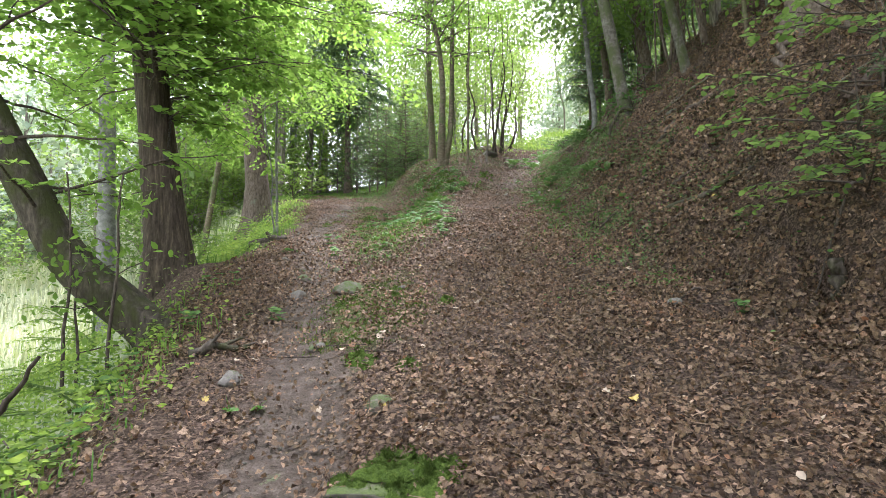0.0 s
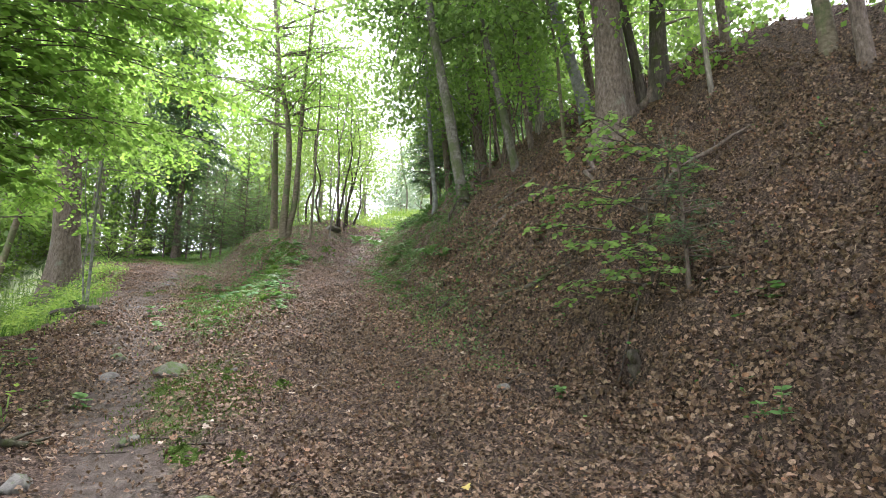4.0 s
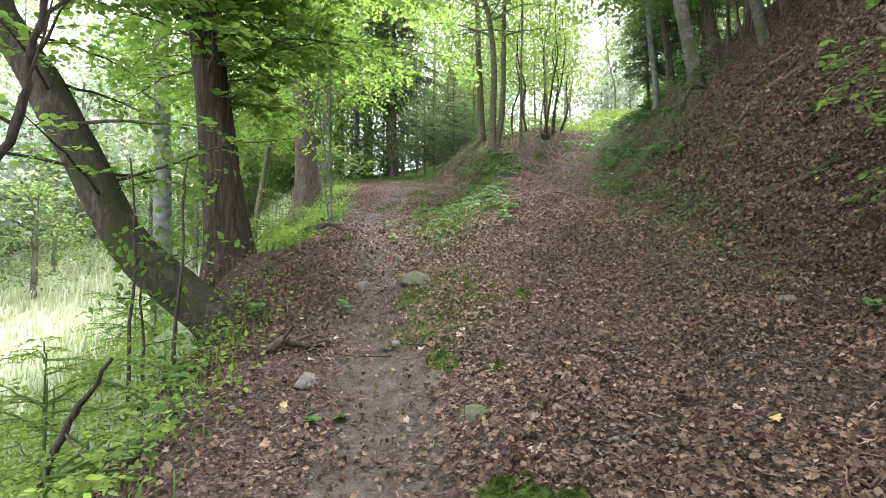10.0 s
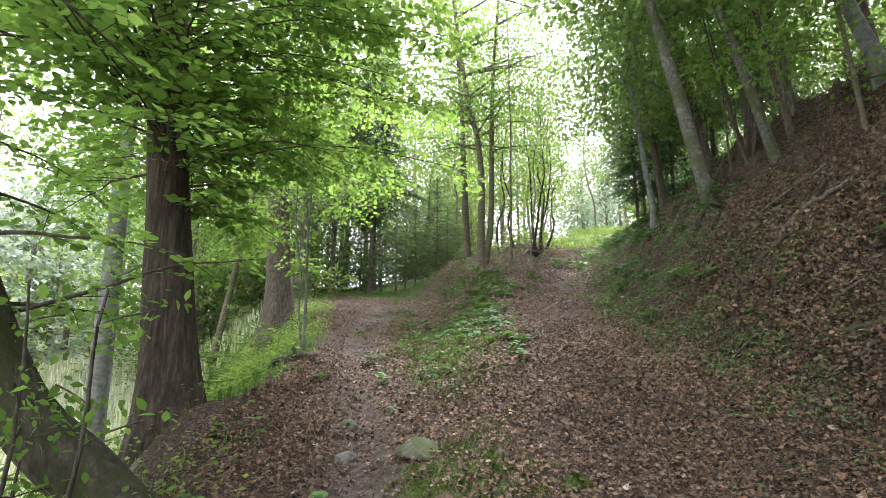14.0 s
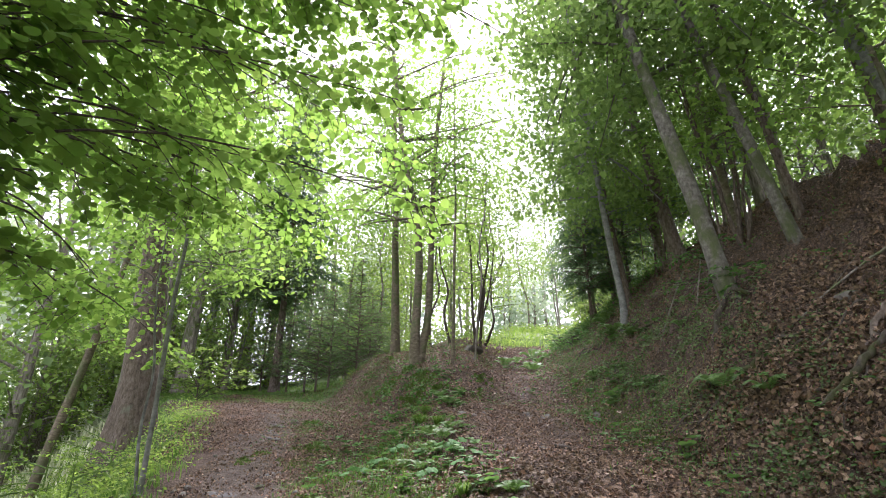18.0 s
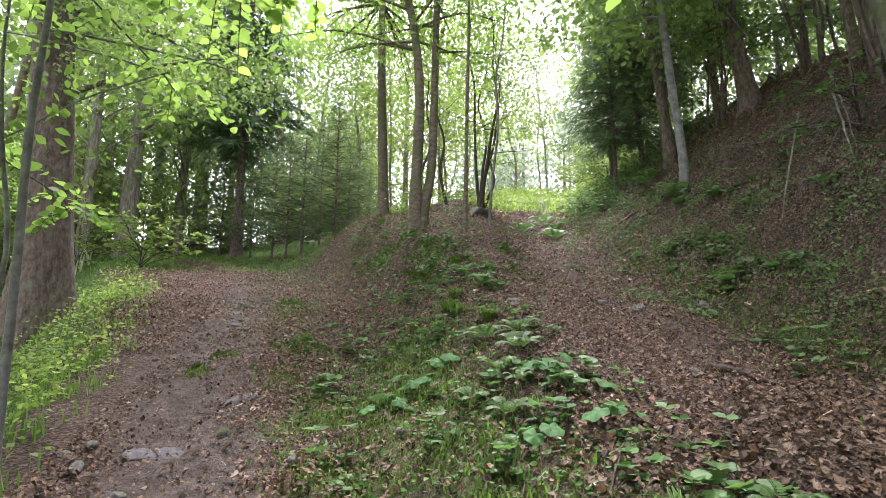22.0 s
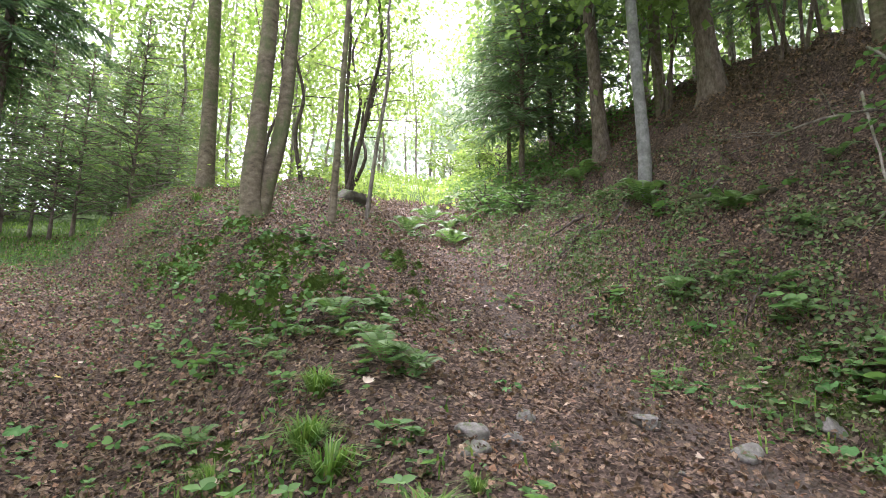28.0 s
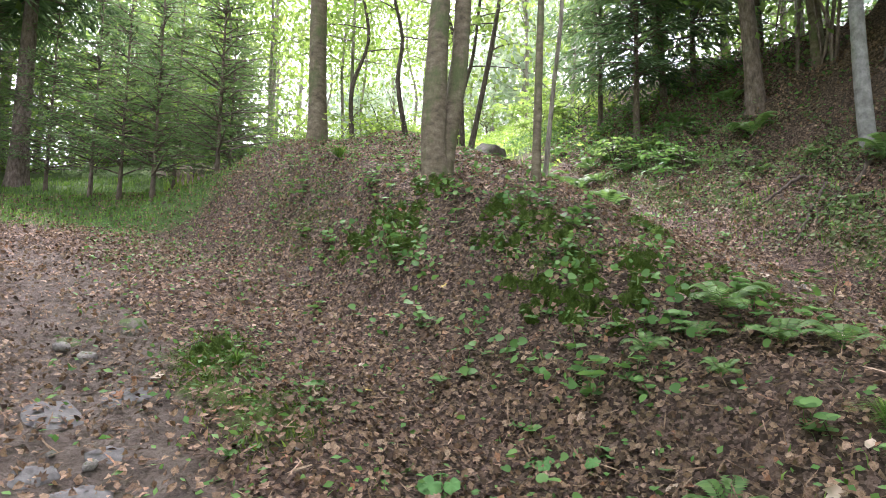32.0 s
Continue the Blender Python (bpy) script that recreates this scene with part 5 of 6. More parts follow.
MOSS_CUSHIONS = [(-0.67, 6.53, 0.3), (-0.55, 6.89, 0.18), (0.06, 6.41, 0.22), (-0.7, 5.83, 0.11), (-0.72, 4.68, 0.27), (-0.28, 4.49, 0.2), (-0.3, 2.95, 0.22), (-0.08, 2.72, 0.26), (-0.24, 2.6, 0.25), (-0.12, 2.9, 0.3), (-1.63, 10.66, 0.33), (-2.98, 14.76, 0.26), (-1.83, 15.47, 0.4), (-2.18, 14.71, 0.31), (-1.75, 14.08, 0.24), (-0.61, 15.69, 0.3), (-1.89, 15.35, 0.43), (-2.82, 15.31, 0.35), (-1.54, 11.38, 0.2), (-3.5, 11.42, 0.2), (-3.3, 11.62, 0.16), (-2.23, 18.63, 0.4), (1.49, 18.2, 0.2), (1.3, 17.4, 0.18)]
FERNS = [(4.58, 17.53, 0.51), (4.38, 16.11, 0.36), (5.39, 19.56, 0.58), (2.86, 21.17, 0.58), (-0.32, 12.5, 0.2), (-0.22, 13.69, 0.33), (3.31, 11.77, 0.52), (3.48, 11.19, 0.42), (3.38, 16.0, 0.32), (3.6, 15.69, 0.31), (3.64, 15.22, 0.24), (3.56, 20.77, 0.6), (4.35, 23.26, 0.67), (4.42, 16.21, 0.4), (0.18, 10.6, 0.28), (3.4, 14.89, 0.26), (0.36, 16.75, 0.36), (0.75, 16.9, 0.3), (0.1, 16.72, 0.22), (-0.17, 16.87, 0.24), (0.3, 16.36, 0.26), (0.44, 16.13, 0.26), (-0.11, 16.45, 0.18), (0.35, 15.72, 0.34), (0.5, 15.5, 0.26), (-0.68, 16.04, 0.26), (4.15, 22.0, 0.5), (3.52, 22.28, 0.4), (5.05, 17.75, 0.34)]
BROADLEAF = [(-0.67, 13.58, 0.35), (-1.24, 13.03, 0.24), (-0.11, 12.49, 0.26), (-0.05, 12.17, 0.21), (-0.44, 11.72, 0.2), (-0.01, 11.66, 0.18), (3.08, 15.48, 0.19), (2.38, 14.92, 0.18), (2.47, 15.37, 0.2), (1.03, 15.32, 0.13), (2.91, 14.43, 0.16), (3.06, 14.34, 0.15), (2.46, 14.05, 0.22), (-0.12, 12.67, 0.16), (-0.1, 12.41, 0.16), (-0.04, 12.23, 0.14), (-0.63, 13.56, 0.2), (-0.91, 13.37, 0.18), (-0.99, 13.77, 0.17), (3.07, 15.47, 0.18), (2.49, 15.17, 0.21), (2.5, 14.17, 0.2), (-1.57, 16.84, 0.18), (-1.44, 16.71, 0.15), (-0.81, 16.66, 0.17), (-0.99, 16.83, 0.11), (-0.89, 16.26, 0.14)]
HERBS = [(3.74, 3.18, 0.31), (-0.2, 15.95, 0.2), (-1.74, 16.99, 0.15), (-1.93, 17.61, 0.18), (-1.67, 13.89, 0.28), (-0.18, 14.84, 0.17), (2.99, 16.48, 0.33), (3.33, 14.98, 0.34), (3.14, 14.5, 0.34), (3.77, 15.58, 0.31), (-1.73, 13.71, 0.25), (-1.15, 15.04, 0.27), (2.33, 12.7, 0.43), (2.94, 14.21, 0.48), (3.34, 13.92, 0.37), (2.38, 12.31, 0.61), (2.54, 11.49, 0.54), (2.61, 10.66, 0.41), (-0.68, 15.01, 0.72), (-1.38, 15.43, 0.74), (-0.3, 12.68, 0.47), (-1.68, 12.24, 0.42), (-2.18, 11.23, 0.39), (-1.03, 11.0, 0.29), (0.01, 11.4, 0.33), (0.1, 14.58, 0.14), (-2.35, 17.33, 0.15)]
TUFTS = [(-0.21, 15.18, 0.31), (-0.04, 14.22, 0.33), (-0.01, 14.22, 0.26), (-0.26, 15.15, 0.35), (-0.62, 15.42, 0.26), (-0.43, 21.61, 0.3), (0.21, 14.31, 0.17), (-0.22, 14.86, 0.36), (-0.26, 10.68, 0.33), (0.2, 10.6, 0.19), (-0.08, 15.59, 0.34), (-0.05, 15.7, 0.28), (-2.2, 18.3, 0.2), (-1.95, 15.9, 0.3)]

BANK_FERNS = [(4.53, 17.31, 0.3), (4.37, 16.02, 0.35), (4.81, 18.38, 0.3), (4.56, 14.13, 0.45), (4.21, 14.0, 0.4), (3.62, 15.67, 0.2), (3.34, 15.91, 0.25), (3.58, 15.05, 0.22), (5.16, 19.7, 0.5), (4.68, 21.42, 0.45), (3.72, 21.01, 0.4), (3.96, 17.57, 0.3), (4.55, 17.58, 0.4), (4.92, 20.76, 0.4), (4.62, 19.01, 0.3), (3.29, 13.93, 0.25), (4.5, 15.97, 0.3), (4.33, 15.37, 0.35), (4.8, 16.72, 0.3), (5.23, 15.48, 0.4)]


g = np.random.default_rng(31)


def put_rocks(rows, name, label, group, meshes, sink, grow=1.0, flat=1.0):
    for i, (x, y, s) in enumerate(rows):
        ob = new(name, meshes[i % len(meshes)])
        k = s * grow
        q = Vector(slope_normal(np.float64(x), np.float64(y))).to_track_quat("Z", "Y")
        ob.matrix_world = Matrix.LocRotScale(on_ground(x, y, sink * k), q @ Euler((0, 0, g.uniform(0, 6.28))).to_quaternion(), (k * g.uniform(0.9, 1.2), k * g.uniform(0.75, 1.0), k * flat))
        tagged(ob, label, "stone", group)


put_rocks(MOSSY_STONES, "mossy_stone", "half-buried brown stone with a mossy top", "mossy stones", [rock_mesh(60 + k, STONE_MOSS, 0.55) for k in range(4)], 0.0, 0.85)
put_rocks(GREY_STONES, "grey_stone", "loose grey angular stone among the leaves", "grey stones", [rock_mesh(70 + k, STONE, 0.65, 0.4) for k in range(5)], 0.08, 0.95)
put_rocks(SLABS, "stone_slab", "flat worn stone slab in the trail", "stone slabs", [rock_mesh(80 + k, SLATE, 0.22, 0.4) for k in range(3)], 0.01, 1.25)
x, y = scatter(-3.6, 2.4, 2, 20, 190, lambda a, b: 0.12 + 0.88 * worn_mask(a, b), 33)
put_rocks([(a, b, s) for a, b, s in zip(x, y, 0.025 + 0.1 * g.random(len(x)) ** 2)], "pebble", "small grey pebble on the path", "pebbles", [rock_mesh(90 + k, STONE, 0.6, 0.3, 2) for k in range(3)], 0.2)
rock = new("boulder", rock_mesh(99, STONE_MOSS, 0.6, 0.4, 4))
rock.matrix_world = Matrix.LocRotScale(on_ground(2.0, 21.75, 0.1), Euler((0.1, 0, 0.4)), (0.75, 0.55, 0.65))
tagged(rock, "dark flat-topped boulder on the mound", "stone")
for x, y, s in [(5.0, 11.2, 0.7), (4.6, 10.0, 0.5), (5.6, 13.4, 0.6), (4.5, 8.6, 0.4), (3.9, 14.9, 0.55), (4.3, 15.6, 0.5)]:
    ob = new("bank_rock", rock_mesh(int(x * 10 + y), STONE_MOSS, 0.6, 0.45))
    ob.matrix_world = Matrix.LocRotScale(on_ground(x, y, -0.2 * s), Euler((0.4, -0.5, x * 3)), (s * 0.75, s * 0.6, s * 0.6))
    tagged(ob, "mossy rock showing through the leafy bank", "stone", "bank rocks")


def cushion_mesh(seed):
    """A moss cushion: a lumpy low dome set with short fine tufts."""
    g = np.random.default_rng(seed)
    bag = Bag()
    n, m = 18, 7
    rr = np.linspace(0, 1, m)[:, None]
    aa = np.linspace(0, 2 * math.pi, n, endpoint=False)[None]
    edge = 1 + 0.22 * np.sin(2 * aa + g.uniform(0, 6)) + 0.14 * np.sin(5 * aa + g.uniform(0, 6)) + 0.08 * np.sin(9 * aa + g.uniform(0, 6))
    X, Y = 0.5 * rr * edge * np.cos(aa), 0.5 * rr * edge * np.sin(aa)
    Z = 0.24 * (1 - rr ** 2.2) * (1 + 0.3 * np.sin(11 * X + 2) * np.sin(13 * Y)) - 0.05 + 0.03 * np.sin(29 * X) * np.sin(31 * Y + 1)
    v = np.stack([X, Y, Z * np.ones_like(X)], -1).reshape(-1, 3)
    i, j = np.meshgrid(np.arange(m - 1), np.arange(n), indexing="ij")
    f = np.stack([i * n + j, (i + 1) * n + j, (i + 1) * n + (j + 1) % n, i * n + (j + 1) % n], -1).reshape(-1, 4)
    bag.add(v, f)
    k = g.integers(0, len(v) - n, 300)
    p = v[k] + g.normal(0, 0.04, (300, 3)) * (1, 1, 0.3)
    al = unit(g.normal(0, 0.7, (300, 3)) + (0, 0, 0.8))
    leaves(bag, p, al, g.normal(0, 1, (300, 3)), g.uniform(0.05, 0.14, 300), "blade")
    return bag.mesh("moss_cushion", MOSS)


x, y = scatter(-3.4, 3.6, 5, 24, 560000, lambda a, b: ease(0.12, 0.55, mossy_mask(a, b)) * np.clip(0.45 + 0.9 * fbm(a, b, 0.9, 46), 0, 1), 45)
gm = np.random.default_rng(47)
bag = Bag()
p = np.stack([x, y, height(x, y) - 0.004], -1)
leaves(bag, p, unit(gm.normal(0, 0.7, p.shape) + (0, 0, 0.7)), gm.normal(0, 1, p.shape), gm.uniform(0.028, 0.065, len(x)), "blade")
tagged(new("moss_mat", bag.mesh("moss_mat", MOSS_TUFT)), "soft green moss over soil and mound", "moss", kind="stuff")
cushions = [cushion_mesh(200 + k) for k in range(5)]
gm = np.random.default_rng(44)
CLUMPS = [(-0.55, 19.36), (-0.77, 19.75), (-0.36, 19.66), (0.12, 18.65), (-0.03, 18.35), (0.31, 18.23), (0.45, 17.59), (0.37, 17.24), (-0.16, 17.53), (-0.3, 17.76), (0.02, 17.22), (0.03, 17.57), (1.53, 18.28), (1.12, 16.99), (0.0, 19.83)]
patch = [(x + float(gm.normal(0, 0.1)), y + float(gm.normal(0, 0.14)), float(gm.uniform(0.08, 0.17))) for x, y in CLUMPS for _ in range(8)]
lumps = []
for x, y, s in MOSS_CUSHIONS + patch:
    if s > 0.28:
        lumps += [(x + float(gm.normal(0, 0.33 * s)), y + float(gm.normal(0, 0.33 * s)), s * float(gm.uniform(0.3, 0.5))) for _ in range(4)]
    else:
        lumps.append((x, y, s))
for i, (x, y, s) in enumerate(lumps):
    ob = new("moss_cushion", cushions[i % 5])
    q = Vector(slope_normal(np.float64(x), np.float64(y))).to_track_quat("Z", "Y")
    k = s * 1.5
    ob.matrix_world = Matrix.LocRotScale(on_ground(x, y, 0.0), q @ Euler((0, 0, g.uniform(0, 6.28))).to_quaternion(), (k * 0.9, k * g.uniform(0.6, 0.9), k * (1.5 if 17 < y < 20 else 1.0)))
    tagged(ob, "thick green moss cushion on the ground", "moss", "moss cushions")


# the mossy stone that lies in the way near the first steps
ob = new("mossy_boulder", rock_mesh(97, STONE_MOSS, 0.5, 0.35, 4))
ob.matrix_world = Matrix.LocRotScale(on_ground(-0.27, 2.72, -0.03), Euler((0.1, 0.05, 0.7)), (0.72, 0.56, 0.42))
tagged(ob, "low half-buried stone grown over with moss", "stone")
gm = np.random.default_rng(48)
for k in range(13):
    az, r = k * 2.4, 0.09 * math.sqrt(k)
    ob = new("moss_cushion", cushions[k % 5])
    j = float(gm.uniform(0.2, 0.32))
    ob.matrix_world = Matrix.LocRotScale(on_ground(-0.27 + 1.1 * r * math.cos(az), 2.72 + r * math.sin(az), 0.07 - 0.25 * r), Euler((0, 0, az)), (j, j * 0.85, j * 0.8))
    tagged(ob, "thick green moss cushion on a stone", "moss", "moss cushions")


# ---- wood on the ground ----
def stick(name, label, pts, r0, r1, mat, category="branch", group="", sides=7, twigs=0, seed=0):
    g = np.random.default_rng(seed)
    pts = np.asarray(pts, float)
    root = new(name)
    root.location = pts[0]
    c = spline(pts, max(8, 4 * len(pts)))
    c = c + g.normal(0, r0 * 0.35, c.shape)
    v, f = tube(c - pts[0], np.linspace(r0, r1, len(c)) * g.uniform(0.85, 1.15, len(c)), sides)
    part("stem", mesh_of("stem", v, f, mat), root)
    for k in range(twigs):
        j = int(g.integers(len(c) // 4, len(c) - 1))
        d = unit(c[min(j + 1, len(c) - 1)] - c[j - 1]) + g.normal(0, 0.7, 3)
        cv = branch_curve(c[j], d, g.uniform(0.15, 0.5) * np.linalg.norm(pts[-1] - pts[0]), 0.05, 6, g)
        v, f = tube(cv - pts[0], np.linspace(r1 * 0.9, r1 * 0.3, 6), 4)
        part("side_twig", mesh_of("side_twig", v, f, mat), root)
    return tagged(root, label, category, group)


g = np.random.default_rng(41)
log_pts = [on_ground(-3.78, 11.15, -0.02), on_ground(-3.58, 11.35, -0.01), on_ground(-3.4, 11.5, 0.0), on_ground(-3.2, 11.72, -0.06)]
stick("fallen_log", "dark rotten log with moss at the trail edge", log_pts, 0.12, 0.09, BARK_MOSSY, "log", sides=16, twigs=3, seed=1)
stick("dead_branch", "black bare branch rising from the slope", [(-3.3, 3.55, 0.0), (-3.05, 3.57, 0.62), (-2.92, 3.6, 0.85), (-2.76, 3.58, 1.08)], 0.028, 0.014, BARK_TWIG, twigs=1, seed=2)
stick("edge_sapling", "dark thin trunk with a crooked low branch at the drop", [on_ground(-3.15, 2.85, -0.1), (-3.12, 2.85, 1.2), (-3.1, 2.85, 2.4), (-3.05, 2.85, 3.6), (-3.2, 2.9, 5.5)], 0.055, 0.03, BARK_TWIG, "sapling", sides=9, seed=5)
stick("overhanging_branch", "dark crooked branch hanging over the drop", [(-3.1, 2.86, 1.9), (-3.02, 2.91, 2.18), (-2.86, 2.92, 2.48), (-2.78, 2.9, 2.86), (-2.7, 2.9, 3.2), (-2.5, 2.95, 4.0)], 0.028, 0.016, BARK_TWIG, twigs=5, seed=3)
stick("root", "thick bare root curling out of the bank", [on_ground(4.15, 10.35, -0.05), on_ground(4.3, 10.5, 0.12), on_ground(4.75, 10.5, 0.16), on_ground(5.3, 10.2, 0.1), on_ground(5.9, 9.8, -0.05)], 0.06, 0.035, BARK_BROWN, "root", sides=9, seed=4)
for k, (x, y) in enumerate([(3.5, 10.6), (3.9, 12.9), (4.9, 9.5), (3.3, 11.9)]):
    stick("root", "mossy root running along the bank", [on_ground(x, y, -0.02), on_ground(x + 0.35, y - 0.25, 0.07), on_ground(x + 0.7, y - 0.3, 0.06), on_ground(x + 1.1, y - 0.6, -0.04)], 0.05, 0.03, BARK_MOSSY, "root", "bank roots", 8, seed=10 + k)
for k, way in enumerate([[(4.32, 17.63), (4.64, 16.89), (4.71, 16.17), (4.78, 15.6)], [(4.56, 10.26), (4.89, 9.96), (5.1, 9.7), (5.37, 9.4)], [(3.2, 8.2), (3.7, 7.6), (4.2, 7.3), (4.8, 6.6)]]):
    stick("root", "thick mossy root holding a ledge of the bank", [on_ground(*way[0], -0.03), on_ground(*way[1], 0.1), on_ground(*way[2], 0.08), on_ground(*way[3], -0.03)], 0.045, 0.025, BARK_MOSSY, "root", "ledge roots", 10, 1, 40 + k)
g = np.random.default_rng(43)
for k in range(26):
    # thin roots and suckers that hang down the bank
    x, y = g.uniform(3.2, 6.0), g.uniform(4, 19)
    dx, dy = -g.uniform(0.4, 1.1), g.uniform(-0.4, 0.5)
    stick("root", "thin dark root running down the bank", [on_ground(x, y, 0.0), on_ground(x + dx * 0.3, y + dy * 0.4, 0.07), on_ground(x + dx * 0.65, y + dy * 0.6, 0.06), on_ground(x + dx, y + dy, 0.0)], g.uniform(0.014, 0.03), 0.008, BARK_TWIG, "root", "thin bank roots", 6, 1, 60 + k)
for k in range(7):
    az = -2.6 + k * 0.75
    b = np.array([6.8, 9.4])
    d = np.array([math.cos(az), math.sin(az)])
    stick("root", "spreading root of the large bank tree", [on_ground(*(b + d * 0.25), 0.35), on_ground(*(b + d * 0.6), 0.14), on_ground(*(b + d * 1.0), 0.04), on_ground(*(b + d * 1.5), -0.06)], 0.13, 0.04, BARK_BROWN, "root", "roots of the large tree", 9, seed=20 + k)
stick("dead_branch", "long grey-brown branch lying down the bank", [on_ground(5.2, 6.7, 0.1), on_ground(5.7, 6.4, 0.2), on_ground(6.3, 6.25, 0.16), on_ground(6.9, 6.05, 0.1)], 0.04, 0.022, BARK_BROWN, twigs=4, seed=34)
stick("root_stub", "broken root stub across the trail", [on_ground(-2.35, 5.0, 0.0), on_ground(-2.15, 5.05, 0.07), on_ground(-1.9, 5.1, 0.05)], 0.05, 0.03, BARK_MOSSY, "root", twigs=4, seed=30)
stick("stick", "short dark stick lying on the path", [on_ground(1.25, 12.45, 0.03), on_ground(1.45, 12.2, 0.035), on_ground(1.6, 12.05, 0.02)], 0.03, 0.022, BARK_TWIG, seed=31)
stick("stump", "small broken stump at the foot of the bank", [on_ground(3.72, 4.95, -0.05), on_ground(3.72, 4.95, 0.2), on_ground(3.7, 4.97, 0.32)], 0.07, 0.05, BARK_MOSSY, "stump", sides=10, seed=32)
for k in range(105):
    x, y = (g.uniform(-2.8, 6.5), g.uniform(1.5, 22)) if k % 2 else (g.uniform(2.6, 6.2), g.uniform(4, 20))
    az, ln = g.uniform(0, 6.28), g.uniform(0.2, 0.9)
    d = np.array([math.cos(az), math.sin(az)]) * ln / 2
    stick("twig", "thin dry twig lying on the leaves", [on_ground(x - d[0], y - d[1], 0.025), on_ground(x + g.normal(0, 0.03), y + g.normal(0, 0.03), 0.045), on_ground(x + d[0], y + d[1], 0.03)], g.uniform(0.004, 0.011), 0.003, BARK_TWIG, "twig", "twigs on the ground", 5, int(g.integers(0, 3)), 100 + k)
# bare slanting branches on the upper bank
for k, (a, b) in enumerate([((5.2, 15.2), (3.9, 14.4)), ((5.0, 15.0), (5.6, 16.6)), ((5.4, 14.8), (4.2, 13.5)), ((6.3, 15.6), (4.8, 14.0)), ((5.2, 7.0), (6.6, 6.2)), ((5.6, 11.0), (4.0, 11.6))]):
    p, q = on_ground(*a, 0.7 if k < 4 else 0.15), on_ground(*b, 0.04)
    stick("fallen_branch", "thin bare branch fallen down the bank", [p, (p + q) / 2 + (0, 0, 0.06), q], 0.018, 0.007, BARK_ASH, "branch", "fallen branches", 6, 4, 300 + k)

# a spruce cone among the leaves
bm = bmesh.new()
bmesh.ops.create_uvsphere(bm, u_segments=14, v_segments=18, radius=0.5)
for v in bm.verts:
    w = 1 + 0.14 * math.sin(math.atan2(v.co.y, v.co.x) * 7 + v.co.z * 26)
    v.co = Vector((v.co.x * 0.045 * w, v.co.y * 0.045 * w, v.co.z * 0.14))
me = bpy.data.meshes.new("spruce_cone")
bm.to_mesh(me)
bm.free()
me.materials.append(BARK_BROWN)
cone = new("spruce_cone", me)
cone.matrix_world = Matrix.LocRotScale(on_ground(0.35, 3.35, 0.035), Euler((0, radians(86), radians(20))), None)
tagged(cone, "brown spruce cone lying among the leaves", "cone")

# ---- plants of the forest floor ----
def blades(bag, x, y, hmin, hmax, g, spread=0.5, width=0.006, dz=-0.01):
    """Bent grass blades, three triangles each."""
    n = len(x)
    base = np.stack([x, y, height(x, y) + dz], -1)
    az = g.uniform(0, 2 * math.pi, n)
    out = np.stack([np.cos(az), np.sin(az), np.zeros(n)], -1)
    side = np.stack([-np.sin(az), np.cos(az), np.zeros(n)], -1)
    h = g.uniform(hmin, hmax, n)[:, None]
    b = g.uniform(0.1, spread, n)[:, None]
    w = width * g.uniform(0.7, 1.5, n)[:, None]
    mid = base + out * h * b * 0.35 + np.array([0, 0, 1.0]) * h * 0.62
    tip = base + out * h * b * 1.1 + np.array([0, 0, 1.0]) * h * (1 - 0.45 * b)
    v = np.stack([base - side * w, base + side * w, mid + side * w * 0.8, mid - side * w * 0.8, tip], 1)
    f = np.array([(0, 1, 2), (0, 2, 3), (3, 2, 4)])[None] + (np.arange(n) * 5)[:, None, None]
    bag.add(v.reshape(-1, 3), f.reshape(-1, 3))


def grass(name, label, box, n, keep, hmin, hmax, seed, width=0.006, mat=GRASS, spread=0.6):
    g = np.random.default_rng(seed)
    x, y = scatter(*box, n, keep, seed)
    bag = Bag()
    blades(bag, x, y, hmin, hmax, g, spread, width)
    return tagged(new(name, bag.mesh(name, mat)), label, "grass", kind="stuff")


def bare_foot(x, y):
    """Hardly anything grows between the roots of the lime."""
    return 1 - 0.9 * np.exp(-((x + 3.6) / 0.8) ** 2 - ((y - 7.8) / 1.1) ** 2)


def patchy(x, y, s=1.6, k=9):
    return np.clip(0.5 + 0.9 * fbm(x, y, s, k), 0, 1)


grass("grass_strip", "low green grass strip between trail and path", (-2.4, 0.6, 8, 16), 27000, lambda a, b: strip_mask(a, b) * patchy(a, b), 0.03, 0.11, 51)
grass("edge_grass", "bright grass along the top of the drop", (-6.0, -1.8, 1.5, 24), 52000, lambda a, b: ease(-0.45, 0.25, edge_x(b) - a) * ease(2.6, 0.6, edge_x(b) - a) * bare_foot(a, b) * (0.25 + 0.75 * ease(8, 9.5, b)) * np.clip(1.6 * patchy(a, b, 1.1) - 0.35, 0, 1), 0.06, 0.22, 52)
grass("slope_grass", "tall grass and weeds on the slope below the trail", (-11, -2.4, -1, 26), 26000, lambda a, b: ease(1.4, 2.8, edge_x(b) - a) * (0.3 + 0.7 * patchy(a, b, 2.4)), 0.12, 0.34, 53, 0.008, LEAF_SLOPE)
grass("meadow_grass_sunlit", "tall meadow grass in the valley, painted pale as in strong sun", (-26, -8, -4, 26), 24000, lambda a, b: 0.3 + 0.7 * patchy(a, b, 4), 0.25, 0.7, 54, 0.022, MEADOW_SUNLIT)
grass("flat_grass", "short green grass on the flat by the young firs", (-8.5, -1.0, 20, 32), 30000, lambda a, b: turf_mask(a, b) * (0.4 + 0.6 * patchy(a, b)), 0.03, 0.12, 55, 0.007)
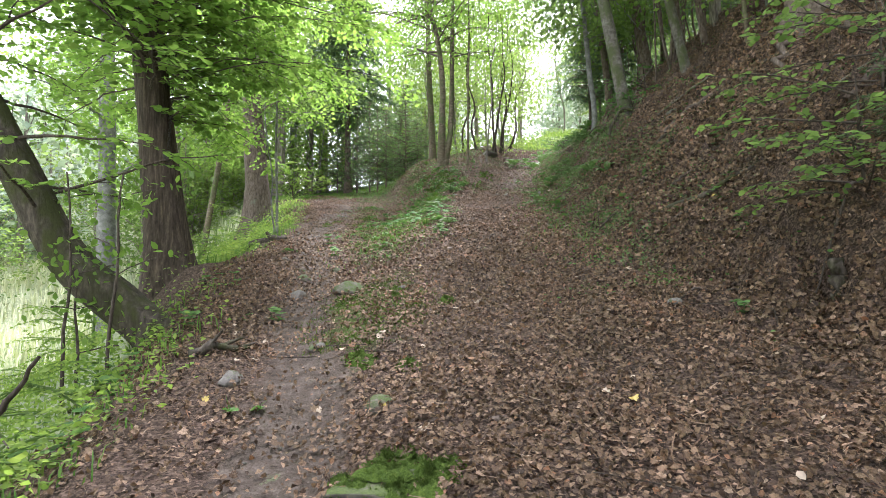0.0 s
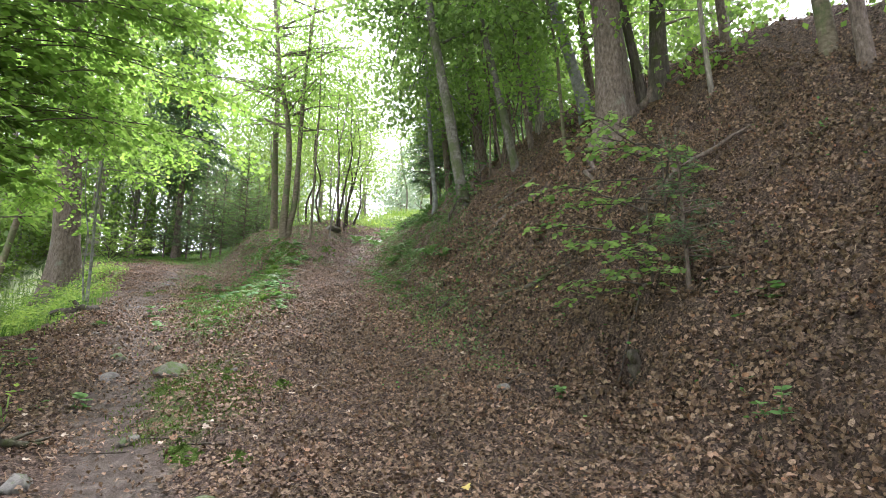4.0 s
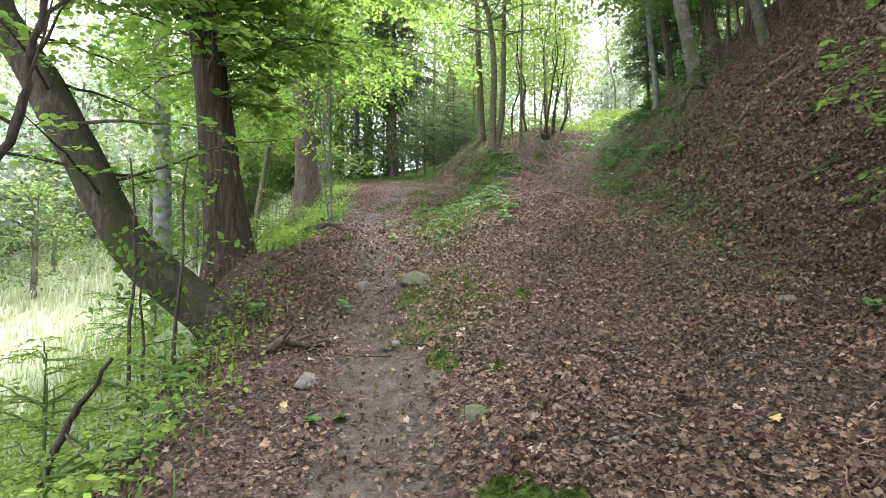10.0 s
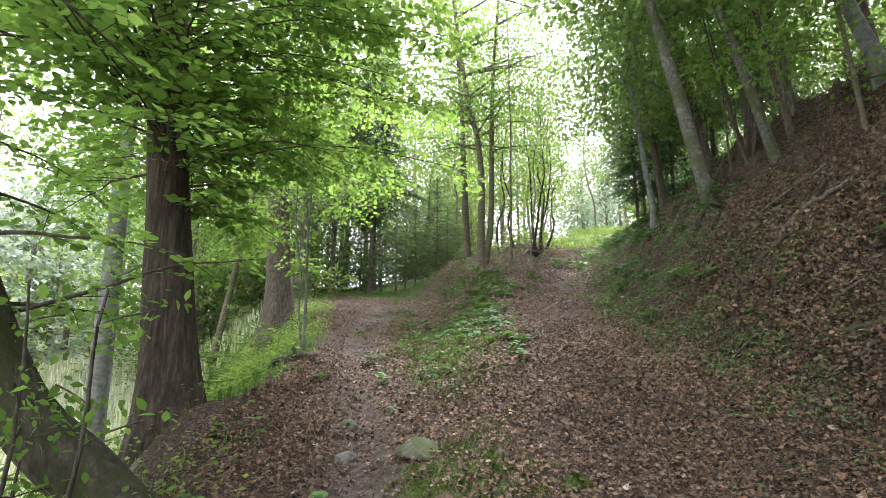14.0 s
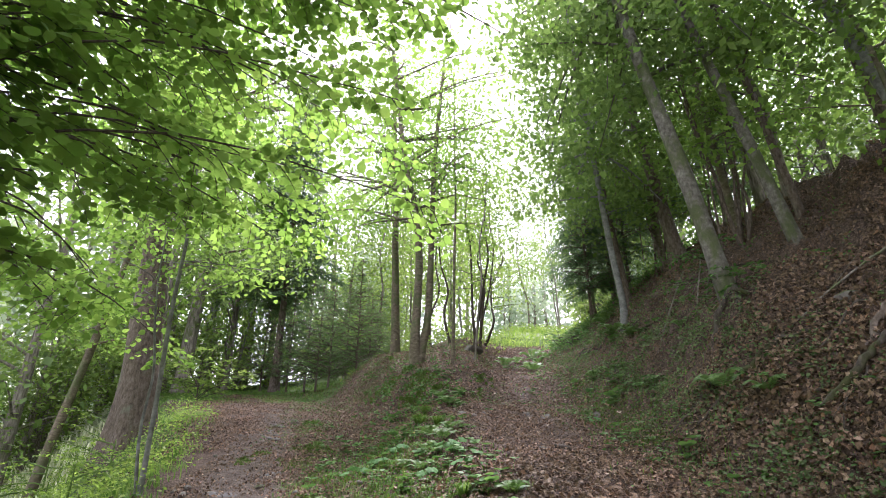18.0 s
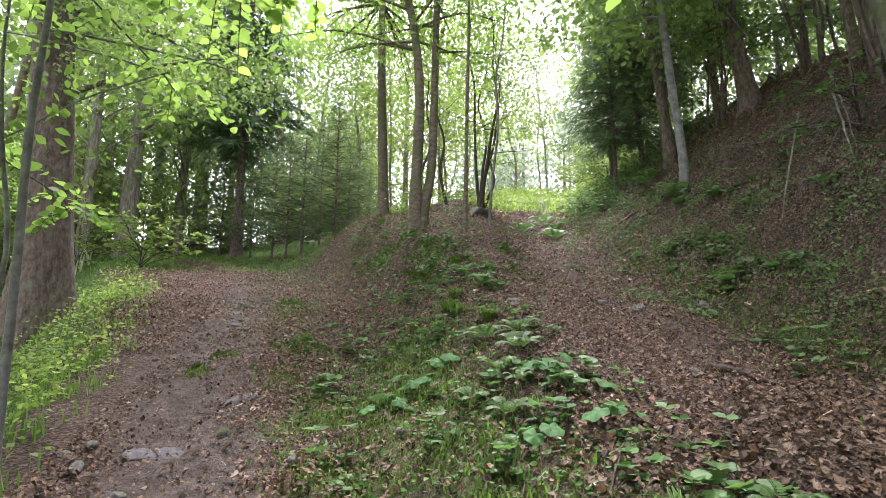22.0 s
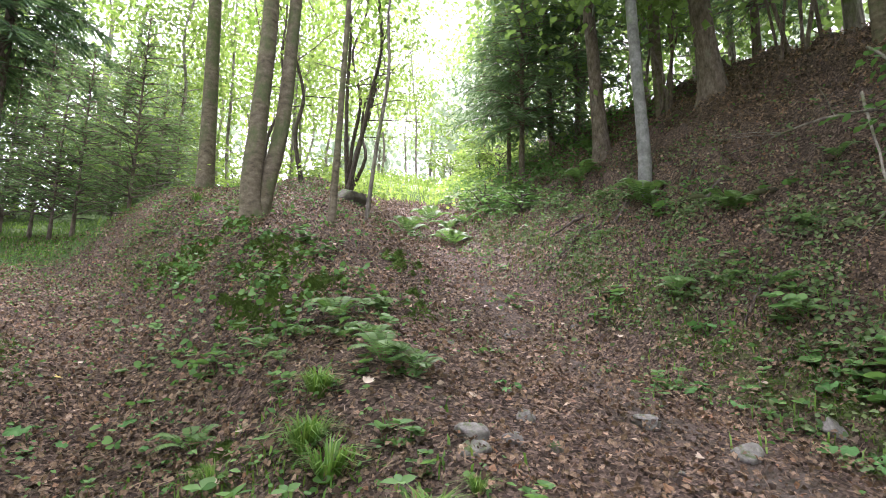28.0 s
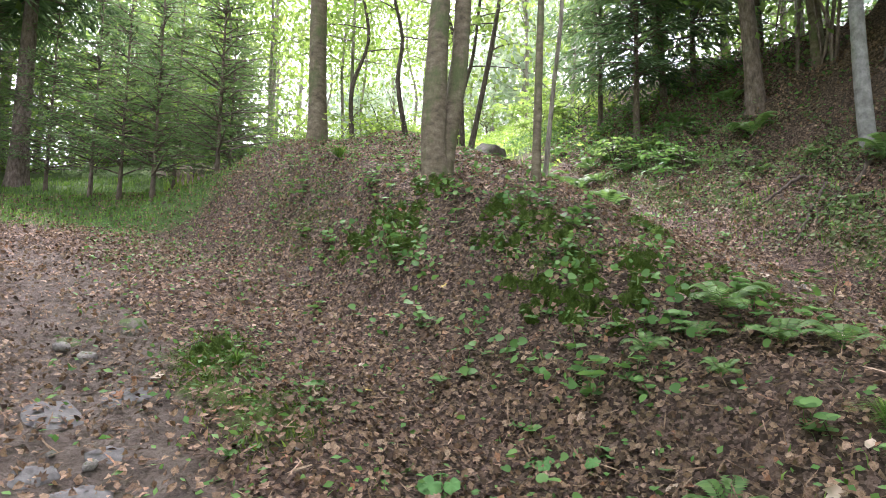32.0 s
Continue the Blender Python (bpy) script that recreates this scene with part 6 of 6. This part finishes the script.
grass("crest_grass", "sunlit grass at the crest of the path", (-2, 14, 25, 46), 20000, lambda a, b: np.maximum(turf_mask(a, b), grassy_mask(a, b)) * (0.4 + 0.6 * patchy(a, b)), 0.1, 0.4, 56, 0.014, LEAF_SLOPE)
grass("bank_grass", "thin grass at the foot of the bank", (1.4, 5.2, 8, 22), 15000, lambda a, b: np.exp(-((a - path_x(b) - 1.5) / 0.7) ** 2) * patchy(a, b, 1.1, 21), 0.04, 0.14, 57)


def tuft_mesh(seed):
    g = np.random.default_rng(seed)
    n = 150
    az, rr = g.uniform(0, 6.28, n), 0.12 * np.sqrt(g.random(n))
    base = np.stack([rr * np.cos(az), rr * np.sin(az), np.zeros(n)], -1)
    out = np.stack([np.cos(az), np.sin(az), np.zeros(n)], -1)
    side = np.stack([-np.sin(az), np.cos(az), np.zeros(n)], -1)
    h = g.uniform(0.4, 0.95, n)[:, None]
    b = g.uniform(0.15, 0.9, n)[:, None]
    w = 0.014
    mid = base + out * h * b * 0.4 + np.array([0, 0, 1.0]) * h * 0.6
    tip = base + out * h * b * 1.15 + np.array([0, 0, 1.0]) * h * (1 - 0.65 * b)
    v = np.stack([base - side * w, base + side * w, mid + side * w * 0.8, mid - side * w * 0.8, tip], 1)
    f = np.array([(0, 1, 2), (0, 2, 3), (3, 2, 4)])[None] + (np.arange(n) * 5)[:, None, None]
    return mesh_of("grass_tuft", v.reshape(-1, 3), f.reshape(-1, 3), GRASS)


tufts = [tuft_mesh(400 + k) for k in range(3)]
g = np.random.default_rng(61)
for i, (x, y, s) in enumerate(TUFTS):
    ob = new("grass_tuft", tufts[i % 3])
    k = s * 0.95
    ob.matrix_world = Matrix.LocRotScale(on_ground(x, y, -0.01), Euler((0, 0, g.uniform(0, 6.28))), (k, k, k * 0.8))
    tagged(ob, "dense tuft of green grass among the leaves", "grass", "grass tufts")


def fern_kind(seed, fronds=7):
    """A fern: arching fronds with two rows of narrow leaflets."""
    g = np.random.default_rng(seed)
    root = new("fern")
    for k in range(fronds):
        az = k * 2 * math.pi / fronds + g.uniform(-0.4, 0.4)
        d = np.array([math.cos(az), math.sin(az), 0])
        ln, lift = g.uniform(0.6, 0.95), g.uniform(0.7, 1.15)
        t = np.linspace(0, 1, 22)
        c = d * (ln * t)[:, None] + np.array([0, 0, 1.0]) * (lift * (1.55 * t - 1.25 * t ** 2))[:, None]
        bag = Bag()
        bag.add(*tube(c[::3], np.linspace(0.012, 0.003, len(c[::3])), 3))
        q = c[3:]
        s = np.linspace(0.15, 1, len(q))
        wid = 0.21 * np.sin(np.clip(s * 1.05, 0, 1) * math.pi) ** 0.75 + 0.02
        tang = unit(np.gradient(q, axis=0))
        side = unit(np.cross(tang, (0, 0, 1.0)))
        up = np.cross(side, tang)
        for sg in (-1, 1):
            leaves(bag, q, unit(side * sg + tang * 0.35 - up * 0.15), up, wid, "blade2")
        part("frond", bag.mesh("frond", FERN), root)
    return tagged(root, "green fern with arching fronds among the leaves", "fern", "ferns")


SHAPES["blade2"] = (np.array([(0, 0, 0), (-0.13, 0.25, 0.0), (-0.10, 0.65, -0.03), (0, 1.0, -0.08), (0.10, 0.65, -0.03), (0.13, 0.25, 0.0)]), np.array([(0, 2, 1), (0, 3, 2), (0, 4, 3), (0, 5, 4)]))
fern_protos = [fern_kind(500 + k, 6 + k) for k in range(3)]


def put_all(protos, rows, grow, zs=1.0, seed=71, lean=0.25):
    g = np.random.default_rng(seed)
    for i, (x, y, s) in enumerate(rows):
        k = s * grow
        nrm = slope_normal(np.float64(x), np.float64(y)) * lean + np.array([0, 0, 1 - lean])
        q = Vector(nrm).to_track_quat("Z", "Y") @ Euler((0, 0, g.uniform(0, 6.28))).to_quaternion()
        m = Matrix.LocRotScale(on_ground(x, y, -0.01), q, None)
        if i < len(protos):
            ob = protos[i]
            ob.matrix_basis = m
        else:
            ob = copy_thing(protos[i % len(protos)], m)
        ob.scale = (k, k, k * zs)


g = np.random.default_rng(86)
far_ferns = [(float(g.uniform(4.3, 7.2)), float(g.uniform(20.5, 25.5)), float(g.uniform(0.3, 0.5))) for _ in range(22)]
put_all(fern_protos, FERNS + [(x, y, s * 0.75) for x, y, s in BANK_FERNS] + [(-0.35, 12.9, 0.3), (-0.1, 13.1, 0.32), (-0.5, 12.2, 0.26), (0.05, 13.5, 0.28), (-0.65, 12.6, 0.24)] + far_ferns, 1.0)


def broad_kind(seed, n):
    """Large heart-shaped leaves on stalks."""
    g = np.random.default_rng(seed)
    root = new("butterbur")
    for k in range(n):
        az = k * 2.4 + g.uniform(-0.4, 0.4)
        d = np.array([math.cos(az), math.sin(az), 0])
        r, h = (g.uniform(0.25, 0.75), g.uniform(0.3, 0.7)) if n > 1 else (0.2, 0.5)
        tip = d * r + np.array([0, 0, h])
        bag = Bag()
        leaves(bag, tip[None], (d + np.array([0, 0, -0.35]))[None], unit(np.array([0, 0, 1.0]) + g.normal(0, 0.3, 3) + d * g.uniform(0.1, 0.8))[None], [g.uniform(0.5, 0.95)], "heartbig", [-0.25])
        leaf = part("leaf", bag.mesh("leaf", LEAF_BROAD), root)
        v, f = tube(spline([(0, 0, 0), tip * (0.5, 0.5, 0.7), tip + d * 0.06], 6), np.linspace(0.022, 0.014, 6), 5)
        part("stalk", mesh_of("stalk", v, f, LEAF_HERB), leaf)
    return tagged(root, "plant with large round green leaves on the path edge", "plant", "broad-leaved plants")


def big_heart():
    a = np.linspace(-math.pi, math.pi, 23)[:-1]
    rad = 0.5 * (1 - 0.38 * np.exp(-(np.abs(np.abs(a) - math.pi) / 0.35) ** 2)) * (1 + 0.03 * np.cos(9 * a))
    ring = np.stack([rad * np.sin(a), 0.42 + 0.52 * rad / 0.5 * np.cos(a), 0.05 * np.cos(5 * a)], -1)
    mid = ring * 0.55 + np.array([0, 0.19, 0.02])
    v = np.vstack([[(0, 0.35, -0.03)], mid, ring])
    m = len(ring)
    f = [(0, 1 + (i + 1) % m, 1 + i) for i in range(m)]
    for i in range(m):
        j = (i + 1) % m
        f += [(1 + i, 1 + j, 1 + m + j), (1 + i, 1 + m + j, 1 + m + i)]
    return v, np.array(f)


SHAPES["heartbig"] = big_heart()
broad_protos = [broad_kind(520, 4), broad_kind(521, 5), broad_kind(522, 3), broad_kind(523, 2)]
put_all(broad_protos, [(x, y, min(s, 0.22) * (1.3 if 11.4 < y < 13.7 and x < 0.2 else 1.0)) for x, y, s in BROADLEAF], 0.75, 1.15, 72)


def herb_kind(seed, tiers, kind="oval", mat=LEAF_HERB):
    """A leafy herb: a few upright stems with pairs of leaves."""
    g = np.random.default_rng(seed)
    root = new("herb")
    for k in range(3):
        az = k * 2.09 + g.uniform(-0.4, 0.4)
        b = np.array([math.cos(az), math.sin(az), 0]) * g.uniform(0.1, 0.45)
        top = b * 1.6 + np.array([0, 0, g.uniform(0.25, 0.75)])
        c = spline([b, (b + top) / 2 + g.normal(0, 0.03, 3), top], 6)
        bag = Bag()
        bag.add(*tube(c, np.linspace(0.012, 0.006, 6), 3))
        for tier in range(tiers):
            p = c[1 + int(tier * 4 / max(tiers - 1, 1))]
            a0 = tier * 1.57 + g.uniform(0, 1)
            n = 4
            ang = a0 + np.arange(n) * 2 * math.pi / n
            d = np.stack([np.cos(ang), np.sin(ang), np.full(n, 0.15)], -1)
            leaves(bag, np.repeat(p[None], n, 0), d, unit(np.array([0, 0, 1.0]) + d * g.uniform(0.1, 0.9, (n, 1)) * (1, 1, 0) + g.normal(0, 0.3, (n, 3))), g.uniform(0.2, 0.34, n), kind)
        tagged(part("leafy_stem", bag.mesh("leafy_stem", mat), root), kind="stuff")
    return tagged(root, "low leafy green herb growing through the leaves", "herb", "low herbs")


herb_protos = [herb_kind(540, 2, "oval"), herb_kind(541, 2, "heart"), herb_kind(542, 1, "heart")]
g = np.random.default_rng(81)
extra = []
for n, (x0, x1, y0, y1) in ((26, (-4.2, -2.6, 4, 12)), (26, (1.9, 3.6, 9, 16)), (84, (-1.9, 0.5, 9.5, 16.0)), (34, (2.6, 5.6, 4, 14)), (40, (-1.4, 1.8, 16, 22.5)), (26, (-0.6, 0.8, 16.6, 19.6)), (50, (2.2, 5.6, 11, 21)), (14, (-3, -1.4, 2, 7))):
    extra += [(float(g.uniform(x0, x1)), float(g.uniform(y0, y1)), float(g.uniform(0.12, 0.3))) for _ in range(n)]
put_all(herb_protos, [(x, y, min(s, 0.36)) for x, y, s in HERBS] + extra, 1.05, 1.1, 73)


def carpet(name, label, box, n, keep, size, kind, mat, seed, hmax=0.06):
    """A low carpet of small leaves such as ivy or clover."""
    g = np.random.default_rng(seed)
    x, y = scatter(*box, n, keep, seed)
    m = len(x)
    nm = slope_normal(x, y)
    p = np.stack([x, y, height(x, y)], -1) + nm * g.uniform(0.012, hmax, (m, 1))
    al = g.normal(0, 1, (m, 3)) * (1, 1, 0.3)
    bag = Bag()
    leaves(bag, p, al, unit(nm + g.normal(0, 0.55, (m, 3))), size * g.uniform(0.6, 1.3, m), kind)
    return tagged(new(name, bag.mesh(name, mat)), label, "ground cover", kind="stuff")


carpet("strip_cover", "small leafy weeds on the green strip", (-2.2, 0.8, 5.5, 16.5), 26000, lambda a, b: strip_mask(a, b) * patchy(a, b, 1.3, 31), 0.045, "oval", LEAF_HERB, 91)
carpet("mound_cover", "ivy and small herbs over the mound", (-3.2, 2.4, 15.5, 25), 38000, lambda a, b: np.clip(0.12 + 0.88 * mossy_mask(a, b) + 0.3 * ease(19.5, 21.5, b), 0, 1) * (0.35 + 0.65 * patchy(a, b, 1.1, 32)), 0.045, "leaf4", LEAF_HERB, 92, 0.1)
carpet("foot_cover", "small green weeds at the foot of the bank", (1.2, 5.6, 6, 22), 34000, lambda a, b: np.exp(-((a - path_x(b) - 1.7) / 0.85) ** 2) * np.clip(1.3 * fbm(a, b, 1.3, 33) + 0.3, 0, 1), 0.05, "oval", LEAF_HERB, 93)
carpet("bank_cover", "sparse green weeds on the leafy bank", (2.6, 8, 3, 22), 42000, lambda a, b: np.clip(fbm(a, b, 1.5, 34) - 0.05, 0, 1) * (0.3 + 0.7 * ease(8, 12, b)), 0.05, "oval", LEAF_HERB, 94, 0.1)
carpet("bank_weeds", "low grey-green weeds on the lower bank", (2.2, 6.4, 6.0, 22), 190000, lambda a, b: np.exp(-((a - path_x(b) - 2.2) / 1.0) ** 2) * np.clip(0.3 + 1.1 * fbm(a, b, 1.2, 38), 0, 1) * 0.75 * ease(6, 9.5, b), 0.046, "scrap", WEED, 98, 0.09)
carpet("mound_ivy", "small dark ivy leaves over the moss on the mound", (-1.2, 1.3, 16.3, 20.6), 14000, lambda a, b: np.clip(0.15 + 0.9 * mossy_mask(a, b), 0, 1) * np.clip(0.2 + 1.2 * fbm(a, b, 0.6, 63), 0, 1), 0.05, "heart", LEAF_HERB, 99, 0.16)
carpet("edge_cover", "bright leafy weeds along the drop", (-9.0, -2.0, 1, 22), 60000, lambda a, b: ease(-0.5, 0.3, edge_x(b) - a) * ease(6.5, 3, edge_x(b) - a) * bare_foot(a, b) * (0.3 + 0.7 * patchy(a, b, 1.4, 35)), 0.065, "leaf4", LEAF_SLOPE, 95, 0.3)
carpet("crest_cover", "lush sunlit weeds on the mound top and crest", (-0.6, 11, 22.5, 42), 30000, lambda a, b: np.clip(grassy_mask(a, b) + turf_mask(a, b) + 0.3 * ease(21, 24, b) * (np.abs(a - path_x(b)) > 0.8), 0, 1) * (0.4 + 0.6 * patchy(a, b, 2, 36)), 0.09, "diamond", LEAF_SLOPE, 96, 0.5)
carpet("bank_brush", "leafy brush on the far end of the bank", (3.8, 9, 17.5, 32), 42000, lambda a, b: ease(0.9, 1.8, a - path_x(b)) * ease(18, 23, b) * (0.35 + 0.65 * patchy(a, b, 2, 37)), 0.075, "leaf4", LEAF_HERB, 97, 0.35)


# ---- shrubs and leafy saplings ----
def shrub(name, label, x, y, h, n, ln, leaf, kind, size, seed, twig=0.4, count=8, per=7, az0=0.0, az1=6.28, wood=BARK_TWIG, group="", up=0.7, droop=0.2, z0=0.0, flat=0.8):
    g = np.random.default_rng(seed)
    root = new(name)
    org = on_ground(x, y, -0.05)
    root.location = org
    tagged(root, label, "shrub", group)
    bag, tw = Bag(), Bag()
    for k in range(n):
        az = g.uniform(az0, az1)
        s = org + np.array([0, 0, z0 + h * g.uniform(0, 0.7)]) * (1 if n > 1 else 0)
        cv = branch_curve(s * 1.0, (math.cos(az), math.sin(az), g.uniform(0.1, up)), ln * g.uniform(0.7, 1.15), droop, 8, g, 0.1)
        v, f = tube(cv - org, np.linspace(0.014, 0.004, 8), 4)
        part("branch", mesh_of("branch", v, f, wood), root)
        spray(bag, tw, cv - org, twig, count, per, size, kind, g, 0.2, 0.2, flat)
    v, f = tube(np.array([(0, 0, 0), (0.01, 0.0, (h + z0) * 0.4), (0, 0.02, (h + z0) * 0.75)]), (0.02, 0.014, 0.006), 6)
    part("stem", mesh_of("stem", v, f, wood), root)
    tagged(part("twigwork", tw.mesh("twigwork", wood), root), kind="stuff")
    part("foliage", bag.mesh("foliage", leaf), root)
    return root


shrub("bank_sapling", "leafy sapling with long thin branches on the bank", 4.3, 5.3, 1.7, 11, 1.4, LEAF_MID, "round", 0.075, 601, 0.35, 7, 6, 1.9, 4.6, up=0.4)
shrub("bank_sapling", "leafy sapling reaching out from the bank", 5.3, 6.2, 1.6, 10, 1.6, LEAF_MID, "round", 0.085, 602, 0.4, 7, 6, 2.0, 4.4, up=0.4)
shrub("bank_shrub", "small leafy shrub at the foot of a leaning tree", 4.75, 13.1, 0.7, 9, 0.7, LEAF_HERB, "oval", 0.09, 603, 0.3, 6, 6)
shrub("bank_shrub", "leafy branch hanging over the bank", 5.6, 14.6, 1.0, 8, 1.3, LEAF_HERB, "oval", 0.10, 604, 0.4, 6, 6, 2.4, 4.6, up=0.3)
shrub("bank_shrub", "low leafy shrub under the spruces", 4.6, 20.2, 0.6, 10, 0.8, LEAF_HERB, "oval", 0.09, 605, 0.3, 7, 6)
shrub("bank_shrub", "low leafy shrub under the spruces", 4.9, 21.9, 0.7, 10, 0.9, LEAF_MID, "oval", 0.09, 606, 0.3, 7, 6)
for k, (x, y, h) in enumerate([(-3.55, 5.6, 0.5), (-3.3, 4.9, 0.45), (-3.2, 4.0, 0.5), (-2.85, 3.2, 0.5), (-2.6, 2.3, 0.4), (-4.3, 5.0, 1.3), (-4.7, 4.0, 1.2), (-5.0, 6.0, 1.0), (-4.0, 3.0, 1.0), (-4.6, 10.5, 1.2), (-5.2, 12.0, 1.4), (-4.9, 13.6, 1.1), (-6.2, 14.5, 1.6), (-6.8, 17.0, 1.8), (-5.3, 15.8, 1.1), (-7.2, 11.0, 1.6), (-7.0, 20.0, 1.6), (-5.6, 2.6, 1.3), (-6.4, 4.6, 1.5), (-6.2, 7.4, 1.4), (-7.6, 6.2, 1.7), (-5.4, 8.6, 1.2), (-8.4, 8.8, 1.8), (-7.0, 2.2, 1.5), (-9.0, 4.6, 1.8)]):
    shrub("slope_shrub", "bright green leafy shrub on the slope below the trail", x, y, h, 9, 0.4 + 0.45 * h, LEAF_SLOPE, "oval", 0.06, 620 + k, 0.25 + 0.12 * h, 8, 7, wood=LEAF_MID, group="slope shrubs", flat=0.3)
for k, (x, y, h) in enumerate([(-6.3, 24, 1.2), (-8.5, 26, 1.6), (-7.2, 33, 1.6), (-5.2, 33, 1.8), (-10.5, 31, 2.0), (-3.5, 33, 1.6), (0.5, 28, 1.0), (1.2, 31, 1.6), (-1.2, 31, 1.8), (10.6, 31, 1.6), (8.8, 27.6, 1.2), (13, 38, 2.0), (4.4, 38, 1.6), (2.5, 35, 1.6), (3.4, 29.2, 1.0), (9.4, 29.6, 1.4), (7.9, 26.0, 1.0), (1.8, 28.4, 1.0), (11.6, 36.0, 1.8), (-2.5, 36, 1.8)]):
    shrub("clearing_shrub", "sunlit leafy shrub at the clearing", x, y, h, 14, 1.0 + 0.5 * h, LEAF_SUNNY, "diamond", 0.13, 650 + k, 0.5, 9, 7, group="clearing shrubs", up=1.2)
